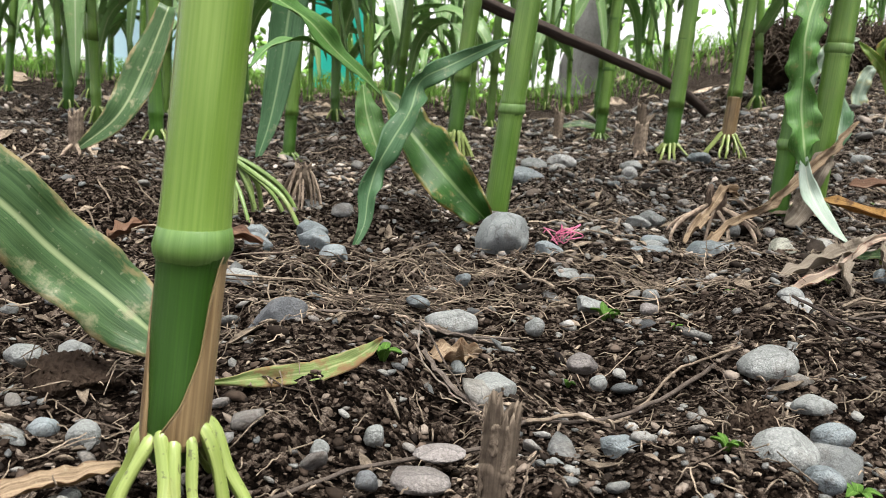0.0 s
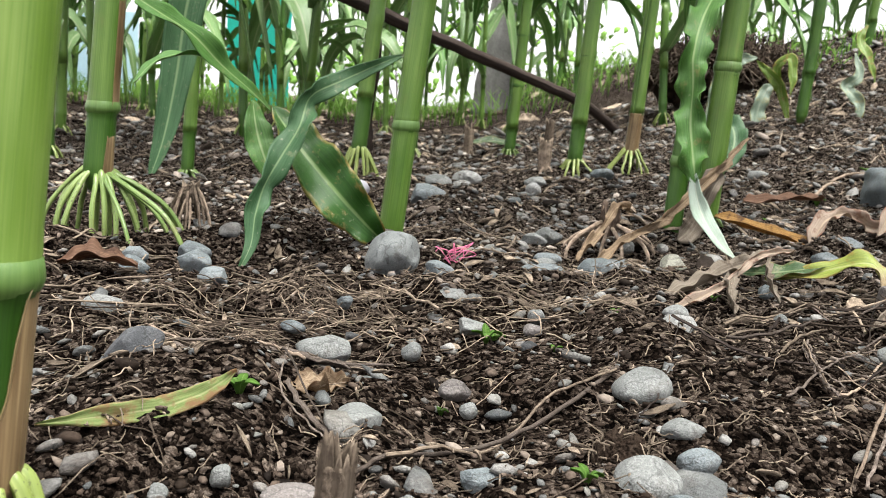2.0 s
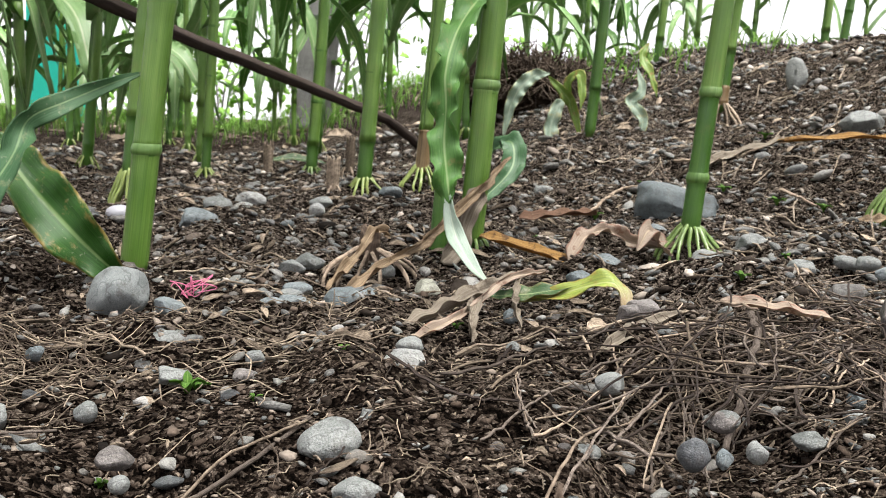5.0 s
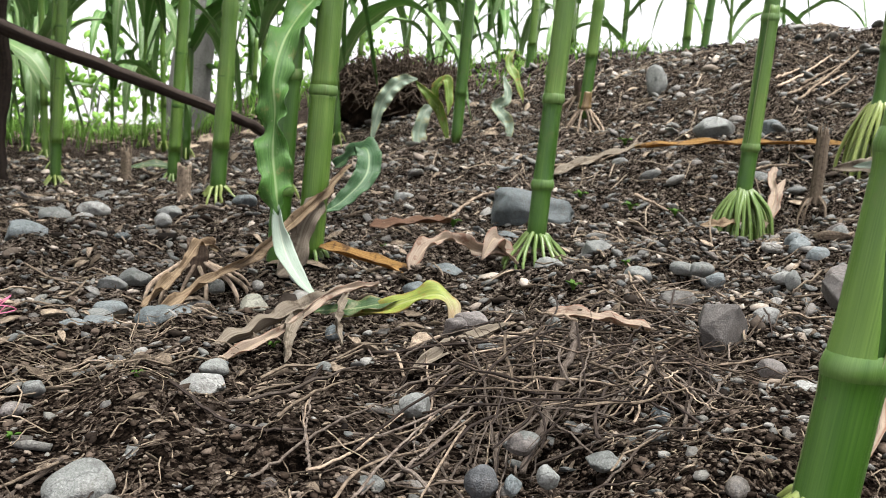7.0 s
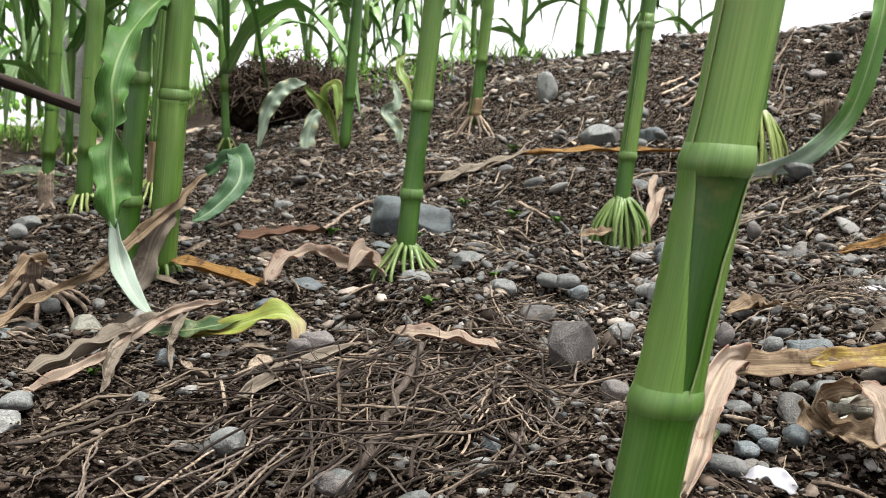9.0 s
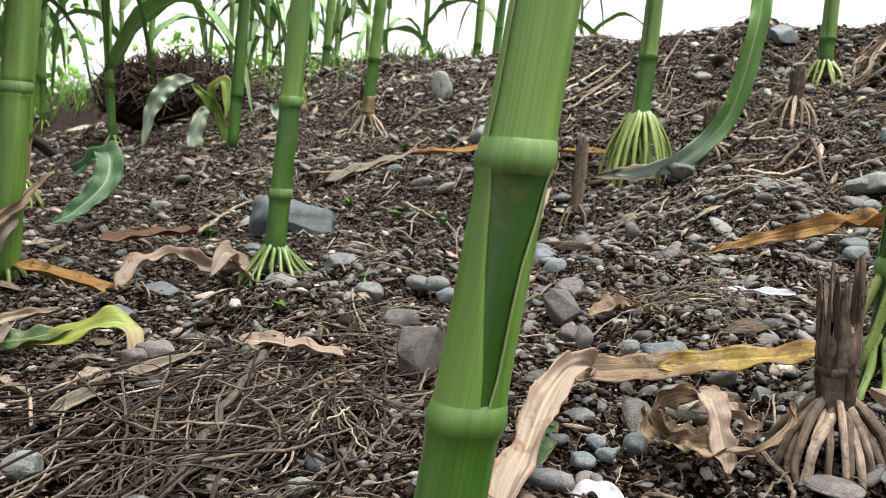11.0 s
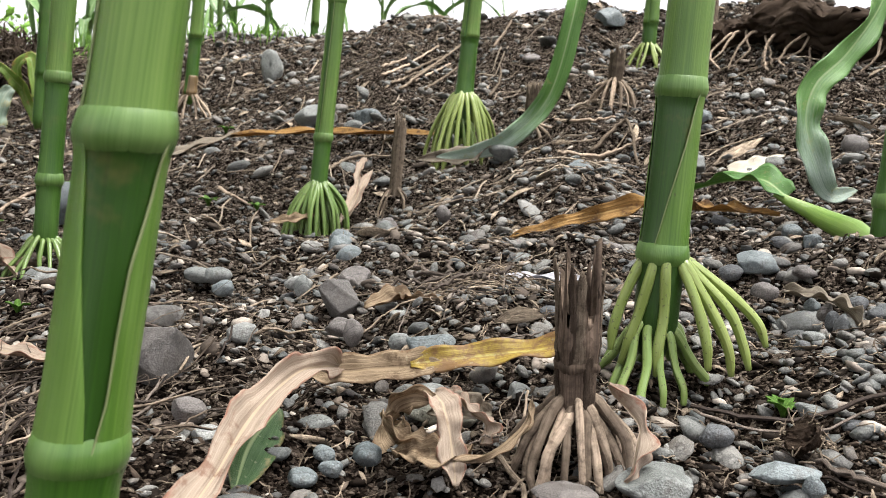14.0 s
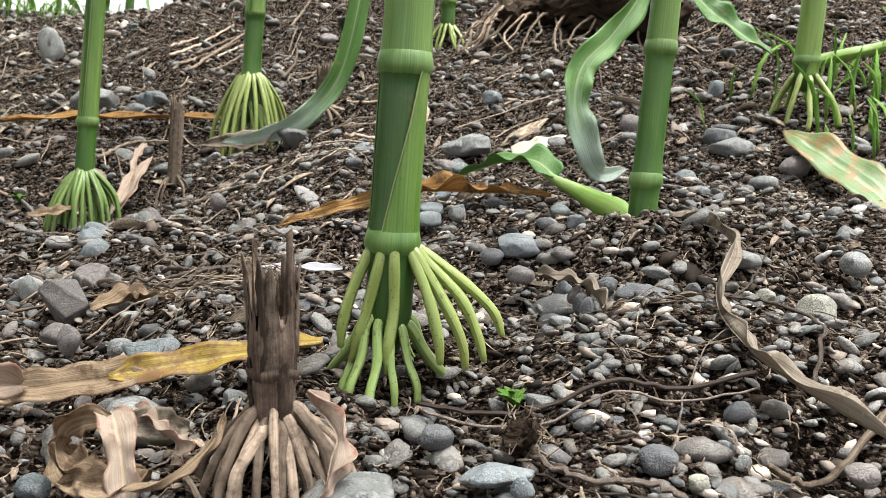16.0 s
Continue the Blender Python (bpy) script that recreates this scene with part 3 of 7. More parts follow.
def node_ring(foot, lean, r, nodes, top, seed, h):
    """The swollen ring at a node: rounded, a little uneven, with a crease below."""
    up = np.array([-0.0060, -0.0044, -0.0020, 0.0010, 0.0045, 0.0085, 0.0105])
    out = np.array([-0.0010, 0.0002, 0.0007, 0.0010, 0.0011, 0.0008, -0.0009])
    z = h + up
    c, th = stem_line(z, foot, lean, seed), np.linspace(0, 2 * math.pi, 33)
    rad = (stem_radius(z, r, nodes, top) + out)[:, None] * (1 + 0.013 * np.sin(5 * th + seed))[None]
    v = c[:, None] + rad[..., None] * np.stack([np.cos(th), np.sin(th), np.zeros_like(th)], -1)[None]
    uv = np.stack(np.broadcast_arrays(th[None] / 6.283, z[:, None]), -1)
    f = [(i * 33 + j, i * 33 + j + 1, (i + 1) * 33 + j + 1, (i + 1) * 33 + j) for i in range(6) for j in range(32)]
    return v.reshape(-1, 3), f, uv.reshape(-1, 2)


def wrap(foot, lean, r, nodes, top, seed, z0, z1, phi, gap0, gap1, puff=0.0012, m=26, w=34):
    """A leaf sheath round the stem, open along a slit that may widen upwards."""
    z = np.linspace(z0, z1, m)
    c = stem_line(z, foot, lean, seed)
    q = np.linspace(0, 1, m)
    phi, gaps = slit(q, phi, gap0, gap1)
    gap = gaps / 2
    th = phi[:, None] + gap[:, None] + np.linspace(0, 1, w + 1)[None] * (2 * math.pi - 2 * gap[:, None])
    rad = (stem_radius(z, r, nodes, top) + puff * np.minimum(1, 0.4 + q * 6) * np.minimum(1, 0.12 + 9 * (1 - q)))[:, None] * (1 + 0.012 * np.sin(5 * th + seed))
    ring = np.stack([np.cos(th), np.sin(th), np.zeros_like(th)], -1)
    out, inn = c[:, None] + ring * rad[..., None], c[:, None] + ring * (rad - 0.0007)[..., None]
    uv = np.stack(np.broadcast_arrays(th / (2 * math.pi), z[:, None]), -1).reshape(-1, 2)
    k, d = w + 1, m * (w + 1)
    f = [(i * k + j, i * k + j + 1, (i + 1) * k + j + 1, (i + 1) * k + j) for i in range(m - 1) for j in range(w)]
    f += [tuple(x + d for x in reversed(a)) for a in f]
    for i in range(m - 1):
        a, b = i * k, (i + 1) * k
        f += [(a, b, b + d, a + d), (a + w, a + w + d, b + w + d, b + w)]
    f += [(j, j + d, j + 1 + d, j + 1) for j in range(w)]
    e = (m - 1) * k
    f += [(e + j, e + j + 1, e + j + 1 + d, e + j + d) for j in range(w)]
    return np.concatenate([out.reshape(-1, 3), inn.reshape(-1, 3)]), f, np.concatenate([uv, uv])


def root_shape(foot, lean, r, seed, az, z_from, reach, thick, sag=0.35, float_end=None, inset=0.75, arch=0.0):
    """A prop root from the stem down to the soil (or to float_end); arch bows it outwards like a cage."""
    rnd = np.random.RandomState(seed)
    c = stem_line([z_from], foot, lean, 0)[0]
    way = np.array([math.cos(az), math.sin(az)])
    cross = np.array([-way[1], way[0], 0])
    end = c[:2] + way * reach
    zg = float(land(end[0], end[1])) - 0.008 if float_end is None else float_end
    far, drop = reach - r, c[2] - zg
    straight = np.array([(0.0, 0.10), (sag, 0.48), (0.80, 0.78), (1.0, 1.0)])
    bowed = np.array([(0.22, 0.10), (0.70, 0.40), (0.95, 0.74), (1.0, 1.0)])
    steps = straight * (1 - arch) + bowed * arch
    side = rnd.normal(0, 0.35) * thick
    pts = [np.r_[c[:2] + way * r * inset, c[2] + thick * 0.3]]
    for k, (out, down) in enumerate(steps):
        pts.append(np.r_[c[:2] + way * (r * 1.0 + far * out), c[2] - drop * down] + cross * side * k + rnd.uniform(-1, 1, 3) * thick * (0.22 if k < 3 else 0))
    prof = [1.0, 1.06, 1.0, 0.96, 0.9, 0.78] if float_end is None else [0.95, 1.0, 1.05, 1.08, 1.0, 0.6]
    line = curve_through(pts, 19)
    lumps = np.interp(np.linspace(0, 1, 19), np.linspace(0, 1, 6), prof) * (1 + 0.05 * np.sin(np.linspace(0, 17, 19) + seed) + rnd.uniform(-0.035, 0.035, 19))
    return tube(line, 0.5 * thick * lumps, 10, flute=0.03, seed=seed)


def crown_leaves(plant, foot, lean, top, start, count, seed, az0, material=None, length=0.62, width=0.075):
    """Upper leaves: two ranks, arching out from the stem."""
    rnd = np.random.RandomState(seed)
    for k in range(count):
        z = start + (top - start) * (k + 0.3) / count
        p = stem_line([z], foot, lean, seed)[0]
        az = az0 + math.pi * (k % 2) + rnd.uniform(-0.5, 0.5)
        way = np.array([math.cos(az), math.sin(az), 0])
        ln, rise = length * rnd.uniform(0.75, 1.15), rnd.uniform(0.35, 0.6)
        drop = min(rnd.uniform(0.1, 0.55) * ln, z - start + 0.25 * ln)
        pts = [p, p + way * ln * 0.2 + (0, 0, ln * rise * 0.55), p + way * ln * 0.5 + (0, 0, ln * rise * 0.75), p + way * ln * 0.8 + (0, 0, ln * rise * 0.3), p + way * ln * 0.95 + (0, 0, -drop)]
        lay("leaf", blade(pts, width * rnd.uniform(0.8, 1.15), (0, 0, 1), (rnd.uniform(-15, 15), rnd.uniform(-35, 35)), 0.3, (0.007, 4), "leaf", n=18, m=4, seed=seed * 31 + k), material or LEAF, plant)


def corn(key, label, r, lean, nodes, bottom=0.0, top=1.6, sheaths=(), roots=(), seed=1, leaves=6, leaf_from=0.62, az0=0.6, stem_mat=None, group="corn plants", arch=0.55):
    foot = np.array(FEET[key])
    plant = thing("corn_plant", label, "corn plant", foot, group)
    every = list(nodes)
    while every[-1] < top - 0.12:
        every.append(every[-1] + 0.13)
    z = np.unique(np.r_[np.linspace(bottom - 0.012, min(0.6, top), 34), np.linspace(min(0.6, top), top, 12), [h + d for h in every if h < 0.7 for d in (-0.012, -0.006, -0.003, 0, 0.003, 0.006)]])
    z = z[z >= bottom - 0.012]
    rad = stem_radius(z, r, every, top)
    rad[0] *= 0.6
    lay("stem", tube(stem_line(z, foot, lean, seed), rad, 22, flute=0.015, seed=seed), stem_mat or STEM, plant)
    near = math.hypot(foot[0] - 0.3, foot[1]) < 1.75
    for z0, z1, phi, g0, g1, mat, *more in sheaths:
        puff = more[0] if more else 0.0008
        sheath = lay("sheath", wrap(foot, lean, r, every, top, seed, z0, z1, phi, g0, g1, puff), mat, plant, "brown dry sheath" if mat is DRY_SHEATH else "")
        if near:
            q = np.linspace(0, 1, 22)
            mid, wide = slit(q, phi, g0, g1)
            zz = z0 + (z1 - z0) * q
            rim = stem_radius(zz, r, every, top) + puff * np.minimum(1, 0.4 + q * 6) * np.minimum(1, 0.12 + 9 * (1 - q)) + 0.0001
            a = mid + 0.5 * wide
            line = stem_line(zz, foot, lean, seed) + rim[:, None] * np.stack([np.cos(a), np.sin(a), np.zeros(22)], -1)
            part("sheath_edge", moved(tube(line, [0.0003, 0.0005, 0.0005], 6), plant.location), RIM_PALE if mat is not DRY_SHEATH else RIM_DRY, sheath, "thin papery edge")
    if near:
        for h in every:
            if bottom + 0.01 < h < 0.45:
                lay("node", node_ring(foot, lean, r, every, top, seed, h), NODE, plant, "swollen pale green node")
    for n, zf, reach, thick, mat, arc0, arc1, hang in roots:
        rnd = np.random.RandomState(seed * 7 + n)
        for k in range(n):
            az = math.radians(arc0 + (arc1 - arc0) * (k + 0.5 * rnd.uniform(0.3, 1.2)) / n)
            end = None if hang is None else foot[2] + hang * rnd.uniform(0.7, 1.3)
            lay("prop_root", root_shape(foot, lean, r, seed * 97 + k, az, zf + rnd.uniform(-0.35, 0.35) * thick * 1.4, reach * rnd.uniform(0.78, 1.2), thick * rnd.uniform(0.8, 1.15), rnd.uniform(0.2, 0.45), end, arch=arch * rnd.uniform(0.8, 1.1)), mat, plant)
    if leaves:
        crown_leaves(plant, foot, lean, top, leaf_from, leaves, seed, az0)
    return plant


AROUND = (0, 360, None)
near_left = corn("near_left", "thick light green corn stalk with pale prop roots", 0.0140, (0.072, 0.006), (0.112, 0.32), 0.030,
                 sheaths=[(0.112, 0.330, 200, 3, 6, PALE_STEM, 0.0006), (0.027, 0.110, (240, 262, 268, 258, 251), (6, 60, 96, 130, 176), None, DRY_SHEATH, 0.0008)],
                 roots=[(13, 0.033, 0.030, 0.0060, PROP_ROOT, *AROUND)], seed=1, stem_mat=DARK_STEM, arch=0.35)
corn("splayed", "green corn stalk with browned sheath and splayed prop roots", 0.0165, (0.06, -0.004), (0.155, 0.29), 0.075,
     sheaths=[(0.155, 0.42, 60, 16, 24, SHEATH), (0.152, 0.31, 160, 318, 322, DRY_SHEATH), (0.078, 0.125, 150, 300, 325, DRY_SHEATH)],
     roots=[(15, 0.084, 0.056, 0.0062, STILT_ROOT, *AROUND), (5, 0.080, 0.105, 0.006, GREEN_ROOT, -60, 40, None)], seed=2, arch=1.05)
bladed = corn("bladed", "slender green corn stalk with short green roots", 0.0125, (0.035, -0.005), (0.10, 0.25), 0.02,
              sheaths=[(0.10, 0.40, 200, 10, 20, SHEATH)], roots=[(12, 0.025, 0.035, 0.005, GREEN_ROOT, *AROUND)], seed=3)
by_stone = corn("by_stone", "pale green corn stalk beside a rounded grey stone", 0.0148, (0.083, -0.004), (0.135, 0.30), 0.0,
                sheaths=[(0.0, 0.135, 195, 14, 8, SHEATH), (0.135, 0.45, 165, 6, 8, SHEATH)], seed=4)
corn("arched", "green corn stalk on a small cage of prop roots", 0.0155, (0.070, -0.004), (0.16, 0.31), 0.055,
     sheaths=[(0.16, 0.5, 150, 8, 10, SHEATH)], roots=[(14, 0.060, 0.036, 0.006, PROP_ROOT, *AROUND)], seed=5)
corn("slim", "slim green corn stalk with short roots", 0.0128, (0.02, 0), (0.11, 0.27), 0.02,
     sheaths=[(0.11, 0.5, 200, 8, 10, SHEATH)], roots=[(10, 0.026, 0.036, 0.006, PROP_ROOT, *AROUND)], seed=6, leaf_from=0.45)
corn("back_a", "green corn stalk with short green roots", 0.0172, (0.036, -0.004), (0.09, 0.22, 0.37), 0.02,
     sheaths=[(0.09, 0.6, 210, 8, 10, SHEATH)], roots=[(11, 0.026, 0.04, 0.006, GREEN_ROOT, *AROUND)], seed=7, leaf_from=0.5)
corn("back_b", "green corn stalk with a ring of short roots", 0.0155, (0.036, -0.004), (0.10, 0.24), 0.02,
     sheaths=[(0.10, 0.5, 150, 8, 12, SHEATH)], roots=[(13, 0.026, 0.038, 0.0055, PROP_ROOT, *AROUND)], seed=8, leaf_from=0.5)
corn("back_c", "green corn stalk with dry leaf bases at its foot", 0.0145, (0.045, -0.006), (0.12, 0.26), 0.03,
     sheaths=[(0.12, 0.5, 230, 8, 12, SHEATH), (0.03, 0.12, 100, 60, 190, DRY_SHEATH)], roots=[(13, 0.040, 0.045, 0.0055, PROP_ROOT, *AROUND)], seed=9, leaf_from=0.5)
twin_a = corn("twin_a", "bright green corn stalk wrapped in dead leaves below", 0.0158, (0.040, -0.008), (0.222, 0.40), 0.02,
              sheaths=[(0.025, 0.222, 60, 16, 30, SHEATH), (0.222, 0.6, 150, 6, 8, SHEATH)], roots=[(12, 0.028, 0.034, 0.0055, GREEN_ROOT, *AROUND)], seed=10, az0=0.2)
corn("twin_b", "dark green corn stalk standing close to another", 0.0128, (0.034, -0.006), (0.10, 0.24), 0.0, seed=11, az0=1.2)
slab = corn("slab", "green corn stalk with a skirt of roots beside a slab", 0.0132, (0.047, -0.010), (0.100, 0.215, 0.36), 0.030,
            sheaths=[(0.215, 0.37, 130, 20, 90, SHEATH)], roots=[(17, 0.036, 0.044, 0.0052, GREEN_ROOT, *AROUND)], seed=12)
fan = corn("fan", "green corn stalk on a dense cone of green roots", 0.0136, (0.042, -0.022), (0.167, 0.377), 0.086,
           sheaths=[(0.167, 0.40, 200, 12, 40, SHEATH)], roots=[(26, 0.097, 0.046, 0.0062, GREEN_ROOT, *AROUND), (14, 0.070, 0.034, 0.0062, GREEN_ROOT, *AROUND)], seed=13, arch=1.1)
near_right = corn("near_right", "thick green corn stalk with a pale split sheath", 0.0140, (0.086, -0.067), (0.082, 0.187, 0.33), 0.014,
                  sheaths=[(0.187, 0.34, 176, 2, 4, SHEATH, 0.0006), (0.082, 0.190, (257, 259, 252, 247, 250, 250), (4, 26, 42, 60, 88, 112), None, SHEATH, 0.0008), (0.012, 0.082, 120, 30, 50, STEM)],
                  roots=[(12, 0.018, 0.042, 0.0055, PROP_ROOT, *AROUND)], seed=14, stem_mat=DARK_STEM)
corn("tall_fan", "green corn stalk on a tall cone of yellow-green roots", 0.0168, (0.030, -0.022), (0.115, 0.22, 0.36), 0.05,
     sheaths=[(0.22, 0.4, 200, 12, 30, SHEATH)], roots=[(20, 0.118, 0.058, 0.0074, PROP_ROOT, *AROUND), (14, 0.068, 0.038, 0.0068, STILT_ROOT, *AROUND)], seed=15, arch=1.0)
stilt = corn("stilt", "green corn stalk on long pale stilt roots", 0.0148, (0.020, -0.016), (0.083, 0.190, 0.31), 0.030,
             sheaths=[(0.190, 0.32, 310, 8, 14, SHEATH, 0.0006), (0.085, 0.190, (160, 172, 186, 196), (62, 84, 110, 134), None, SHEATH, 0.0008)],
             roots=[(13, 0.036, 0.034, 0.0062, STILT_ROOT, *AROUND)], seed=16, stem_mat=DARK_STEM, arch=0.3)
bent = corn("bent", "plain green corn stalk with a broken leaf base", 0.0132, (0.022, -0.028), (0.040, 0.160, 0.30), 0.0,
     sheaths=[(0.160, 0.31, 20, 10, 30, SHEATH)], seed=17)
grassy = corn("grassy", "bright green young corn with pale roots in grass", 0.0165, (0.02, -0.02), (0.07, 0.20), 0.045,
     sheaths=[(0.07, 0.3, 350, 40, 90, PALE_STEM), (0.05, 0.16, 170, 60, 190, PALE_STEM)], roots=[(9, 0.052, 0.05, 0.007, PROP_ROOT, *AROUND)], seed=18)
corn("crest_a", "green corn stalk with short roots on the ridge", 0.0165, (0.0, 0.0), (0.09, 0.22), 0.035,
     sheaths=[(0.09, 0.3, 200, 8, 20, SHEATH)], roots=[(13, 0.042, 0.045, 0.007, PROP_ROOT, *AROUND)], seed=19)
corn("seedling", "slim dark green corn stalk on rising soil", 0.0145, (0.035, -0.012), (0.11, 0.25), 0.0, sheaths=[(0.11, 0.4, 200, 10, 20, STEM)], seed=20)
corn("dry_foot", "green corn stalk on dry tan roots", 0.0155, (0.055, -0.03), (0.07, 0.20), 0.055,
     sheaths=[(0.06, 0.11, 200, 20, 40, DRY_SHEATH), (0.2, 0.5, 100, 20, 40, SHEATH)], roots=[(13, 0.064, 0.055, 0.006, DEAD_ROOT, *AROUND)], seed=21)
corn("crest_b", "slim green corn stalk on the ridge", 0.0135, (0.02, -0.01), (0.10, 0.22), 0.0, sheaths=[(0.10, 0.5, 200, 10, 20, SHEATH)], seed=22)
corn("crest_c", "green corn stalk on dry roots on the ridge", 0.0150, (0.06, -0.03), (0.09, 0.21), 0.045, sheaths=[(0.05, 0.10, 200, 20, 40, DRY_SHEATH)], roots=[(10, 0.05, 0.06, 0.006, DEAD_ROOT, *AROUND)], seed=23)
corn("crest_d", "slim green corn stalk on the ridge", 0.0165, (0.03, -0.015), (0.10, 0.24), 0.0, sheaths=[(0.10, 0.5, 200, 10, 20, SHEATH)], seed=24)

# the stilt plant's upper ring of roots hangs free over the soil
_foot = np.array(FEET["stilt"])
for _k2, (_az, _reach, _end, _arch) in enumerate([(-172, 0.021, 0.012, 0.2), (-128, 0.021, 0.008, 0.1), (-92, 0.040, 0.016, 0.5), (-78, 0.050, 0.012, 0.55), (-64, 0.060, 0.016, 0.6), (-52, 0.070, 0.030, 0.6), (20, 0.04, 0.02, 0.4), (150, 0.03, 0.02, 0.4)]):
    lay("prop_root", root_shape(_foot, (0.020, -0.016), 0.0148, 900 + _k2, math.radians(_az), 0.082, _reach, 0.0066, 0.45, _foot[2] + _end, arch=_arch), PROP_ROOT, stilt)


# ---- dead stubs of an earlier crop ----
def stub(x, y, top, r, lean=(0, 0), roots=0, reach=0.045, thick=0.005, lift=0.02, seed=0, mat=None, label="dry brown corn stub in the soil", frayed=1.0, husk=0):
    z = float(land(x, y))
    foot = np.array((x, y, z))
    ob = thing("corn_stub", label, "corn stub", foot, "dead corn stubs")
    rnd = np.random.RandomState(seed)
    sides, rows = 26, 16
    zz = np.linspace((lift - 0.012) if roots else -0.01, top, rows)
    th = np.linspace(0, 2 * math.pi, sides + 1)
    torn = 1 + frayed * np.r_[rnd.uniform(-0.22, 0.10, sides), 0]
    ridge = np.r_[rnd.uniform(-0.05, 0.05, sides), 0]
    ridge[-1] = ridge[0]
    torn[-1] = torn[0]
    q = np.linspace(0, 1, rows)
    h = zz[:, None] * (1 + (torn[None] - 1) * np.clip((q[:, None] - 0.72) / 0.28, 0, 1))
    rr = r * (1 + 0.10 * np.exp(-((q - 0.55) / 0.06) ** 2))[:, None] * (1 + 0.05 * np.sin(4 * th + seed)[None] + 0.05 * np.sin(9 * th + 2 * seed)[None]) * (1 + 0.08 * (q[:, None] - 0.5)) * (1 + ridge[None])
    v = np.stack([x + lean[0] * h + rr * np.cos(th), y + lean[1] * h + rr * np.sin(th), z + h], -1)
    inner = np.stack([x + lean[0] * h + rr * 0.72 * np.cos(th), y + lean[1] * h + rr * 0.72 * np.sin(th), z + h - 0.003], -1)[rows // 2:]
    uv = np.stack(np.broadcast_arrays(th[None] / 6.283, zz[:, None]), -1)
    w, n2 = sides + 1, rows - rows // 2
    f = [(i * w + j, i * w + j + 1, (i + 1) * w + j + 1, (i + 1) * w + j) for i in range(rows - 1) for j in range(sides)]
    b = rows * w
    f += [(b + i * w + j, b + (i + 1) * w + j, b + (i + 1) * w + j + 1, b + i * w + j + 1) for i in range(n2 - 1) for j in range(sides)]
    e, g = (rows - 1) * w, b + (n2 - 1) * w
    f += [(e + j, e + j + 1, g + j + 1, g + j) for j in range(sides)]
    f.append(tuple(b + j for j in range(sides)))
    lay("stem", (np.concatenate([v.reshape(-1, 3), inner.reshape(-1, 3)]), f, np.concatenate([uv.reshape(-1, 2), uv[rows // 2:].reshape(-1, 2)])), mat or DEAD_STEM, ob)
    if husk:
        # torn strips of the dead sheath round the top and flakes of bark below
        for k in range(husk):
            a, low, high = 2 * math.pi * (k + rnd.uniform(-0.3, 0.3)) / husk, top * rnd.uniform(0.42, 0.62), top * rnd.uniform(0.82, 1.05)
            if k % 3 == 2:
                low, high = top * rnd.uniform(0.24, 0.34), top * rnd.uniform(0.5, 0.62)
            flare = rnd.uniform(0.0, 0.16) * r if k % 3 != 2 else 0.05 * r
            pts = []
            for q2 in np.linspace(0, 1, 5):
                h2 = low + (high - low) * q2
                w2 = r * 1.07 + 0.0006 + flare * q2 ** 2 * (1.6 if k % 4 == 0 else 1.0)
                a2 = a + rnd.normal(0, 0.05)
                pts.append((x + lean[0] * h2 + w2 * math.cos(a2), y + lean[1] * h2 + w2 * math.sin(a2), z + h2))
            lay("husk_strip", blade(pts, r * rnd.uniform(0.35, 0.75), (math.cos(a), math.sin(a), 0.1), (rnd.uniform(-15, 15), rnd.uniform(-30, 30)), -0.35, (0.0006, 4), "strip", 0.0006, 16, 5, seed + k, 0.1), ((PALE_STUB, PALE_STUB, DEAD_ROOT) if mat is PALE_STUB else (DEAD_STEM, PALE_STUB, DARK_HUSK))[k % 3], ob)
        for zr in (0.50, 0.27):
            zc = np.linspace(-0.0026, 0.0026, 5) + top * zr
            rr2 = r * (1.06 + 0.10 * np.cos(np.linspace(-1.5, 1.5, 5)))[:, None] * (1 + 0.04 * np.sin(5 * th + seed) + ridge)[None]
            ring = np.stack([x + lean[0] * zc[:, None] + rr2 * np.cos(th), y + lean[1] * zc[:, None] + rr2 * np.sin(th), z + zc[:, None] + 0.0012 * np.sin(3 * th + seed)[None] + 0 * rr2], -1)
            lay("node", (ring.reshape(-1, 3), [(i * w + j, i * w + j + 1, (i + 1) * w + j + 1, (i + 1) * w + j) for i in range(4) for j in range(sides)], np.stack(np.broadcast_arrays(th[None] / 6.283, zc[:, None]), -1).reshape(-1, 2)), DARK_HUSK if zr > 0.4 and mat is not PALE_STUB else PALE_STUB, ob, "dark ring of an old node" if zr > 0.4 and mat is not PALE_STUB else "")
    for k in range(roots):
        az = 2 * math.pi * (k + rnd.uniform(0.1, 0.8)) / roots
        lay("root", root_shape(foot, lean, r, seed * 53 + k, az, lift * rnd.uniform(0.85, 1.15), reach * rnd.uniform(0.75, 1.15), thick * rnd.uniform(0.75, 1.2), rnd.uniform(0.5, 0.8), arch=rnd.uniform(0.75, 1.1)), DEAD_ROOT, ob)
    return ob


stub(0.808, 0.404, 0.103, 0.0106, (-0.05, 0.02), 28, 0.032, 0.0052, 0.030, 1, frayed=1.8, husk=11, label="grey-brown dead corn stub with a skirt of thick dry roots")
stub(0.027, 0.342, 0.062, 0.0064, (0.02, 0), 0, seed=2, mat=PALE_STUB, husk=9, label="pale tan corn stub with a frayed top")
stub(0.240, 0.312, 0.070, 0.0066, (0.03, 0), 0, seed=3, mat=DEAD_STEM, husk=9, label="short frayed brown corn stub", frayed=1.6)
stub(-0.185, 1.156, 0.062, 0.0105, (0.02, 0), 18, 0.027, 0.0036, 0.052, 4, PALE_STUB, label="brown dead corn stub with drooping dry roots")
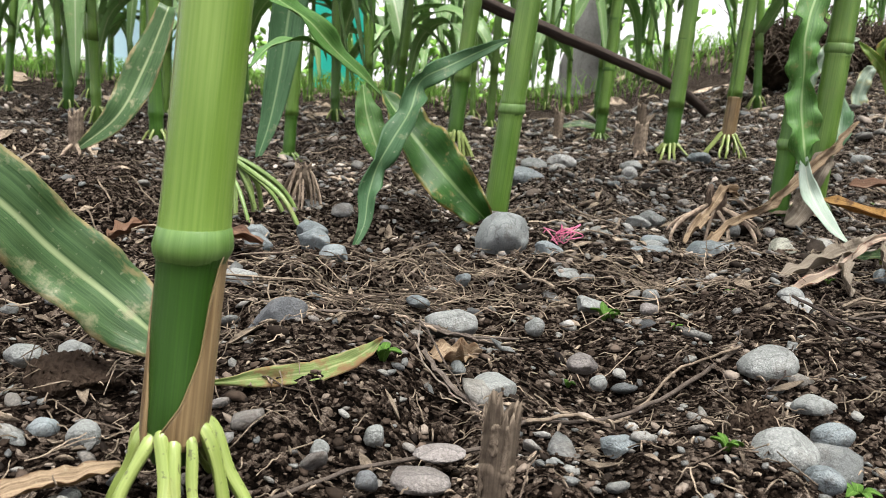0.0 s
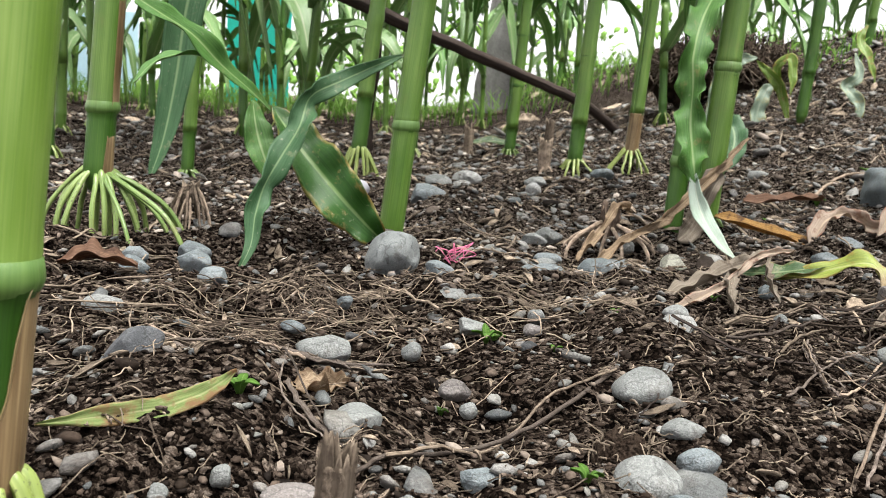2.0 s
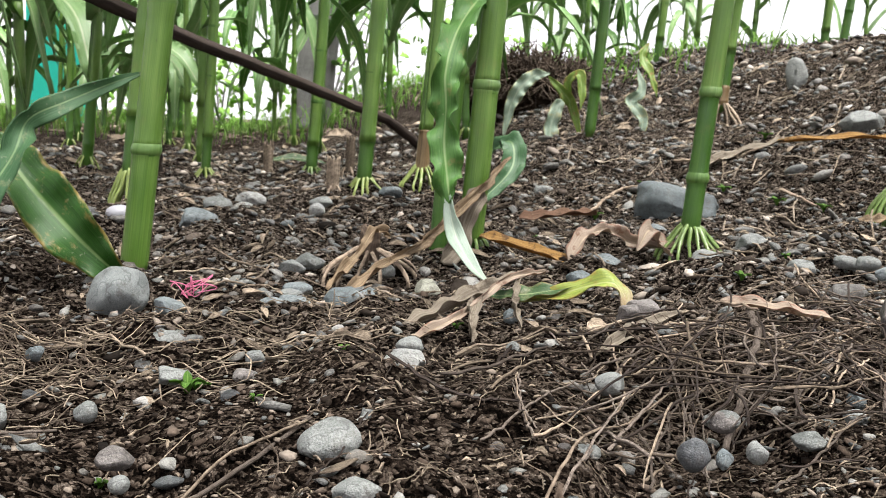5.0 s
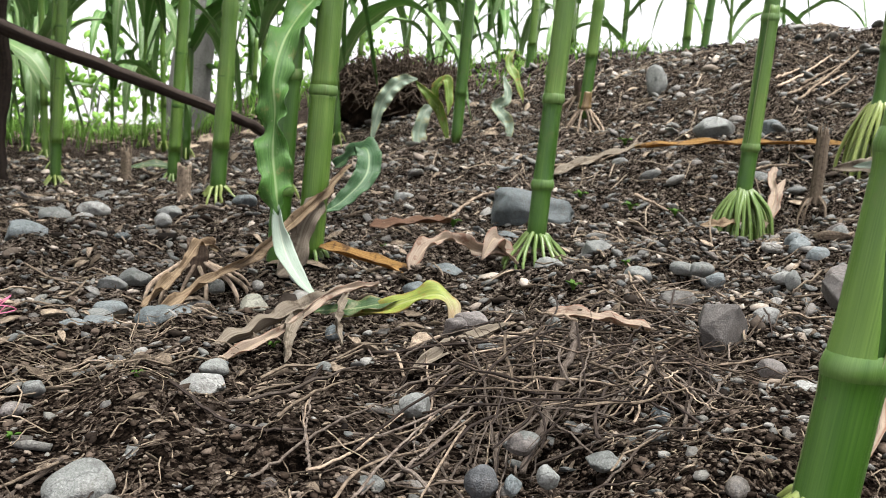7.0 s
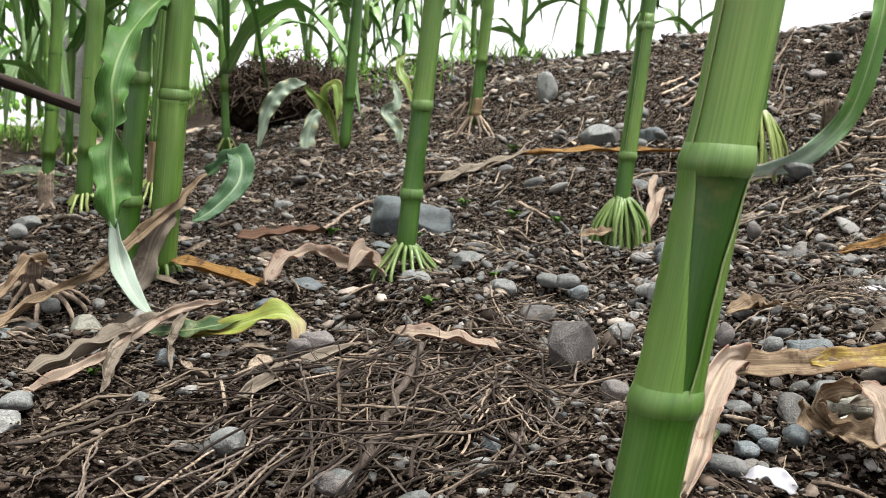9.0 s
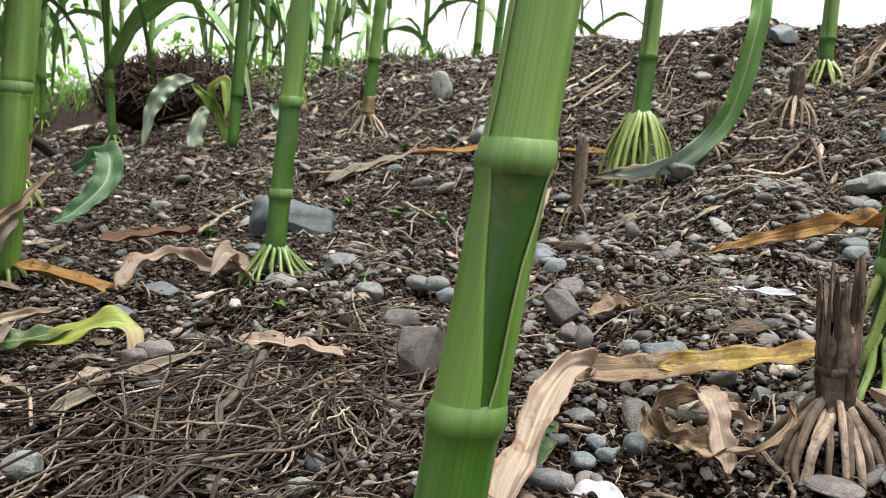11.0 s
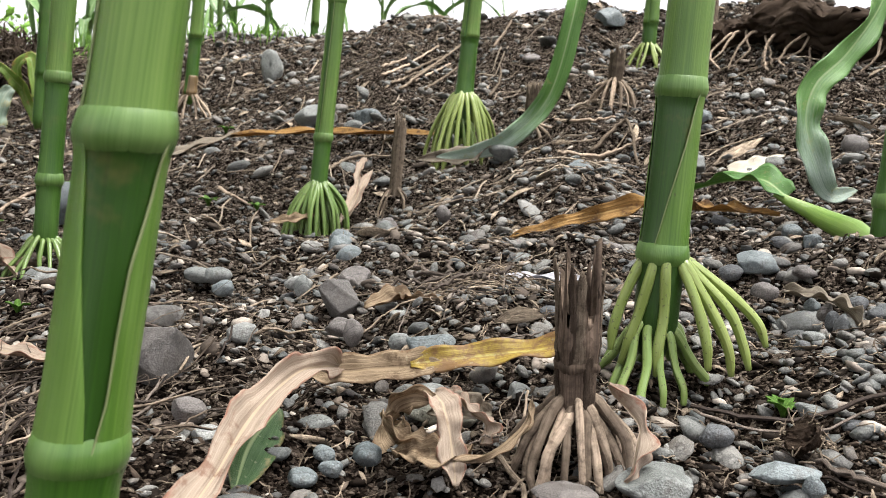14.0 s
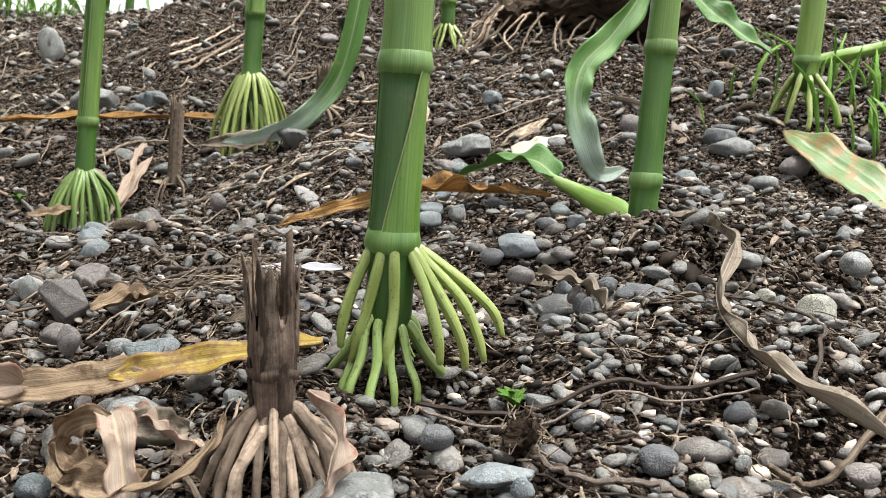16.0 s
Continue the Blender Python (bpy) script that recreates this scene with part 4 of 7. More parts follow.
stub(1.372, 1.300, 0.150, 0.0098, (0.05, 0.02), 6, 0.03, 0.004, 0.03, 5, mat=PALE_STUB, label="slim tan dead corn stub")
stub(1.820, 1.222, 0.105, 0.0135, (0.02, 0.0), 18, 0.050, 0.0056, 0.048, 6, mat=PALE_STUB, label="tan dead corn stub on spreading dry roots")
stub(1.672, 1.290, 0.100, 0.0125, (0.02, 0.0), 10, 0.06, 0.0055, 0.030, 7, mat=PALE_STUB, label="tan dead corn stub with dry roots")
stub(0.325, 2.830, 0.10, 0.0130, (0, 0), 4, 0.03, 0.006, 0.02, 8, mat=PALE_STUB, label="pale brown corn stub")
stub(0.392, 1.915, 0.075, 0.0125, (0, 0), 4, 0.03, 0.006, 0.02, 9, label="short brown dry corn stub", mat=PALE_STUB)
stub(0.552, 2.720, 0.11, 0.0130, (0, 0), 4, 0.03, 0.006, 0.02, 10, mat=PALE_STUB, label="pale brown corn stub")
stub(0.325, 1.110, 0.055, 0.012, (0.04, 0), 12, 0.060, 0.0045, 0.030, 11, label="brown dead corn stub with spread roots")
stub(2.270, 1.330, 0.12, 0.0150, (0, 0), 12, 0.065, 0.007, 0.05, 12, mat=PALE_STUB, label="tan dead corn stub on dry roots")
stub(-0.62, 1.52, 0.075, 0.011, (0, 0), 5, 0.03, 0.006, 0.02, 13, mat=PALE_STUB, label="pale brown corn stub")
stub(1.522, 2.408, 0.10, 0.012, (0.02, 0), 9, 0.055, 0.006, 0.04, 15, label="tan dead corn stub with dry roots")


# ---- leaves ----
def leaf(label, pts, width, mat, face=(0, 0, 1), roll=(0,), fold=0.25, wave=(0.004, 3), shape="leaf", parent=None, seed=0, ragged=0.0, n=34, m=10, category="leaf", name="leaf"):
    sh = blade(pts, width, face, roll, fold, wave, shape, n=n, m=m, seed=seed, ragged=ragged)
    rib_line = np.asarray(sh[0]).reshape(2, n, m + 1, 3)[1, :, m // 2]
    rib = tube(rib_line[: int(n * 0.9)], [min(0.0016, 0.03 * width), 0.0003], 6)
    if parent:
        ob = lay(name, sh, mat, parent, label)
        part("midrib", moved(rib, parent.location), RIB if mat in (LEAF, DARK_LEAF, WORN_LEAF) else mat, ob)
        return ob
    ob = thing(name, label, category, pts[0], "fallen leaves" if category == "leaf" else "")
    lay("blade", sh, mat, ob)
    if category == "leaf":
        lay("midrib", rib, RIB if mat in (LEAF, DARK_LEAF, WORN_LEAF) else mat, ob)
    return ob


RIB = stem_material("pale_midrib", (0.14, 0.22, 0.07), (0.22, 0.31, 0.12), (0.32, 0.40, 0.2), 0.1, 4.0)
BROKEN = [(1.300, 0.470, 0.158), (1.345, 0.515, 0.168), (1.360, 0.545, 0.174), (1.372, 0.575, 0.182), (1.368, 0.600, 0.192), (1.365, 0.618, 0.200)]
leaf("broad worn green leaf", [(-0.256, 0.430, 0.143), (-0.221, 0.449, 0.108), (-0.201, 0.460, 0.084), (-0.178, 0.467, 0.063), (-0.155, 0.468, 0.044), (-0.133, 0.470, 0.027)], 0.046, WORN_LEAF, (0.40, -0.80, 0.45), (0, 5), 0.10, (0.003, 3), "late", near_left, 1, 0.04, n=44, m=14)
leaf("small yellow-green leaf lying by the stalk", [(-0.118, 0.452, 0.020), (-0.090, 0.462, 0.022), (-0.062, 0.472, 0.025), (-0.042, 0.484, 0.031), (-0.030, 0.494, 0.039)], 0.0135, DRYING_LEAF, (0, -0.85, 0.5), (0, 10), 0.2, (0.0008, 2), "both", None, 2, 0.14, n=44)
leaf("broad green leaf with yellowed tip", [(-0.089, 1.146, 0.169), (-0.066, 1.130, 0.140), (-0.035, 1.104, 0.107), (0.001, 1.088, 0.071), (0.034, 1.082, 0.040), (0.055, 1.089, 0.020)], 0.066, BASE_LEAF, (-0.45, -0.8, 0.45), (60, 30, 0, -10), 0.5, (0.008, 4.5), "both", by_stone, 3, 0.03, n=44, m=14)
leaf("long twisted green leaf", [(0.069, 1.174, 0.244), (0.035, 1.146, 0.228), (-0.005, 1.112, 0.205), (-0.040, 1.088, 0.184), (-0.048, 1.061, 0.150), (-0.064, 1.046, 0.119), (-0.079, 1.030, 0.088), (-0.087, 1.014, 0.055), (-0.089, 0.998, 0.022), (-0.101, 0.982, -0.007)], 0.031, DARK_LEAF, (-0.2, -0.8, 0.6), (10, 62, 30, 78, -5, 10, 84, 0, 15, 50), 0.3, (0.004, 5), "both", by_stone, 4, 0.03, n=64)
leaf("green leaf seen edge on", [(-0.115, 1.167, 0.174), (-0.107, 1.151, 0.140), (-0.095, 1.135, 0.110), (-0.077, 1.119, 0.076)], 0.038, LEAF, (0.2, -0.9, 0.3), (20, -20), 0.3, (0.004, 3), "both", by_stone, 5)
leaf("arching green leaf", [(-0.223, 1.032, 0.273), (-0.198, 1.050, 0.258), (-0.171, 1.077, 0.241), (-0.144, 1.103, 0.212), (-0.115, 1.129, 0.187), (-0.089, 1.155, 0.162)], 0.034, LEAF, (-0.3, -0.75, 0.6), (0, 10, 20), 0.3, (0.003, 3), "leaf", by_stone, 6)
leaf("narrow arching leaf", [(-0.271, 1.221, 0.185), (-0.253, 1.276, 0.217), (-0.216, 1.329, 0.230), (-0.182, 1.378, 0.212)], 0.02, LEAF, (0, -0.4, 1), (0, 20), 0.35, (0.002, 3), "both", bladed, 7)
leaf("hanging blue-green leaf", [(-0.270, 1.640, 0.44), (-0.292, 1.625, 0.30), (-0.300, 1.610, 0.20), (-0.312, 1.585, 0.10), (-0.328, 1.560, 0.030)], 0.062, DARK_LEAF, (0.1, -0.98, 0.1), (10, -10), 0.3, (0.004, 3), "base", bladed, 8)
leaf("wavy hanging green leaf with silvery tip", [(0.468, 1.185, 0.375), (0.440, 1.150, 0.345), (0.412, 1.110, 0.305), (0.398, 1.085, 0.265), (0.400, 1.078, 0.225), (0.396, 1.062, 0.185), (0.398, 1.045, 0.145), (0.399, 1.030, 0.120)], 0.037, LEAF, (-0.55, -0.8, 0.1), (60, -10, 55, -35, 50, -60), 0.35, (0.008, 7), "strip", twin_a, 9, 0.03, n=64, m=12)
leaf("silvery twisted leaf tip", [(0.398, 1.036, 0.128), (0.400, 1.020, 0.100), (0.403, 0.998, 0.080), (0.412, 0.972, 0.060), (0.424, 0.950, 0.046)], 0.021, SILVER_LEAF, (-0.3, -0.9, 0.35), (-60, 10, 40), 0.3, (0.002, 2), "leaf", twin_a, 10)
leaf("brown dead leaf sagging to the soil", [(0.520, 1.190, 0.172), (0.479, 1.165, 0.138), (0.432, 1.130, 0.098), (0.380, 1.095, 0.066), (0.319, 1.034, 0.042), (0.258, 0.926, 0.026)], 0.016, TAN_LEAF, (-0.3, -0.6, 0.7), (0, 70, 10, 80, 0, 50), 0.9, (0.005, 7), "strip", twin_a, 11, 0.2)
leaf("brown dry leaf folded over the stub", [(0.345, 1.085, 0.075), (0.325, 1.075, 0.082), (0.300, 1.050, 0.055), (0.262, 0.990, 0.030)], 0.012, TAN_LEAF, (-0.3, -0.6, 0.7), (60, 0, 40, -20), 0.8, (0.006, 5), "strip", twin_a, 61, 0.2)
leaf("brown torn sheath leaf", [(0.478, 1.170, 0.13), (0.455, 1.150, 0.10), (0.440, 1.14, 0.06), (0.42, 1.13, 0.04)], 0.03, GREY_LEAF, (-0.3, -0.9, 0.2), (0, 30), 0.5, (0.004, 3), "strip", twin_a, 12, 0.1)
leaf("orange-brown dead leaf on the soil", [(0.479, 1.170, 0.070), (0.515, 1.150, 0.062), (0.545, 1.115, 0.056), (0.575, 1.075, 0.048)], 0.026, ORANGE_LEAF, (0, -0.6, 0.8), (10, 20, 0), 0.5, (0.0015, 2), "strip", None, 13, 0.05)
leaf("tan curled dead leaf on the soil", [(0.568, 1.080, 0.050), (0.596, 1.107, 0.078), (0.650, 1.160, 0.084), (0.701, 1.180, 0.066), (0.772, 1.176, 0.062)], 0.022, PINK_LEAF, (0, -0.6, 0.8), (60, 0, -40, 30), 0.8, (0.004, 5), "strip", None, 14, 0.16)
leaf("pale dead leaf scrap by the roots", [(0.690, 1.150, 0.060), (0.712, 1.165, 0.085), (0.735, 1.185, 0.070), (0.742, 1.150, 0.055)], 0.03, PINK_LEAF, (0, -0.8, 0.5), (0, 40), 0.5, (0.004, 3), "both", None, 15)
leaf("yellow and green drying leaf with a dry tip", [(0.440, 0.914, 0.036), (0.476, 0.890, 0.046), (0.503, 0.873, 0.060), (0.520, 0.862, 0.064), (0.526, 0.850, 0.052), (0.524, 0.834, 0.036)], 0.026, TURNING_LEAF, (0, -0.7, 0.8), (0, 10, 30), 0.4, (0.004, 3), "both", None, 16, 0.08)
leaf("pale green leaf lying on dry leaves", [(0.415, 0.925, 0.038), (0.450, 0.905, 0.044), (0.490, 0.885, 0.056)], 0.022, WORN_LEAF, (0, -0.6, 0.8), (0, 10), 0.3, (0.003, 3), "both", None, 17)
leaf("grey-brown dead leaf on the soil", [(0.281, 0.797, 0.022), (0.345, 0.852, 0.036), (0.407, 0.899, 0.049), (0.489, 0.985, 0.054)], 0.017, GREY_LEAF, (0, -0.4, 1), (0, 35, -25, 25), 0.7, (0.003, 6), "both", None, 18, 0.22, n=50)
leaf("grey shred of dead leaf on the soil", [(0.492, 0.965, 0.058), (0.430, 0.915, 0.056), (0.362, 0.838, 0.036), (0.300, 0.785, 0.022)], 0.010, PINK_LEAF, (0, -0.5, 0.9), (0, 50, -20), 0.7, (0.002, 6), "strip", None, 65, 0.18, n=44)
leaf("short torn shred of dead leaf", [(0.452, 0.938, 0.056), (0.424, 0.872, 0.044), (0.416, 0.822, 0.028)], 0.010, GREY_LEAF, (0, -0.5, 0.9), (0, 40, 10), 0.7, (0.002, 4), "leaf", None, 66, 0.16)
leaf("torn grey dead leaf tip", [(0.391, 0.879, 0.046), (0.372, 0.838, 0.036), (0.360, 0.786, 0.024)], 0.016, GREY_LEAF, (0, -0.6, 0.8), (0, 40), 0.6, (0.003, 3), "leaf", None, 19, 0.1)
leaf("pale straw leaf strip on twigs", [(0.597, 0.795, 0.061), (0.624, 0.753, 0.064), (0.644, 0.7, 0.065)], 0.016, PINK_LEAF, (0, -0.7, 0.7), (0, 20), 0.4, (0.002, 3), "strip", None, 20, 0.08)
leaf("bundle of dry fibrous leaf on the twigs", [(0.432, 0.696, 0.036), (0.484, 0.741, 0.042), (0.565, 0.803, 0.05)], 0.018, GREY_LEAF, (0, -0.6, 0.8), (0, 15), 0.8, (0.001, 3), "both", None, 64, 0.14, n=44)
leaf("dark brown strip of dead leaf", [(1.158, 1.845, 0.155), (1.266, 1.844, 0.195), (1.371, 1.809, 0.232)], 0.030, GREY_LEAF, (0, -0.5, 0.9), (0, 20), 0.4, (0.004, 3), "strip", None, 21, 0.1)
leaf("long orange-brown dead leaf across the slope", [(1.340, 1.815, 0.226), (1.420, 1.700, 0.240), (1.480, 1.605, 0.246), (1.586, 1.453, 0.255)], 0.028, ORANGE_LEAF, (0, -0.6, 0.8), (0, 10), 0.4, (0.003, 3), "strip", None, 22, 0.08)
leaf("grey-green drooping leaf on young growth", [(1.100, 2.591, 0.385), (1.051, 2.590, 0.375), (1.009, 2.580, 0.337), (0.984, 2.579, 0.283), (0.966, 2.570, 0.193)], 0.046, WILT_LEAF, (-0.45, -0.85, 0.2), (0, 20, -10), 0.3, (0.010, 5), "both", None, 23, 0.05)
leaf("grey-green hanging leaf on young growth", [(1.133, 2.531, 0.318), (1.096, 2.505, 0.286), (1.075, 2.487, 0.222), (1.076, 2.466, 0.159), (1.050, 2.466, 0.105)], 0.044, WILT_LEAF, (-0.4, -0.85, 0.2), (0, 25, -15), 0.3, (0.008, 5), "both", None, 24, 0.05)
leaf("pale hanging leaf on young growth", [(1.273, 2.380, 0.401), (1.273, 2.347, 0.344), (1.242, 2.342, 0.311), (1.264, 2.307, 0.267), (1.252, 2.294, 0.198)], 0.036, WILT_LEAF, (-0.4, -0.85, 0.2), (0, 30, 0, 20), 0.3, (0.008, 5), "both", None, 25, 0.05)
leaf("yellow-green young leaf with a browned tip", [(1.169, 2.487, 0.200), (1.144, 2.506, 0.291), (1.110, 2.500, 0.330), (1.074, 2.533, 0.374)], 0.032, YOUNG_LEAF, (-0.4, -0.8, 0.4), (0, 30), 0.3, (0.005, 3), "both", None, 71, 0.05)
leaf("yellowing young leaf folded down", [(1.144, 2.503, 0.262), (1.124, 2.504, 0.352), (1.144, 2.480, 0.381), (1.147, 2.458, 0.333), (1.141, 2.443, 0.283)], 0.032, YOUNG_LEAF, (-0.4, -0.8, 0.4), (0, 30), 0.4, (0.005, 3), "both", None, 72, 0.05)
leaf("narrow green leaf drooping by the ridge", [(1.342, 2.465, 0.485), (1.318, 2.453, 0.445), (1.329, 2.411, 0.387), (1.344, 2.393, 0.331)], 0.028, YOUNG_LEAF, (-0.4, -0.8, 0.4), (0, 40), 0.4, (0.005, 3), "both", None, 73, 0.05)
leaf("grey-green drooping leaf near the soil", [(0.640, 1.724, 0.150), (0.676, 1.661, 0.188), (0.666, 1.605, 0.145), (0.612, 1.566, 0.097), (0.578, 1.545, 0.083)], 0.044, DARK_LEAF, (-0.4, -0.7, 0.6), (0, 30), 0.4, (0.007, 7), "leaf", None, 26, 0.05)
leaf("brown streaked half of a drying leaf", [(0.815, 0.524, 0.088), (0.785, 0.545, 0.082), (0.752, 0.575, 0.076)], 0.022, TAN_LEAF, (0.1, -0.75, 0.65), (0, 10), 0.35, (0.002, 3), "strip", None, 62, 0.06)
leaf("yellow and brown drying leaf on the soil", [(0.882, 0.452, 0.110), (0.845, 0.500, 0.096), (0.800, 0.535, 0.086)], 0.018, YELLOW_LEAF, (0.1, -0.75, 0.65), (-10, 0, 10), 0.35, (0.003, 3), "strip", None, 27, 0.05)
leaf("pale pinkish dead leaf bent over", [(0.765, 0.562, 0.082), (0.715, 0.528, 0.092), (0.665, 0.490, 0.084), (0.625, 0.455, 0.068), (0.585, 0.422, 0.050)], 0.022, PINK_LEAF, (-0.2, -0.4, 0.9), (60, 20, 0, -15), 0.8, (0.004, 4), "strip", None, 28, 0.16, n=56, m=14)
leaf("green leaf underside below the bend", [(0.710, 0.540, 0.068), (0.675, 0.510, 0.062), (0.650, 0.480, 0.050)], 0.03, WORN_LEAF, (-0.2, -0.8, 0.5), (0, 10), 0.3, (0.002, 3), "both", None, 29)
leaf("crumpled pale brown dead leaf curled on itself", [(0.752, 0.455, 0.090), (0.744, 0.466, 0.090), (0.736, 0.473, 0.083), (0.733, 0.469, 0.074), (0.734, 0.455, 0.070), (0.742, 0.444, 0.069), (0.758, 0.439, 0.068)], 0.017, TAN_LEAF, (-0.5, -0.7, 0.3), (10, 40, 80, 60, 10), 0.5, (0.003, 5), "strip", None, 30, 0.14, n=44)
leaf("pale veined strip of dead leaf hanging down", [(0.757, 0.462, 0.090), (0.747, 0.443, 0.091), (0.744, 0.434, 0.082), (0.741, 0.426, 0.069), (0.735, 0.416, 0.058)], 0.015, PINK_LEAF, (-0.5, -0.8, 0.3), (0, 20, -15, 10), 0.4, (0.002, 4), "strip", None, 31, 0.12, n=40)
leaf("grey-green half of a folded dead leaf", [(0.758, 0.467, 0.078), (0.771, 0.460, 0.082), (0.784, 0.456, 0.080), (0.798, 0.458, 0.074)], 0.016, GREY_LEAF, (-0.4, -0.8, 0.4), (0, 15), 0.4, (0.002, 3), "both", None, 32, 0.1)
leaf("folded brown lobe of a dead leaf", [(0.727, 0.456, 0.064), (0.730, 0.440, 0.068), (0.740, 0.430, 0.068), (0.757, 0.429, 0.070)], 0.018, TAN_LEAF, (-0.4, -0.6, 0.7), (20, -10, 30), 0.7, (0.003, 4), "both", None, 33, 0.18)
leaf("crumpled brown lobe of a dead leaf over a stone", [(0.751, 0.498, 0.072), (0.751, 0.489, 0.061), (0.755, 0.475, 0.056), (0.763, 0.457, 0.054), (0.778, 0.446, 0.056)], 0.024, TAN_LEAF, (-0.5, -0.7, 0.4), (20, -30, 40), 0.6, (0.004, 4), "both", None, 75, 0.3, n=44)
leaf("torn pale shred of a dead leaf", [(0.775, 0.471, 0.088), (0.775, 0.454, 0.084), (0.783, 0.443, 0.073), (0.776, 0.442, 0.064)], 0.008, PINK_LEAF, (-0.5, -0.6, 0.6), (0, 60, 120), 0.6, (0.002, 5), "strip", None, 76, 0.3)
leaf("thin twisted shred of dead leaf", [(0.792, 0.423, 0.092), (0.776, 0.409, 0.086), (0.762, 0.408, 0.077), (0.749, 0.413, 0.071), (0.736, 0.420, 0.070)], 0.005, TAN_LEAF, (-0.5, -0.6, 0.6), (0, 120, 240), 0.6, (0.001, 4), "strip", None, 63, 0.1)
leaf("strip of dry sheath hanging by the stub", [(0.812, 0.388, 0.107), (0.814, 0.375, 0.098), (0.810, 0.363, 0.088), (0.800, 0.357, 0.078), (0.792, 0.358, 0.068)], 0.010, PINK_LEAF, (0.2, -0.8, 0.5), (0, 60, 10), 0.7, (0.002, 3), "strip", None, 34, 0.2)
leaf("hanging green leaf with a silvery dead tip", [(1.69, 1.220, 0.68), (1.685, 1.210, 0.56), (1.665, 1.202, 0.466), (1.645, 1.223, 0.336), (1.605, 1.262, 0.262), (1.555, 1.305, 0.228), (1.500, 1.350, 0.212)], 0.038, HANGING_LEAF, (-0.75, -0.55, 0.3), (30, 5, 25, 10, 45, 20), 0.35, (0.005, 5), "late", None, 35, n=56)
leaf("grey dead leaf tip on the soil", [(1.575, 1.290, 0.240), (1.550, 1.320, 0.218), (1.515, 1.345, 0.212), (1.470, 1.370, 0.205)], 0.04, GREY_LEAF, (-0.3, -0.6, 0.8), (0, 30), 0.4, (0.004, 3), "leaf", None, 36, 0.1)
leaf("orange and yellow dead leaf on gravel", [(1.180, 0.840, 0.126), (1.270, 0.815, 0.152), (1.345, 0.770, 0.174), (1.352, 0.680, 0.176), (1.375, 0.615, 0.178)], 0.028, ORANGE_LEAF, (-0.4, -0.5, 0.8), (10, -40, 40, -20), 0.7, (0.006, 7), "both", None, 37, 0.16, n=60)
leaf("green and yellow bent leaf", [(1.366, 0.605, 0.198), (1.372, 0.640, 0.214), (1.390, 0.700, 0.210), (1.412, 0.775, 0.190)], 0.044, LEAF, (-0.5, -0.4, 0.8), (0, -20), 0.4, (0.005, 3), "leaf", None, 38)
lay("leaf_base", tube(curve_through([(1.961, 0.535, 0.380), (1.972, 0.491, 0.393), (1.987, 0.443, 0.405), (1.980, 0.389, 0.422)], 14), [0.010, 0.009, 0.007], 12, flute=0.08), PALE_STEM, grassy, "pale leaf base reaching sideways")
lay("leaf_base", tube(curve_through(BROKEN, 16), [0.009, 0.0125, 0.0115, 0.009, 0.006, 0.0035], 14, flute=0.08), PALE_STEM, bent, "pale broken leaf base")
leaf("hanging pale green leaf curling at the tip", [(1.58, 0.620, 0.47), (1.55, 0.615, 0.425), (1.49, 0.618, 0.365), (1.440, 0.625, 0.325), (1.422, 0.622, 0.282), (1.425, 0.605, 0.235), (1.442, 0.594, 0.204), (1.482, 0.583, 0.210)], 0.034, HANGING_LEAF, (-0.75, -0.6, 0.2), (20, 40, 5, 20, -20, 15), 0.35, (0.005, 6), "late", None, 39, n=56)
leaf("yellow-white scrap of dead leaf", [(1.592, 0.820, 0.222), (1.620, 0.790, 0.232), (1.680, 0.787, 0.250)], 0.034, WHITE_LEAF, (-0.4, -0.5, 0.8), (0,), 0.2, (0.003, 2), "leaf", None, 40)
leaf("broad grey-green leaf with brown edges on stones", [(1.714, 0.486, 0.268), (1.683, 0.442, 0.250), (1.646, 0.386, 0.221), (1.608, 0.331, 0.190), (1.551, 0.267, 0.150)], 0.062, EDGED_LEAF, (-0.75, -0.45, 0.5), (0, 10), 0.2, (0.004, 3), "both", None, 41, 0.05)
leaf("grey-brown twisted strip of dead leaf", [(1.245, 0.450, 0.164), (1.285, 0.416, 0.172), (1.222, 0.351, 0.164), (1.116, 0.318, 0.136), (1.050, 0.275, 0.122), (1.012, 0.232, 0.112), (0.975, 0.165, 0.100)], 0.013, GREY_LEAF, (-0.6, -0.5, 0.7), (0, 70, 20, 80, 10, 60), 0.7, (0.003, 7), "strip", None, 42, 0.2, n=70)
leaf("shredded tan strip of dead leaf", [(1.141, 0.411, 0.082), (1.136, 0.386, 0.079), (1.134, 0.359, 0.077), (1.131, 0.332, 0.071), (1.134, 0.299, 0.068)], 0.014, TAN_LEAF, (-0.5, -0.5, 0.7), (0, 60, -30, 40), 0.8, (0.002, 9), "strip", None, 43, 0.45, n=60)
leaf("frayed tan shred of dead leaf", [(1.130, 0.407, 0.076), (1.124, 0.384, 0.075), (1.126, 0.359, 0.073), (1.125, 0.338, 0.070)], 0.008, ORANGE_LEAF, (-0.5, -0.5, 0.7), (0, 40, -60), 0.7, (0.002, 8), "strip", None, 77, 0.4, n=44)
leaf("dry brown leaf scrap on the soil", [(1.130, 0.470, 0.128), (1.118, 0.420, 0.128), (1.090, 0.385, 0.118)], 0.014, GREY_LEAF, (-0.6, -0.5, 0.7), (0, 50), 0.6, (0.003, 4), "strip", None, 44, 0.2)
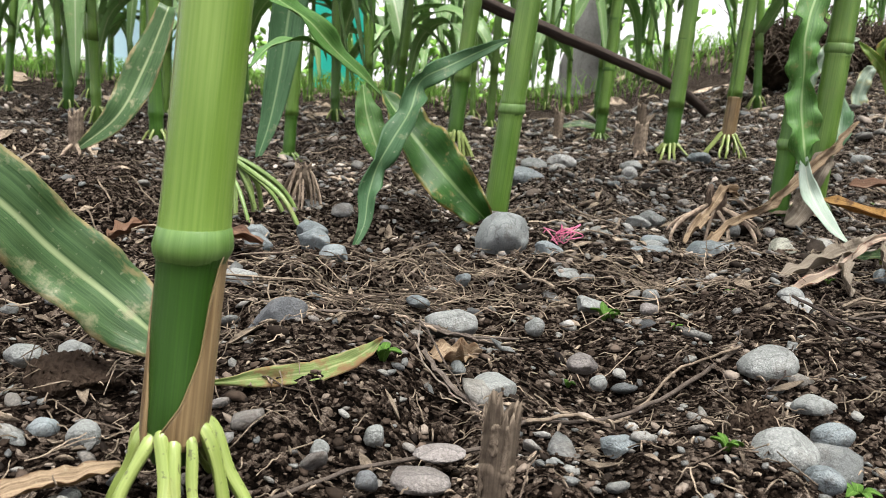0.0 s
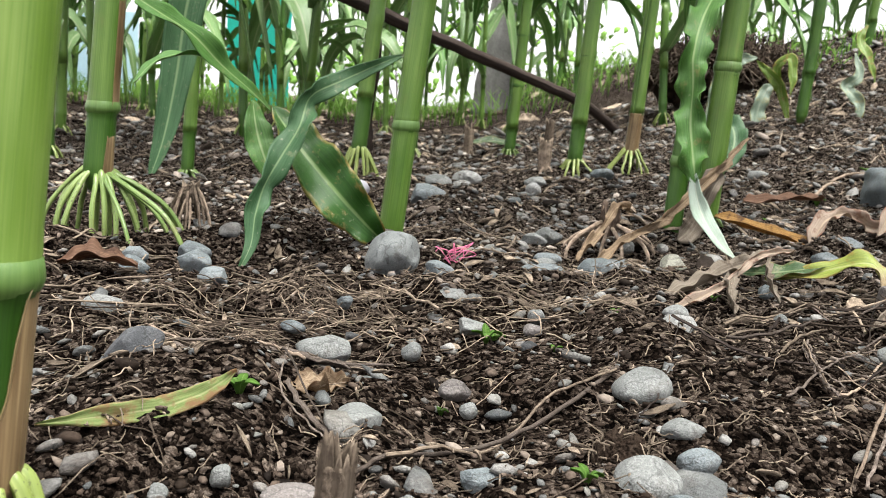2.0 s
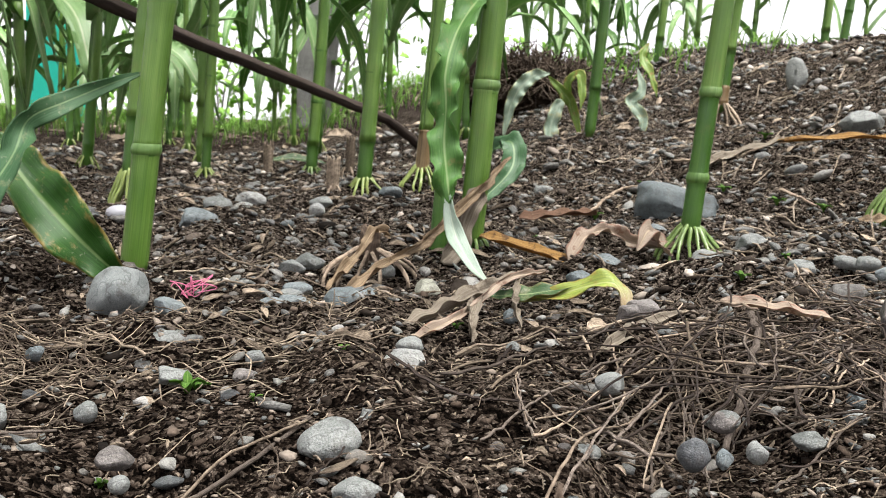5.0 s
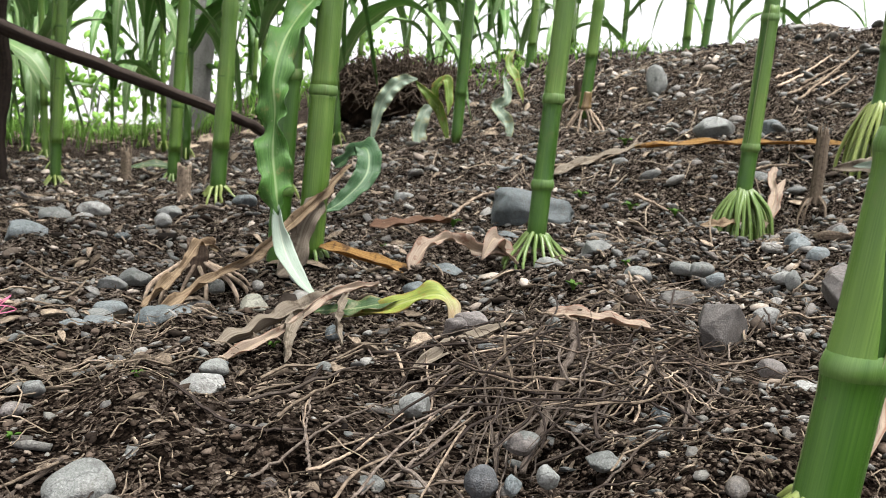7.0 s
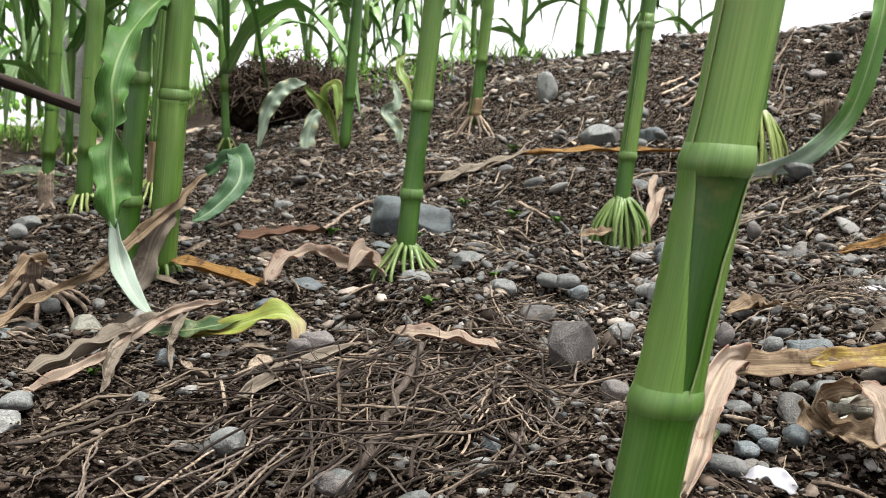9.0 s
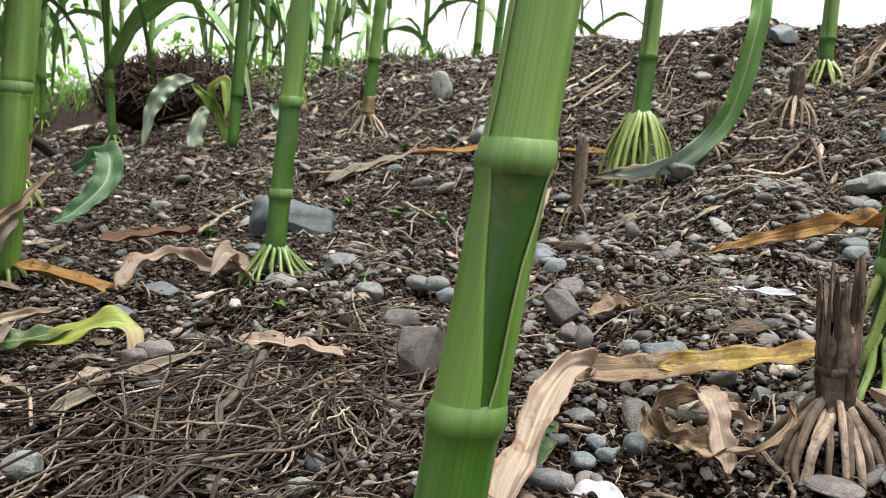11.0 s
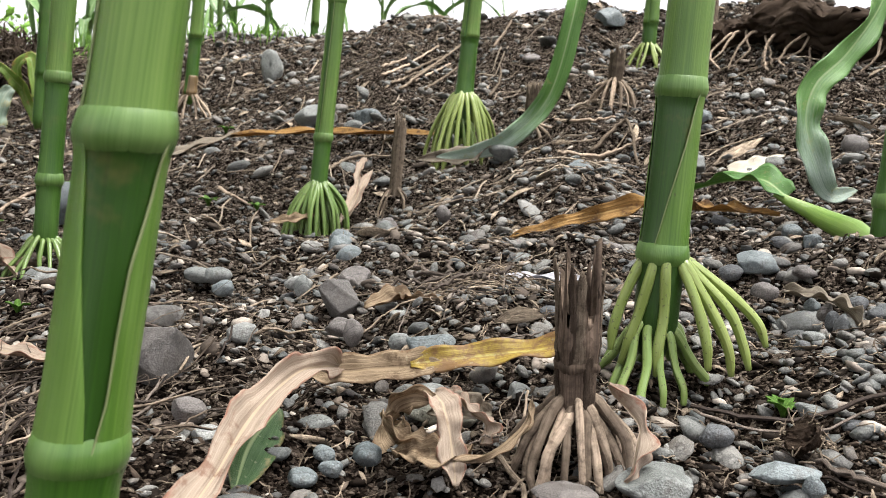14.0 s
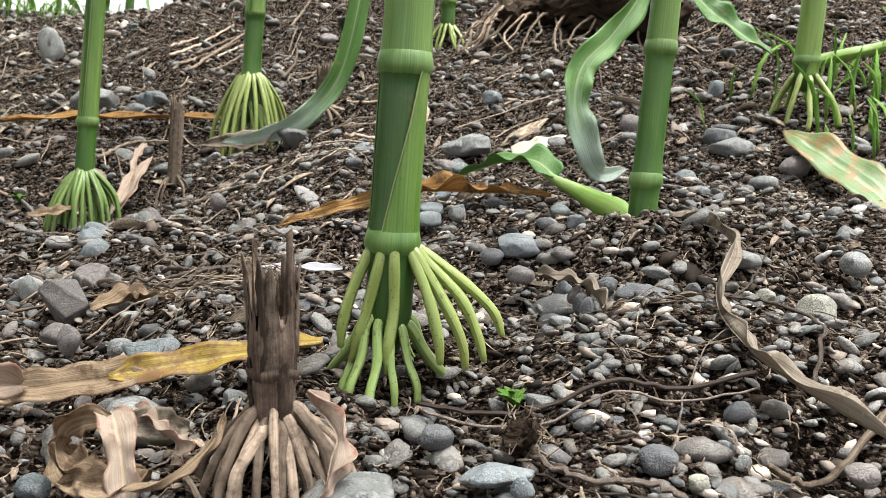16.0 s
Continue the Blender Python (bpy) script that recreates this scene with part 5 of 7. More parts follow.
leaf("dark green leaf hanging over the gravel", [(1.891, 0.708, 0.489), (1.883, 0.679, 0.459), (1.891, 0.649, 0.435), (1.902, 0.615, 0.410), (1.913, 0.581, 0.390)], 0.05, LEAF, (-0.7, -0.4, 0.5), (0, 30), 0.4, (0.006, 3), "leaf", None, 45)
leaf("pale tan dead leaf behind the root fan", [(1.262, 1.290, 0.098), (1.312, 1.330, 0.122), (1.362, 1.380, 0.150), (1.420, 1.430, 0.180)], 0.024, PINK_LEAF, (-0.3, -0.4, 0.9), (0, 15, -10), 0.5, (0.003, 3), "both", None, 46, 0.14)
leaf("long pale strip of dead leaf by the root fan", [(1.250, 1.275, 0.100), (1.330, 1.350, 0.150), (1.400, 1.440, 0.180), (1.440, 1.480, 0.200)], 0.016, PINK_LEAF, (-0.4, -0.7, 0.6), (0, 40, 0), 0.5, (0.003, 4), "strip", None, 74, 0.12)
leaf("tan dead leaf by the root fan", [(1.140, 1.300, 0.100), (1.175, 1.290, 0.104), (1.215, 1.285, 0.112)], 0.02, TAN_LEAF, (-0.3, -0.7, 0.6), (0, 30), 0.5, (0.003, 3), "both", None, 47)
leaf("reddish brown dead leaf on the soil", [(0.620, 1.420, 0.072), (0.690, 1.440, 0.076), (0.770, 1.460, 0.082)], 0.026, RED_LEAF, (0, -0.5, 0.9), (0, 30), 0.5, (0.003, 3), "strip", None, 48, 0.1)
leaf("brown dead leaf on the soil", [(-0.240, 0.850, 0.022), (-0.205, 0.842, 0.030), (-0.170, 0.852, 0.022)], 0.03, RED_LEAF, (0, -0.5, 0.9), (0, 30), 0.5, (0.003, 3), "both", None, 49, 0.1)
leaf("green drooping leaf behind the stalk", [(-0.50, 1.62, 0.28), (-0.53, 1.58, 0.17), (-0.56, 1.54, 0.09), (-0.62, 1.51, 0.03)], 0.06, WORN_LEAF, (0, -0.95, 0.3), (0, 20), 0.3, (0.004, 3), "leaf", None, 50)
leaf("pale green leaf lying far back", [(0.34, 2.98, 0.075), (0.42, 2.99, 0.085), (0.52, 3.0, 0.075)], 0.04, WORN_LEAF, (0, -0.5, 0.8), (0,), 0.3, (0.003, 2), "both", None, 51)


leaf("flat tan dead stem strip on the soil", [(-0.175, 0.339, 0.005), (-0.162, 0.355, 0.005), (-0.149, 0.368, 0.004), (-0.136, 0.383, 0.004)], 0.011, TAN_LEAF, (0, -0.5, 0.9), (0, 20), 0.5, (0.001, 4), "strip", None, 78, 0.14)
leaf("reddish brown dead leaf flat on the soil", [(-0.307, 0.824, 0.022), (-0.311, 0.893, 0.019), (-0.299, 0.936, 0.016)], 0.024, RED_LEAF, (0, -0.5, 0.9), (0, 25), 0.5, (0.003, 3), "both", None, 79, 0.2)
leaf("crumbled tan leaf scrap on the soil", [(-0.005, 0.535, 0.015), (0.010, 0.545, 0.016), (0.028, 0.551, 0.017)], 0.022, TAN_LEAF, (0, -0.5, 0.9), (0, 35, -20), 0.5, (0.003, 4), "both", None, 80, 0.35)
leaf("brown dead leaf strip by the roots", [(0.891, 0.711, 0.087), (0.934, 0.711, 0.092), (0.947, 0.673, 0.093)], 0.018, TAN_LEAF, (0, -0.5, 0.9), (0, 40), 0.6, (0.002, 5), "strip", None, 81, 0.25)

# ---- stones that can be told apart ----
STONE_WORDS = {"A": "large smooth grey stone", "G": "rounded grey stone", "B": "blue-grey stone", "D": "dark grey stone", "P": "brownish stone", "W": "pale stone", "L": "pale greenish stone", "S": "blocky blue-grey slab", "X": "broken angular grey stone"}
_count = [0]


def chunk_shape(seed):
    """A broken, angular stone with flat faces and slightly worn edges."""
    r = np.random.RandomState(seed)
    p = unit(r.normal(size=(22, 3)) * (1.0, 0.8, 0.9) + (0.25, 0, 0)) * r.uniform(0.6, 1.15, (22, 1))
    bm = bmesh.new()
    for q in p:
        bm.verts.new(q)
    bmesh.ops.convex_hull(bm, input=bm.verts)
    bmesh.ops.delete(bm, geom=[q for q in bm.verts if not q.link_faces], context="VERTS")
    bmesh.ops.dissolve_limit(bm, angle_limit=0.22, verts=bm.verts, edges=bm.edges)
    bmesh.ops.bevel(bm, geom=list(bm.edges), offset=0.045, segments=2, affect="EDGES", profile=0.5)
    bm.verts.index_update()
    v = np.array([tuple(q.co) for q in bm.verts])
    f = [tuple(q.index for q in face.verts) for face in bm.faces]
    bm.free()
    v = v / np.abs(v).max(axis=0)
    return v, f, v[:, :2]


def stone(x, y, w, d, h, turn, kind):
    _count[0] += 1
    h = max(h, 0.4 * w) if y > 0.45 else h
    blocky = {"S": 0.9, "X": 1.0, "A": 0.05}.get(kind, 0.15 + 0.75 * ((_count[0] * 37) % 10) / 10)
    square = {"S": 7.0}.get(kind, 0.0)
    angular = kind == "X"
    v, f, u = pebble_shape(_count[0] * 13 + 5, 4 if w / max(0.3, math.hypot(x - 0.3, y)) > 0.03 else 3, 0.3, blocky, square)
    if angular:
        v, f, u = chunk_shape(_count[0])
    v = v * (w / 2, d / 2, h * 0.72)
    ob = part("stone", (v, f, u), STONE[kind], smooth=not angular)
    ob.matrix_world = pose(x, y, float(land(x, y)) + h * 0.30, random.uniform(-5, 5), random.uniform(-5, 5), turn + random.uniform(-12, 12))
    return tagged(ob, STONE_WORDS[kind] + " half sunk in the soil", "stone", "stones in the field")


stone(0.060, 0.950, 0.0590, 0.0480, 0.0410, 1, "A")
stone(0.206, 0.552, 0.0362, 0.0290, 0.0215, 1, "G")
stone(0.170, 0.418, 0.0369, 0.0295, 0.0180, 1, "G")
stone(0.096, 0.430, 0.0274, 0.0219, 0.0109, 1, "B")
stone(0.213, 0.492, 0.0273, 0.0219, 0.0116, 1, "G")
stone(0.206, 0.449, 0.0214, 0.0172, 0.0117, 1, "B")
stone(-0.100, 0.566, 0.0440, 0.0340, 0.0360, 20, "D")
stone(-0.183, 0.888, 0.0319, 0.0255, 0.0160, 1, "B")
stone(-0.131, 0.909, 0.0337, 0.0270, 0.0184, 1, "B")
stone(-0.158, 0.700, 0.0305, 0.0244, 0.0173, 1, "G")
stone(-0.209, 0.510, 0.0252, 0.0201, 0.0157, 1, "G")
stone(-0.164, 0.413, 0.0176, 0.0141, 0.0125, 1, "G")
stone(-0.237, 0.511, 0.0274, 0.0220, 0.0080, 1, "G")
stone(-0.188, 0.421, 0.0163, 0.0130, 0.0089, 1, "B")
stone(0.035, 0.508, 0.0288, 0.0231, 0.0110, 1, "G")
stone(0.010, 0.622, 0.0387, 0.0310, 0.0128, 1, "G")
stone(0.118, 0.703, 0.0263, 0.0211, 0.0100, 1, "G")
stone(0.285, 0.726, 0.0307, 0.0245, 0.0099, 1, "W")
stone(0.197, 0.923, 0.0370, 0.0296, 0.0172, 1, "B")
stone(0.276, 0.944, 0.0492, 0.0394, 0.0070, 1, "B")
stone(0.112, 0.806, 0.0300, 0.0240, 0.0089, 1, "G")
stone(-0.003, 0.393, 0.0289, 0.0231, 0.0078, 1, "P")
stone(-0.042, 0.467, 0.0209, 0.0167, 0.0079, 1, "P")
stone(-0.053, 0.419, 0.0108, 0.0087, 0.0090, 1, "G")
stone(-0.028, 0.439, 0.0108, 0.0086, 0.0089, 1, "G")
stone(0.098, 0.522, 0.0116, 0.0093, 0.0079, 1, "G")
stone(0.131, 1.557, 0.0588, 0.0471, 0.0309, 1, "B")
stone(0.209, 1.791, 0.0383, 0.0306, 0.0107, 1, "W")
stone(0.499, 1.850, 0.0506, 0.0405, 0.0209, 1, "B")
stone(0.339, 1.724, 0.0316, 0.0253, 0.0194, 1, "W")
stone(-0.100, 0.843, 0.0313, 0.0251, 0.0093, 1, "B")
stone(0.107, 0.926, 0.0343, 0.0274, 0.0119, 1, "B")
stone(0.070, 0.634, 0.0160, 0.0128, 0.0101, 1, "G")
stone(0.305, 0.783, 0.0195, 0.0156, 0.0064, 1, "B")
stone(0.240, 1.138, 0.0350, 0.0280, 0.0126, 1, "G")
stone(-0.016, 0.684, 0.0193, 0.0154, 0.0071, 1, "B")
stone(0.019, 0.768, 0.0144, 0.0115, 0.0088, 1, "B")
stone(0.166, 0.708, 0.0160, 0.0128, 0.0070, 1, "P")
stone(-0.091, 0.431, 0.0111, 0.0089, 0.0098, 1, "D")
stone(0.964, 1.530, 0.1650, 0.0800, 0.0560, -24, "S")
stone(0.673, 0.961, 0.0491, 0.0393, 0.0248, -20, "B")
stone(0.743, 1.072, 0.0450, 0.0360, 0.0119, -20, "G")
stone(0.609, 1.079, 0.0481, 0.0385, 0.0196, -20, "B")
stone(0.861, 1.141, 0.0566, 0.0452, 0.0098, -20, "G")
stone(1.521, 1.782, 0.0967, 0.0774, 0.0256, -20, "G")
stone(1.583, 1.671, 0.0539, 0.0431, 0.0271, -20, "B")
stone(0.702, 0.680, 0.0440, 0.0330, 0.0400, -25, "X")
stone(0.455, 0.553, 0.0238, 0.0190, 0.0087, -20, "G")
stone(0.349, 0.526, 0.0212, 0.0170, 0.0084, -20, "G")
stone(0.408, 0.504, 0.0212, 0.0170, 0.0141, -20, "D")
stone(0.292, 0.731, 0.0305, 0.0244, 0.0094, -20, "W")
stone(0.302, 0.777, 0.0253, 0.0202, 0.0074, -20, "G")
stone(0.304, 0.568, 0.0223, 0.0178, 0.0085, -20, "G")
stone(0.218, 0.624, 0.0281, 0.0225, 0.0072, -20, "P")
stone(0.699, 0.864, 0.0312, 0.0249, 0.0155, -20, "D")
stone(0.868, 0.967, 0.0330, 0.0264, 0.0119, -20, "G")
stone(0.486, 0.507, 0.0240, 0.0192, 0.0067, -20, "G")
stone(0.298, 0.955, 0.0479, 0.0383, 0.0092, -20, "B")
stone(0.223, 0.939, 0.0357, 0.0286, 0.0161, -20, "B")
stone(0.814, 1.336, 0.0387, 0.0310, 0.0177, -20, "B")
stone(0.453, 0.550, 0.0218, 0.0174, 0.0096, -24, "P")
stone(0.870, 0.593, 0.0445, 0.0356, 0.0180, -35, "B")
stone(0.892, 0.755, 0.0430, 0.0320, 0.0280, -35, "X")
stone(0.855, 0.693, 0.0237, 0.0189, 0.0114, -35, "P")
stone(1.492, 1.012, 0.0756, 0.0605, 0.0262, -35, "B")
stone(1.107, 0.970, 0.0314, 0.0251, 0.0276, -35, "G")
stone(1.146, 0.965, 0.0354, 0.0283, 0.0170, -35, "G")
stone(1.044, 0.973, 0.0285, 0.0228, 0.0203, -35, "B")
stone(0.992, 0.582, 0.0424, 0.0339, 0.0124, -35, "D")
stone(0.807, 0.350, 0.0421, 0.0337, 0.0118, -35, "G")
stone(0.773, 0.376, 0.0368, 0.0295, 0.0055, -35, "P")
stone(0.728, 0.530, 0.0243, 0.0195, 0.0089, -35, "G")
stone(1.126, 0.764, 0.0301, 0.0241, 0.0132, -35, "G")
stone(0.900, 0.822, 0.0166, 0.0133, 0.0180, -35, "G")
stone(1.584, 1.679, 0.0603, 0.0482, 0.0289, -35, "B")
stone(1.534, 1.660, 0.0414, 0.0331, 0.0246, -35, "G")
stone(2.262, 1.616, 0.0837, 0.0670, 0.0388, -35, "B")
stone(1.980, 1.595, 0.0519, 0.0415, 0.0262, -35, "P")
stone(0.804, 0.521, 0.0330, 0.0264, 0.0093, -35, "G")
stone(0.875, 0.447, 0.0214, 0.0172, 0.0081, -35, "D")
stone(1.589, 0.915, 0.0498, 0.0399, 0.0189, -35, "G")
stone(1.192, 0.531, 0.0390, 0.0312, 0.0173, -51, "B")
stone(1.138, 0.491, 0.0235, 0.0188, 0.0107, -51, "P")
stone(1.145, 0.384, 0.0450, 0.0360, 0.0118, -51, "D")
stone(1.176, 0.270, 0.0288, 0.0231, 0.0215, -51, "L")
stone(1.192, 0.400, 0.0243, 0.0194, 0.0077, -51, "G")
stone(1.602, 0.893, 0.0569, 0.0455, 0.0241, -51, "G")
stone(1.687, 0.538, 0.0715, 0.0572, 0.0157, -51, "G")
stone(1.586, 0.459, 0.0387, 0.0310, 0.0108, -51, "G")
stone(1.663, 0.451, 0.0407, 0.0325, 0.0195, -51, "P")
stone(1.730, 0.573, 0.0526, 0.0421, 0.0222, -51, "D")
stone(0.868, 0.318, 0.0372, 0.0297, 0.0078, -51, "B")
stone(0.825, 0.362, 0.0330, 0.0264, 0.0049, -51, "G")
stone(0.883, 0.368, 0.0206, 0.0165, 0.0095, -51, "D")
stone(0.925, 0.264, 0.0200, 0.0160, 0.0109, -51, "D")
stone(0.952, 0.324, 0.0146, 0.0116, 0.0061, -51, "D")
stone(0.956, 0.303, 0.0095, 0.0076, 0.0060, -51, "D")
stone(0.915, 0.239, 0.0114, 0.0091, 0.0068, -51, "L")
stone(1.476, 0.996, 0.0478, 0.0382, 0.0325, -51, "B")
stone(1.322, 0.284, 0.0275, 0.0220, 0.0150, -51, "G")
stone(1.195, 0.313, 0.0185, 0.0148, 0.0101, -51, "L")
stone(0.968, 0.183, 0.0179, 0.0144, 0.0094, -51, "P")
stone(1.316, 0.696, 0.0221, 0.0177, 0.0145, -51, "G")
stone(1.322, 0.741, 0.0347, 0.0278, 0.0116, -51, "B")
stone(1.376, 0.687, 0.0318, 0.0254, 0.0127, -51, "D")
stone(1.105, 0.415, 0.0123, 0.0098, 0.0124, -51, "D")
stone(1.063, 0.374, 0.0127, 0.0102, 0.0097, -51, "D")
stone(1.086, 0.339, 0.0119, 0.0095, 0.0097, -51, "B")
stone(1.129, 0.444, 0.0129, 0.0104, 0.0088, -51, "B")
stone(1.261, 0.358, 0.0319, 0.0255, 0.0117, -51, "G")
stone(1.331, 0.577, 0.0230, 0.0184, 0.0110, -51, "B")
stone(1.441, 0.603, 0.0348, 0.0279, 0.0123, -51, "G")
stone(1.570, 0.550, 0.0270, 0.0216, 0.0157, -51, "B")
stone(1.926, 0.669, 0.0265, 0.0212, 0.0215, -51, "B")
stone(1.937, 0.991, 0.0282, 0.0226, 0.0148, -51, "W")
stone(1.792, 1.006, 0.0379, 0.0303, 0.0220, -51, "B")
stone(0.550, 1.007, 0.0346, 0.0260, 0.0120, -30, "B")
stone(1.131, 1.000, 0.0367, 0.0276, 0.0275, -30, "P")
stone(1.065, 0.998, 0.0356, 0.0267, 0.0211, -30, "B")
stone(1.085, 0.852, 0.0322, 0.0241, 0.0126, -30, "B")
stone(0.711, 0.494, 0.0135, 0.0101, 0.0079, -30, "B")
stone(0.687, 0.480, 0.0178, 0.0133, 0.0071, -30, "B")
stone(0.728, 0.478, 0.0168, 0.0126, 0.0092, -30, "B")
stone(0.539, 0.535, 0.0182, 0.0136, 0.0088, -30, "G")
stone(0.560, 0.561, 0.0139, 0.0104, 0.0083, -30, "B")
stone(0.606, 0.799, 0.0161, 0.0121, 0.0108, -30, "G")
stone(0.522, 0.829, 0.0247, 0.0185, 0.0130, -30, "P")
stone(0.910, 0.846, 0.0285, 0.0214, 0.0121, -42, "W")
stone(0.704, 0.478, 0.0136, 0.0102, 0.0068, -42, "B")
stone(0.684, 0.601, 0.0221, 0.0166, 0.0111, -42, "P")
stone(0.789, 0.732, 0.0271, 0.0203, 0.0081, -42, "W")
stone(1.251, 0.440, 0.0293, 0.0220, 0.0076, -42, "B")
stone(1.193, 0.486, 0.0218, 0.0163, 0.0094, -42, "P")
stone(1.102, 0.814, 0.0335, 0.0251, 0.0143, -38, "G")
stone(0.873, 0.941, 0.0320, 0.0240, 0.0136, -38, "G")
stone(0.852, 0.885, 0.0219, 0.0164, 0.0115, -38, "B")
stone(1.512, 0.846, 0.0271, 0.0203, 0.0121, -42, "B")
stone(1.747, 0.714, 0.0449, 0.0337, 0.0255, -42, "P")
stone(1.503, 0.503, 0.0312, 0.0234, 0.0146, -42, "B")
stone(1.461, 0.580, 0.0224, 0.0168, 0.0100, -42, "B")
stone(1.271, 1.055, 0.0229, 0.0171, 0.0171, -42, "P")
stone(1.391, 1.467, 0.0544, 0.0408, 0.0293, -42, "G")
stone(1.169, 0.543, 0.0222, 0.0166, 0.0108, -56, "D")
stone(1.268, 0.553, 0.0216, 0.0162, 0.0119, -59, "D")
stone(1.283, 0.529, 0.0188, 0.0141, 0.0107, -61, "B")
stone(1.146, 0.418, 0.0194, 0.0145, 0.0108, -63, "D")
stone(1.119, 0.429, 0.0128, 0.0096, 0.0119, -61, "P")
stone(1.092, 0.402, 0.0121, 0.0090, 0.0169, -62, "D")
stone(1.098, 0.344, 0.0152, 0.0114, 0.0076, -67, "G")
stone(1.078, 0.414, 0.0180, 0.0135, 0.0056, -61, "G")
stone(1.051, 0.409, 0.0136, 0.0102, 0.0097, -60, "D")
stone(1.022, 0.383, 0.0182, 0.0136, 0.0065, -61, "D")
stone(0.956, 0.350, 0.0208, 0.0156, 0.0064, -61, "G")
stone(0.862, 0.300, 0.0130, 0.0097, 0.0093, -60, "B")
stone(1.005, 0.255, 0.0181, 0.0136, 0.0091, -72, "D")
stone(0.950, 0.232, 0.0081, 0.0061, 0.0054, -73, "G")
stone(1.177, 0.361, 0.0127, 0.0095, 0.0084, -68, "D")
stone(1.166, 0.313, 0.0179, 0.0134, 0.0139, -71, "G")
stone(1.132, 0.306, 0.0152, 0.0114, 0.0095, -71, "D")
stone(1.613, 1.438, 0.0212, 0.0159, 0.0212, -39, "G")
stone(0.950, 0.490, 0.0263, 0.0197, 0.0150, -49, "D")
stone(1.597, 1.279, 0.0589, 0.0442, 0.0246, -42, "G")
stone(1.134, 0.934, 0.0321, 0.0241, 0.0161, -37, "G")
stone(1.008, 0.904, 0.0287, 0.0216, 0.0230, -32, "B")
stone(1.172, 0.815, 0.0274, 0.0206, 0.0122, -43, "P")
stone(1.155, 0.787, 0.0177, 0.0133, 0.0106, -43, "B")
stone(1.209, 0.709, 0.0348, 0.0261, 0.0127, -49, "P")
stone(1.390, 0.778, 0.0207, 0.0155, 0.0124, -52, "B")
stone(1.292, 0.717, 0.0310, 0.0232, 0.0136, -52, "B")
stone(0.944, 0.802, 0.0327, 0.0245, 0.0226, -32, "P")
stone(0.914, 0.693, 0.0179, 0.0134, 0.0063, -35, "W")
stone(0.851, 0.669, 0.0164, 0.0123, 0.0164, -31, "P")
stone(0.866, 0.629, 0.0179, 0.0135, 0.0100, -34, "G")
stone(0.994, 0.614, 0.0400, 0.0300, 0.0133, -43, "G")
stone(0.950, 0.704, 0.0210, 0.0157, 0.0075, -36, "G")
stone(0.984, 0.644, 0.0183, 0.0137, 0.0091, -41, "P")
stone(0.848, 0.487, 0.0182, 0.0137, 0.0132, -42, "G")
stone(-0.198, 0.946, 0.0323, 0.0243, 0.0188, 11, "B")
stone(-0.141, 0.962, 0.0358, 0.0269, 0.0227, 8, "B")
stone(0.005, 0.424, 0.0272, 0.0204, 0.0054, 0, "P")
stone(-0.027, 0.392, 0.0115, 0.0086, 0.0077, 3, "D")
stone(0.060, 0.409, 0.0093, 0.0070, 0.0066, -8, "G")
stone(0.183, 0.400, 0.0194, 0.0145, 0.0103, -24, "B")
stone(0.093, 0.556, 0.0212, 0.0159, 0.0099, -9, "P")
stone(-0.193, 0.405, 0.0079, 0.0060, 0.0079, 25, "G")
stone(-0.180, 0.479, 0.0169, 0.0127, 0.0123, 20, "G")
stone(0.381, 0.741, 0.0150, 0.0113, 0.0107, -14, "G")
stone(0.220, 0.964, 0.0311, 0.0233, 0.0155, -1, "G")
stone(0.234, 1.008, 0.0328, 0.0246, 0.0120, -1, "B")
stone(0.418, 0.858, 0.0201, 0.0151, 0.0101, -15, "B")
stone(0.266, 1.173, 0.0387, 0.0291, 0.0161, -3, "G")
stone(0.800, 0.956, 0.0353, 0.0265, 0.0160, -34, "G")
stone(0.416, 0.635, 0.0226, 0.0169, 0.0132, -20, "G")
stone(0.544, 0.839, 0.0337, 0.0253, 0.0145, -23, "P")
stone(0.422, 0.498, 0.0120, 0.0090, 0.0090, -27, "B")
stone(0.445, 0.499, 0.0138, 0.0103, 0.0107, -29, "G")
stone(0.345, 1.097, 0.0218, 0.0163, 0.0137, -7, "G")
stone(0.370, 0.991, 0.0340, 0.0255, 0.0159, -10, "L")
stone(0.228, 1.872, 0.0618, 0.0464, 0.0227, 0, "W")
stone(0.163, 1.791, 0.0583, 0.0437, 0.0194, 1, "G")
stone(0.357, 1.809, 0.0462, 0.0346, 0.0185, -5, "G")
stone(0.815, 1.830, 0.0455, 0.0342, 0.0182, -19, "G")
stone(0.177, 0.752, 0.0156, 0.0117, 0.0098, 2, "G")
stone(1.695, 2.278, 0.0628, 0.0471, 0.0707, -34, "G")
stone(0.677, 0.557, 0.0234, 0.0175, 0.0097, -44, "W")
stone(0.793, 0.496, 0.0440, 0.0300, 0.0200, -48, "L")


# ---- scattered stones, gravel and crumbs ----
rng = np.random.RandomState(11)


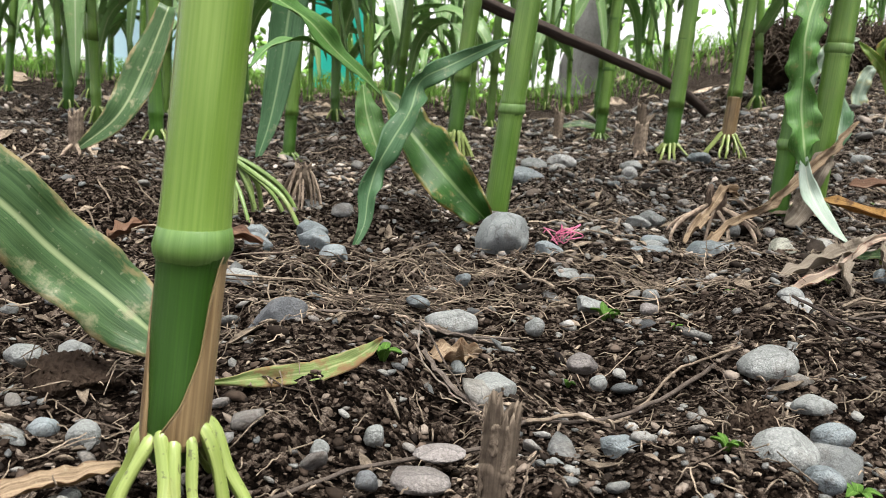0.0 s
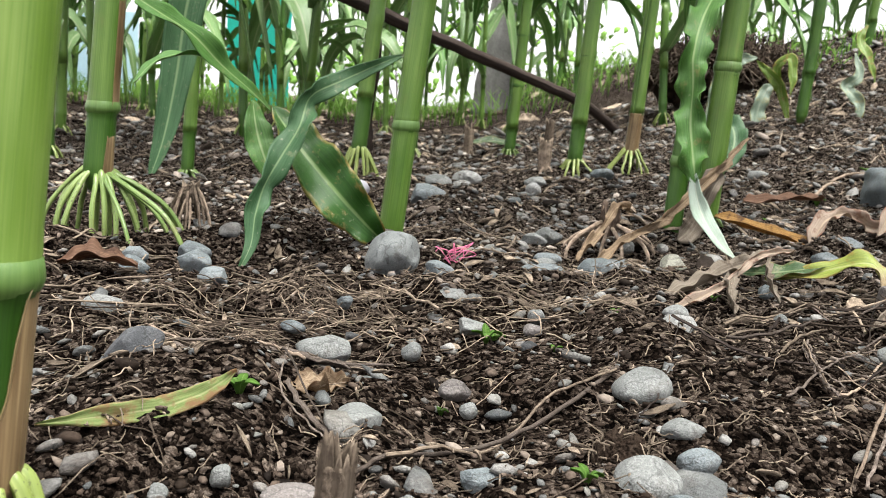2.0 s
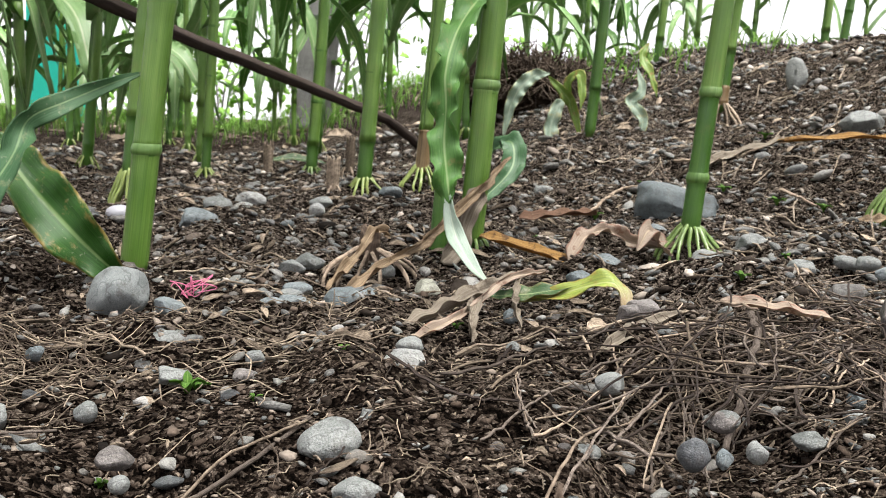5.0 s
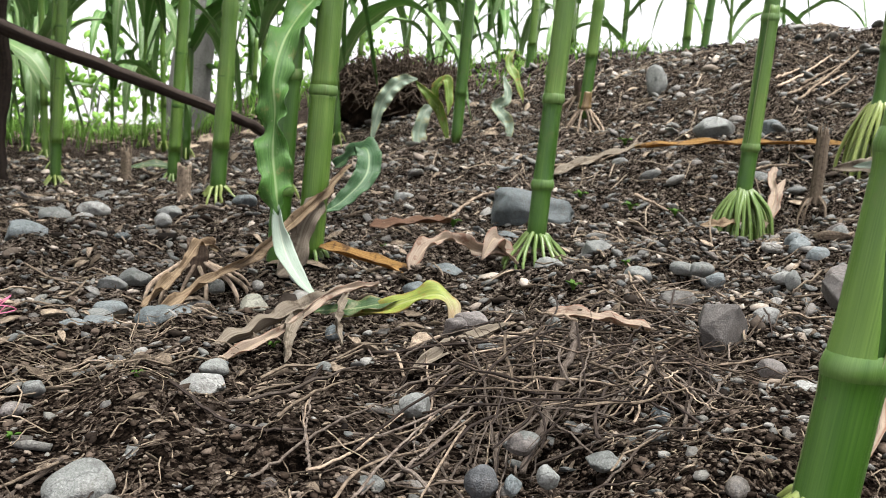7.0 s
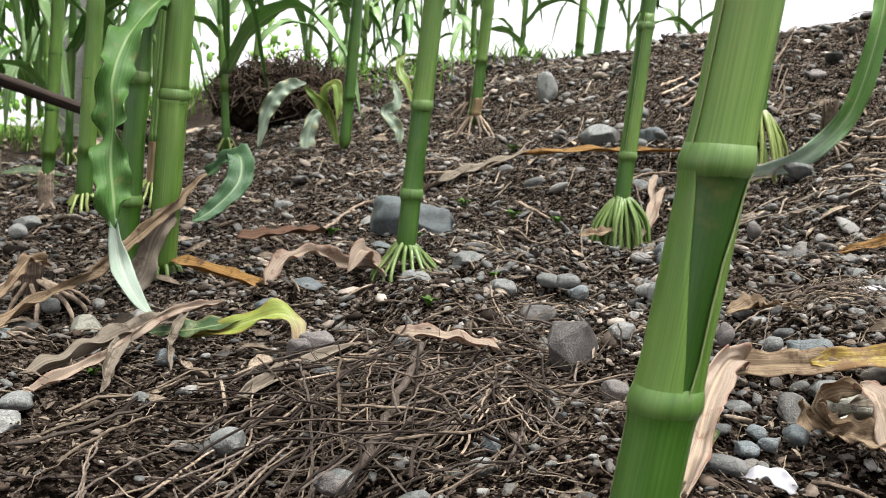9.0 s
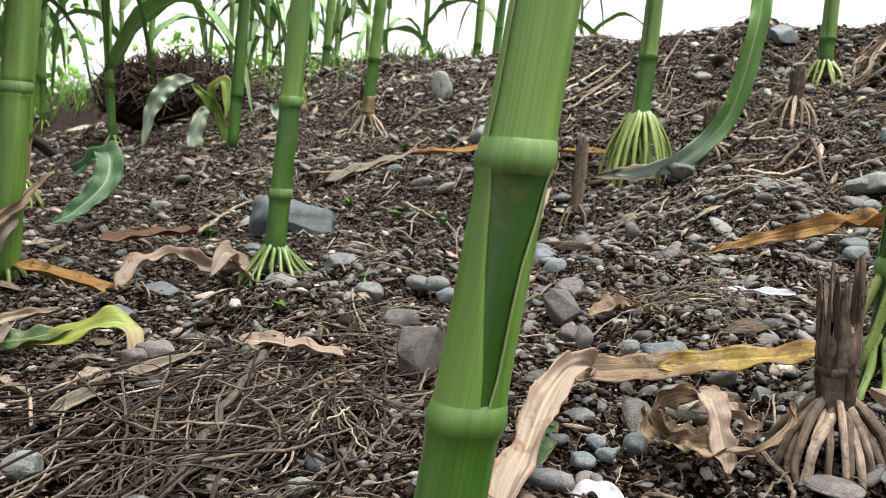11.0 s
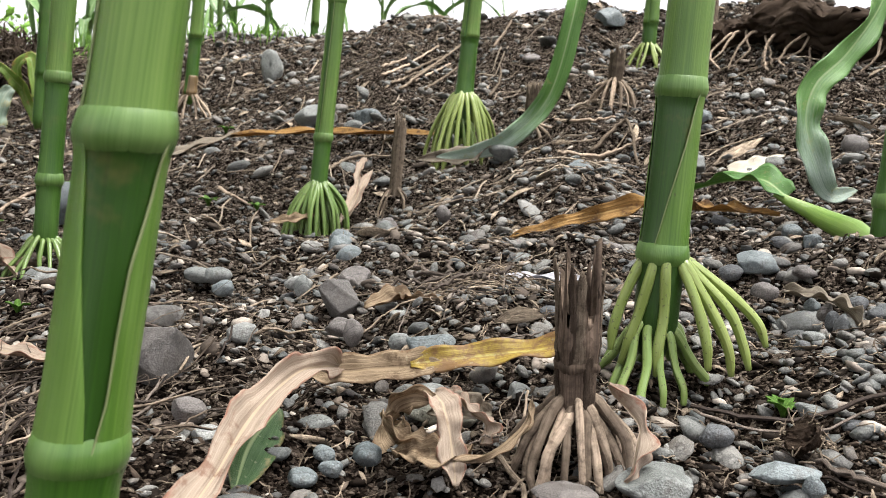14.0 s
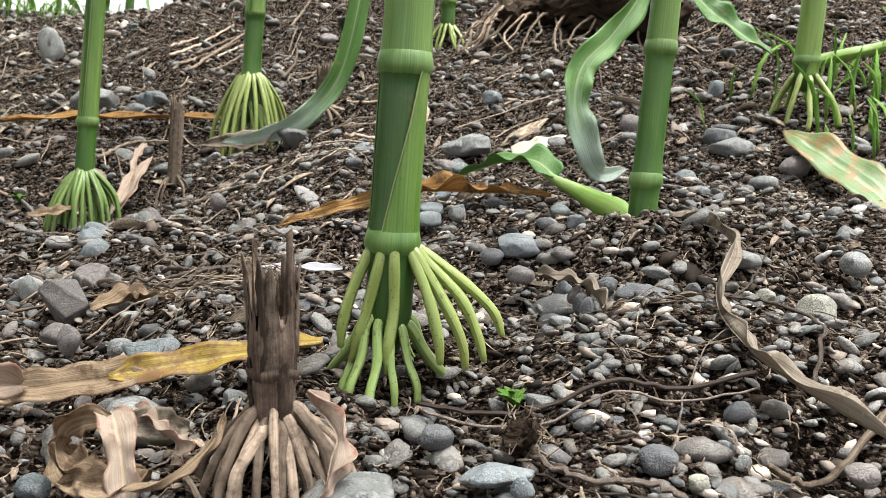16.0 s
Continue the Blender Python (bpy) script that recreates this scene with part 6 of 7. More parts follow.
def near_spots(n, pull=1.0, x0=-1.5, x1=2.6, y0=0.0, y1=4.0):
    """Random places, thicker along the strip of soil in front of the plants."""
    xs, ys = np.zeros(0), np.zeros(0)
    while len(xs) < n:
        x, y = rng.uniform(x0, x1, 4 * n), rng.uniform(y0, y1, 4 * n)
        q = np.clip((x * 0.52 + y * 0.09) / 0.2785, 0, 1)
        d = np.hypot(x - 0.52 * q, y - 0.09 * q)
        ok = (d > 0.22) & (rng.uniform(size=4 * n) < np.minimum(1.0, 0.36 / d) ** (1.7 * pull)) & (y > 0.42 * x - 0.5)
        xs, ys = np.r_[xs, x[ok]], np.r_[ys, y[ok]]
    return xs[:n], ys[:n]


_kinds = ["G", "B", "D", "P", "G", "B", "B", "P", "D", "L", "G", "W"]
PEBBLES = {k: [to_mesh("pebble", pebble_shape(300 + 17 * i + ord(k), 3, 0.3, 0.3), STONE[k]) for i in range(3)] for k in "GBDPWL"}
_xs, _ys = near_spots(90, pull=1.0)
for _i in range(90):
    _k4 = _kinds[rng.randint(len(_kinds))]
    _s = 0.0037 * math.exp(rng.normal(0.15, 0.42)) * (1 + 0.55 * math.hypot(_xs[_i] - 0.3, _ys[_i]))
    _s = min(_s, 0.0062 * (0.4 + math.hypot(_xs[_i] - 0.3, _ys[_i])))
    _ob = new("stone", PEBBLES[_k4][rng.randint(3)])
    _a, _b, _c = _s * rng.uniform(0.9, 1.3), _s * rng.uniform(0.75, 1.05), _s * rng.uniform(0.45, 0.75)
    _ob.matrix_world = pose(_xs[_i], _ys[_i], float(top_of_soil(_xs[_i], _ys[_i])) + _c * 0.25, rng.uniform(-14, 14), rng.uniform(-14, 14), rng.uniform(0, 360)) @ Matrix.Diagonal((_a, _b, _c, 1))
    tagged(_ob, "small " + STONE_WORDS[_k4] + " lying on the soil", "stone", "stones in the field")


def strewn(n, level, size, spread_, flat, seed, variants=8, pull=1.0, sink=0.15, grow=0.5, rough=0.3, blocky=0.3, weight=None):
    """Many small bodies strewn over the soil, joined into one shape."""
    shapes = [pebble_shape(seed + 7 * i, level, rough, blocky) for i in range(variants)]
    x, y = near_spots(n, pull=pull)
    if weight:
        keep = rng.uniform(size=n) < weight(x, y)
        x, y = x[keep], y[keep]
    n = len(x)
    s = size * np.exp(rng.normal(0, spread_, n)) * (1 + grow * np.hypot(x - 0.3, y))
    z = top_of_soil(x, y)
    which, ang, tip = rng.randint(variants, size=n), rng.uniform(0, 6.283, n), rng.normal(0, 0.3, (n, 2))
    V, F, k = [], [], 0
    for j in range(variants):
        i = np.nonzero(which == j)[0]
        v, f, _ = shapes[j]
        p = v[None] * (np.array([1.15, 0.85, flat])[None] * s[i][:, None])[:, None]
        c, q = np.cos(ang[i])[:, None], np.sin(ang[i])[:, None]
        pz = p[..., 2] + p[..., 0] * tip[i, :1] + p[..., 1] * tip[i, 1:]
        V.append(np.stack([p[..., 0] * c - p[..., 1] * q + x[i][:, None], p[..., 0] * q + p[..., 1] * c + y[i][:, None], pz + (z[i] + s[i] * flat * (0.5 - sink))[:, None]], -1).reshape(-1, 3))
        F.append((np.array(f)[None] + (k + np.arange(len(i)) * len(v))[:, None, None]).reshape(-1, 3))
        k += len(i) * len(v)
    V = np.concatenate(V)
    return V, np.concatenate(F), V[:, :2]


def gravelly(x, y):
    return np.clip(0.35 + 0.5 * (x > 0.75) + 0.35 * np.sin(5 * x + 3 * y) * np.sin(4 * y - 2 * x), 0.12, 1.0)


def moist(x, y):
    return 1 / (1 + np.exp(-(1.10 - y - 0.6 * x - 1.2 * np.maximum(0, x - 0.78) + 0.12 * np.sin(9 * x + 5 * y)) / 0.07))


def pebbly(x, y):
    """The stony ground to the right."""
    return np.clip(0.10 + 0.9 / (1 + np.exp(-(x - 0.35 * y - 0.62) / 0.10)), 0, 1)


tagged(part("coarse_gravel", strewn(5200, 2, 0.0038, 0.42, 0.55, 141, 12, blocky=0.6, pull=0.8, weight=lambda x, y: pebbly(x, y) * (1 - 0.6 * moist(x, y) * (x < 0.8))), GRAVEL), "small rounded grey stones strewn over the soil", "gravel", kind="stuff")
tagged(part("gravel", strewn(7000, 2, 0.0027, 0.42, 0.6, 41, 12, blocky=0.6, weight=lambda x, y: np.maximum(gravelly(x, y), pebbly(x, y)) * (1 - 0.6 * moist(x, y) * (x < 0.8))), GRAVEL), "grey and brown river gravel strewn over the soil", "gravel", kind="stuff")
tagged(part("fine_gravel", strewn(15000, 1, 0.0016, 0.38, 0.6, 71, 12, blocky=0.8, weight=lambda x, y: np.maximum(gravelly(x, y) * (1 - 0.7 * moist(x, y)), pebbly(x, y))), GRAVEL), "fine grit between the stones", "gravel", kind="stuff")
tagged(part("stone_chips", strewn(14000, 1, 0.0026, 0.48, 0.42, 331, 14, rough=0.6, blocky=1.0, pull=0.5, weight=lambda x, y: 1 - 0.75 * moist(x, y)), GRAVEL, smooth=False), "flat broken chips of stone strewn over the soil", "gravel", kind="stuff")
tagged(part("soil_crumbs", strewn(62000, 1, 0.00098, 0.5, 0.5, 91, 14, rough=0.6, blocky=1.0, pull=1.0, weight=moist), CRUMB, smooth=False), "loose dark moist soil crumbs", "soil", kind="stuff")
tagged(part("dry_soil_crumbs", strewn(32000, 1, 0.0021, 0.45, 0.45, 191, 14, rough=0.6, blocky=1.0, pull=0.72, weight=lambda x, y: 1 - moist(x, y)), DRY_CRUMB, smooth=False), "loose dry brown soil crumbs", "soil", kind="stuff")


def straws(n, length, thick, seed, spots=None, lift=0.004, bend=0.5, sides=4, steep=0.12):
    r = np.random.RandomState(seed)
    out = []
    x, y = spots if spots else near_spots(n, pull=0.9)
    for i in range(len(x)):
        ln = length * math.exp(r.normal(0, 0.45)) * (1 + 0.25 * math.hypot(x[i] - 0.3, y[i]))
        a, turn, k = r.uniform(0, 6.283), r.normal(0, bend), 6
        p, pts = np.array([x[i], y[i]]), []
        tilt, h0 = r.normal(0, steep), abs(r.normal(0, lift))
        for j in range(k):
            pts.append((p[0], p[1], float(h0 + tilt * ln * (j / (k - 1) - 0.5) + r.normal(0, 0.0006))))
            p = p + ln / k * np.array([math.cos(a), math.sin(a)])
            a += turn * 0.5 + r.normal(0, bend * 0.5)
        pts = np.array(pts)
        pts[:, 2] = np.maximum(pts[:, 2], -0.001) + top_of_soil(pts[:, 0], pts[:, 1]) + thick * 0.4
        out.append(tube(pts, [thick * r.uniform(0.3, 0.65), thick * 0.5, thick * r.uniform(0.15, 0.5)], sides, tip=False))
    return merged(out)


def flakes(n, size, seed, pull=0.9, far=0.0, area=(-1.5, 2.6, 0.0, 4.0)):
    r = np.random.RandomState(seed)
    x, y = near_spots(n, pull, *area)
    out = []
    for i in [k for k in range(n) if math.hypot(x[k] - 0.4, y[k] - 0.05) > far]:
        ln, a = size * math.exp(r.normal(0, 0.5)) * (1 + 0.3 * math.hypot(x[i] - 0.3, y[i])), r.uniform(0, 6.283)
        way = np.array([math.cos(a), math.sin(a)])
        pts = [np.r_[(x[i], y[i]) + way * ln * q, 0] for q in (-0.5, 0, 0.5)]
        for k, p in enumerate(pts):
            p[2] = float(top_of_soil(p[0], p[1])) + 0.002 + (abs(r.normal(0, 0.002)) if k != 1 else 0.002)
        out.append(blade(pts, ln * r.uniform(0.2, 0.45), (r.normal(0, 0.4), r.normal(0, 0.4), 1), (r.uniform(-40, 40), r.uniform(-40, 40)), r.uniform(0.1, 0.7), (0.0, 1), "both", 0.0003, 5, 2, i))
    return merged(out)


tagged(part("straw_litter", straws(8000, 0.013, 0.0009, 3, bend=0.3, sides=3), STRAW), "thin dry straw and root bits lying over the soil", "plant litter", kind="stuff")
tagged(part("root_litter", straws(900, 0.034, 0.0010, 4, bend=0.3, sides=4), TWIG), "thin weathered roots lying over the soil", "plant litter", kind="stuff")
tagged(part("dry_stems", straws(600, 0.050, 0.0024, 44, near_spots(600, 0.45, -0.9, 2.3, 0.65, 3.0), 0.005, 0.12, 5, 0.06), STRAW), "dry broken stems and roots lying over the soil", "plant litter", kind="stuff")
tagged(part("slope_stems", straws(330, 0.060, 0.0028, 45, near_spots(330, 0.1, 0.9, 2.35, 0.9, 3.2), 0.006, 0.10, 5, 0.08), PALE_LITTER), "pale dead roots and stems strewn over the slope", "plant litter", kind="stuff")
tagged(part("dry_litter", flakes(3400, 0.012, 15, 0.35, 0.7), STRAW), "brown scraps of dead leaf strewn about", "plant litter", kind="stuff")
tagged(part("far_litter", flakes(1300, 0.022, 25, 0.0, 2.6, (-3.2, 1.7, 2.8, 8.0)), STRAW), "dead leaf scraps under the rows behind", "plant litter", kind="stuff")
tagged(part("leaf_litter", flakes(4200, 0.0044, 5, 1.0), STRAW), "scraps of dead leaf on the soil", "plant litter", kind="stuff")


def pile_spots(n, seed, cx=0.555, cy=0.655, sx=0.085, sy=0.075):
    r = np.random.RandomState(seed)
    a, b = r.normal(0, 1, n), r.normal(0, 1, n)
    return cx + sx * a + 0.35 * sy * b, cy + sy * b + 0.3 * sx * a


tagged(part("twig_pile", merged([straws(0, 0.075, 0.0017, 6, pile_spots(60, 6), 0.009, 0.16, 4, 0.10), straws(0, 0.032, 0.0009, 7, pile_spots(260, 8, sx=0.1, sy=0.085), 0.009, 0.5, 3, 0.25)]), TWIG), "heap of thin weathered roots and twigs", "twig pile", kind="stuff")
_r = np.random.RandomState(77)
_px, _py = pile_spots(110, 9)
for _i in range(110):
    _ln, _a2 = _r.uniform(0.07, 0.17), (_r.normal(-0.35, 0.45) if _i % 4 == 0 else _r.normal(0.75, 0.32) if _i % 2 else _r.normal(1.2, 0.3)) + (math.pi if _i % 2 else 0)
    _pts, _p = [], np.array([_px[_i], _py[_i]]) - 0.5 * _ln * np.array([math.cos(_a2), math.sin(_a2)])
    _h, _tl, _bend = abs(_r.normal(0.008, 0.006)), _r.normal(0, 0.07), _r.normal(0, 0.05)
    for _j in range(9):
        _pts.append((_p[0], _p[1], float(land(_p[0], _p[1])) + 0.004 + max(0.0, _h + _tl * _ln * (_j / 8 - 0.5)) + _r.normal(0, 0.0012)))
        _p = _p + _ln / 9 * np.array([math.cos(_a2), math.sin(_a2)])
        _a2 += _r.normal(0, 0.07) + _bend
    _t = _r.uniform(0.0004, 0.0012)
    _o = part("twig", moved(tube(_pts, [_t, _t * 1.1, _t * 0.6], 7), _pts[0]), (ONE_TWIG, BARK, DEAD_ROOT, BARK, ONE_TWIG, PALE_STUB, BARK)[_i % 7])
    _o.location = _pts[0]
    tagged(_o, "weathered brown twig lying in a heap", "twig", "twigs in the heap")


def rod(name, label, category, pts, r0, r1, mat, n=26, sides=10, rough=0.0, seed=0):
    rnd = np.random.RandomState(seed)
    line = curve_through(pts, n) + rnd.normal(0, rough, (n, 3))
    ob = part(name, moved(tube(line, [r0, 0.5 * (r0 + r1), r1], sides), pts[0]), mat)
    ob.location = pts[0]
    return tagged(ob, label, category)


def on_soil(points, lift=0.003):
    return [(x, y, float(top_of_soil(x, y)) + lift) for x, y in points]


rod("root", "long weathered root lying across the soil", "root", on_soil([(-0.072, 0.385), (-0.030, 0.419), (0.026, 0.445), (0.048, 0.456), (0.101, 0.498), (0.148, 0.535), (0.198, 0.578)], 0.005), 0.0011, 0.0015, ONE_TWIG, 30, 8, 0.0005, 1)
rod("root", "thin weathered root on the soil", "root", on_soil([(-0.125, 0.629), (-0.067, 0.609), (-0.020, 0.600), (0.042, 0.625)], 0.006), 0.002, 0.0024, ONE_TWIG, 24, 8, 0.0008, 2)
rod("root", "thin weathered root on the soil", "root", on_soil([(-0.014, 0.592), (-0.003, 0.531), (0.026, 0.478)]), 0.0014, 0.0018, ONE_TWIG, 20, 8, 0.0008, 3)
rod("root", "pale twig lying on dead leaves", "root", on_soil([(0.965, 0.225), (0.990, 0.205), (1.040, 0.190)], 0.008), 0.0016, 0.0022, PALE_STUB, 20, 8, 0.0006, 5)
rod("root", "weathered root on the gravel", "root", on_soil([(1.20, 0.345), (1.14, 0.30), (1.10, 0.245), (1.04, 0.23)], 0.004), 0.0010, 0.0014, ONE_TWIG, 24, 8, 0.001, 6)
rod("root", "bundle of dry fibre on the twig heap", "root", on_soil([(0.445, 0.535), (0.50, 0.60), (0.555, 0.672), (0.60, 0.75)], 0.014), 0.0022, 0.0034, ONE_TWIG, 30, 8, 0.0012, 7)
rod("root", "pale root arching over soil", "root", on_soil([(0.70, 0.44), (0.735, 0.40), (0.765, 0.395), (0.775, 0.43)], 0.006), 0.0014, 0.0016, PALE_STUB, 24, 8, 0.0006, 8)


def stick(k, *places):
    """One weathered stick or root on the soil; its thickness, tone and lift vary with k."""
    r0 = (0.0009, 0.0006, 0.0012, 0.0007, 0.0010)[k % 5]
    mat = (ONE_TWIG, PALE_STUB, ONE_TWIG, DEAD_ROOT, ONE_TWIG, BARK, ONE_TWIG)[k % 7]
    rod("stick", ("weathered brown stick lying on the soil", "thin pale dead root lying on the soil")[mat in (PALE_STUB, DEAD_ROOT)], "stick", on_soil(places, 0.004 + 0.002 * (k % 4)), r0, r0 * 0.7, mat, 26, 7, 0.0005, 500 + k)


stick(100, (0.317, 0.522), (0.325, 0.562), (0.332, 0.607))
stick(101, (0.531, 0.501), (0.58, 0.56), (0.643, 0.638))
stick(102, (0.632, 0.718), (0.605, 0.642), (0.587, 0.587))
stick(103, (0.346, 0.522), (0.385, 0.571), (0.435, 0.634), (0.498, 0.695))
stick(104, (0.413, 0.613), (0.407, 0.554), (0.405, 0.51))
stick(105, (0.467, 0.612), (0.438, 0.549), (0.42, 0.504))
stick(106, (0.436, 0.563), (0.473, 0.631), (0.51, 0.68))
stick(107, (0.471, 0.561), (0.518, 0.531), (0.542, 0.501))
stick(108, (0.502, 0.584), (0.526, 0.578), (0.572, 0.606), (0.611, 0.639))
stick(109, (0.618, 0.731), (0.598, 0.595), (0.582, 0.509))
stick(110, (0.535, 0.506), (0.582, 0.562), (0.636, 0.634))
stick(111, (0.494, 0.589), (0.512, 0.64), (0.548, 0.708))
stick(112, (0.584, 0.552), (0.638, 0.594), (0.702, 0.649))
stick(113, (0.606, 0.726), (0.598, 0.638), (0.596, 0.588))
stick(114, (0.676, 0.622), (0.695, 0.606), (0.717, 0.568))
stick(115, (0.539, 0.56), (0.568, 0.589), (0.599, 0.601))
stick(116, (0.922, 0.689), (0.855, 0.634), (0.792, 0.596))
stick(117, (0.26, 0.662), (0.288, 0.595), (0.332, 0.578))
stick(118, (0.427, 0.783), (0.416, 0.645), (0.394, 0.571))
stick(119, (0.285, 0.431), (0.351, 0.517), (0.436, 0.641))
stick(120, (0.532, 0.734), (0.436, 0.641), (0.331, 0.558))
stick(121, (0.478, 0.616), (0.42, 0.507), (0.395, 0.454))
stick(122, (-0.001, 0.589), (-0.031, 0.593), (-0.066, 0.597), (-0.109, 0.625))
stick(123, (-0.012, 0.589), (-0.008, 0.515), (0.011, 0.49), (0.026, 0.47))
stick(124, (-0.094, 0.404), (-0.111, 0.371))
stick(125, (0.029, 0.597), (0.002, 0.63), (-0.053, 0.617))
stick(0, (0.425, 0.715), (0.476, 0.749), (0.550, 0.818), (0.579, 0.835))
stick(1, (0.373, 0.621), (0.406, 0.651), (0.446, 0.697), (0.472, 0.708))
stick(2, (0.506, 0.598), (0.521, 0.585), (0.544, 0.594), (0.584, 0.614), (0.619, 0.643))
stick(3, (0.497, 0.601), (0.515, 0.657), (0.535, 0.698), (0.558, 0.732))
stick(4, (0.619, 0.732), (0.611, 0.662), (0.603, 0.595), (0.587, 0.546), (0.575, 0.517))
stick(5, (0.537, 0.506), (0.574, 0.555), (0.608, 0.598), (0.649, 0.653))
stick(6, (0.468, 0.627), (0.480, 0.589), (0.494, 0.563), (0.512, 0.529))
stick(7, (0.443, 0.559), (0.462, 0.610), (0.479, 0.666), (0.490, 0.726))
stick(8, (0.413, 0.585), (0.436, 0.613), (0.469, 0.646))
stick(9, (0.428, 0.569), (0.441, 0.594), (0.456, 0.624))
stick(10, (0.395, 0.585), (0.429, 0.639), (0.459, 0.737))
stick(11, (0.516, 0.658), (0.525, 0.640), (0.539, 0.639), (0.569, 0.654), (0.604, 0.670))
stick(12, (0.483, 0.701), (0.505, 0.709), (0.534, 0.713), (0.583, 0.730))
stick(13, (0.541, 0.721), (0.595, 0.674), (0.641, 0.625))
stick(14, (0.720, 0.827), (0.690, 0.730), (0.696, 0.688))
stick(15, (0.587, 0.617), (0.562, 0.588), (0.536, 0.566))
stick(16, (0.632, 0.634), (0.606, 0.565), (0.587, 0.509))
stick(17, (0.518, 0.772), (0.552, 0.768), (0.587, 0.763), (0.614, 0.717))
stick(18, (0.550, 0.688), (0.575, 0.687), (0.603, 0.683), (0.646, 0.696))
stick(19, (0.383, 0.663), (0.404, 0.662), (0.431, 0.669))
stick(20, (0.455, 0.554), (0.477, 0.612), (0.486, 0.650))
stick(21, (0.461, 0.549), (0.484, 0.580), (0.514, 0.601), (0.543, 0.610))
stick(22, (0.586, 0.736), (0.587, 0.680), (0.571, 0.622))
stick(23, (0.436, 0.645), (0.461, 0.652), (0.491, 0.647), (0.506, 0.627))
stick(24, (0.316, 0.519), (0.361, 0.574), (0.440, 0.674), (0.577, 0.826))
stick(25, (0.376, 0.493), (0.407, 0.548), (0.455, 0.615), (0.479, 0.642))
stick(26, (0.395, 0.487), (0.436, 0.547), (0.478, 0.630))
stick(27, (0.359, 0.514), (0.405, 0.578), (0.469, 0.648))
stick(28, (0.340, 0.503), (0.395, 0.581), (0.429, 0.612))
stick(29, (0.510, 0.592), (0.533, 0.588), (0.576, 0.612), (0.620, 0.635))
stick(30, (0.443, 0.477), (0.481, 0.494), (0.517, 0.511), (0.546, 0.512))
stick(31, (0.626, 0.682), (0.593, 0.591), (0.581, 0.537), (0.573, 0.490))
stick(32, (0.541, 0.514), (0.595, 0.577), (0.643, 0.638))
stick(33, (0.409, 0.657), (0.452, 0.731), (0.487, 0.771))
stick(34, (0.527, 0.665), (0.563, 0.663), (0.579, 0.625))
stick(35, (0.530, 0.731), (0.587, 0.741), (0.611, 0.709))
stick(36, (0.498, 0.694), (0.516, 0.627), (0.552, 0.597))
stick(37, (0.337, 0.536), (0.369, 0.534), (0.407, 0.548), (0.436, 0.547))
stick(38, (0.322, 0.550), (0.330, 0.593), (0.340, 0.621))
stick(39, (0.907, 0.399), (0.917, 0.368), (0.936, 0.337), (0.964, 0.311), (0.986, 0.283), (1.016, 0.252))
stick(40, (0.910, 0.342), (0.892, 0.304), (0.888, 0.276), (0.899, 0.257), (0.899, 0.236))
stick(41, (0.918, 0.253), (0.961, 0.272), (1.027, 0.290), (1.070, 0.291))
stick(42, (1.172, 0.330), (1.225, 0.338), (1.287, 0.347))
stick(43, (0.908, 0.292), (0.898, 0.275), (0.894, 0.262))
stick(44, (0.864, 0.551), (0.893, 0.552), (0.929, 0.546))
stick(45, (0.882, 0.699), (0.916, 0.697), (0.953, 0.693))
stick(46, (0.976, 0.693), (1.020, 0.716), (1.042, 0.711), (1.033, 0.678))
stick(47, (0.802, 0.560), (0.830, 0.558), (0.857, 0.542))
stick(48, (0.903, 0.626), (0.953, 0.664), (0.998, 0.661), (0.999, 0.628))
stick(49, (0.765, 0.408), (0.777, 0.390), (0.797, 0.380))
stick(50, (0.748, 0.403), (0.770, 0.406), (0.791, 0.405))
stick(51, (0.734, 0.436), (0.770, 0.440), (0.793, 0.443), (0.834, 0.467))
stick(52, (0.769, 0.431), (0.788, 0.428), (0.840, 0.471))
stick(53, (0.969, 0.627), (1.028, 0.685), (1.062, 0.711))
stick(54, (0.954, 0.607), (0.993, 0.637), (1.031, 0.662))
stick(55, (0.978, 0.253), (0.957, 0.237), (0.943, 0.225))
stick(56, (1.220, 0.376), (1.253, 0.371), (1.342, 0.362))
stick(57, (0.050, 0.455), (0.076, 0.474), (0.111, 0.504), (0.152, 0.548), (0.197, 0.574))
stick(58, (-0.018, 0.602), (-0.008, 0.557), (0.017, 0.496), (0.032, 0.460))
stick(59, (0.286, 0.440), (0.338, 0.508), (0.404, 0.582), (0.465, 0.636))
stick(60, (0.406, 0.631), (0.477, 0.712), (0.577, 0.810))
stick(61, (0.188, 0.499), (0.220, 0.551), (0.268, 0.670))
stick(62, (-0.091, 0.600), (-0.053, 0.601), (-0.015, 0.605), (0.016, 0.604), (0.056, 0.609))
stick(63, (0.339, 0.613), (0.325, 0.567), (0.316, 0.518))
stick(64, (0.378, 0.505), (0.425, 0.557), (0.481, 0.619))
stick(65, (0.289, 0.530), (0.357, 0.599), (0.420, 0.658))

def slope_stick(k, *places):
    """A stouter bleached stem or root lying on the slope."""
    rod("stick", "bleached dead corn stem lying on the slope", "stick", on_soil(places, 0.008 + 0.003 * (k % 3)), 0.0036, 0.0022, (PALE_STUB, DEAD_ROOT)[k % 2], 22, 8, 0.001, 500 + k)


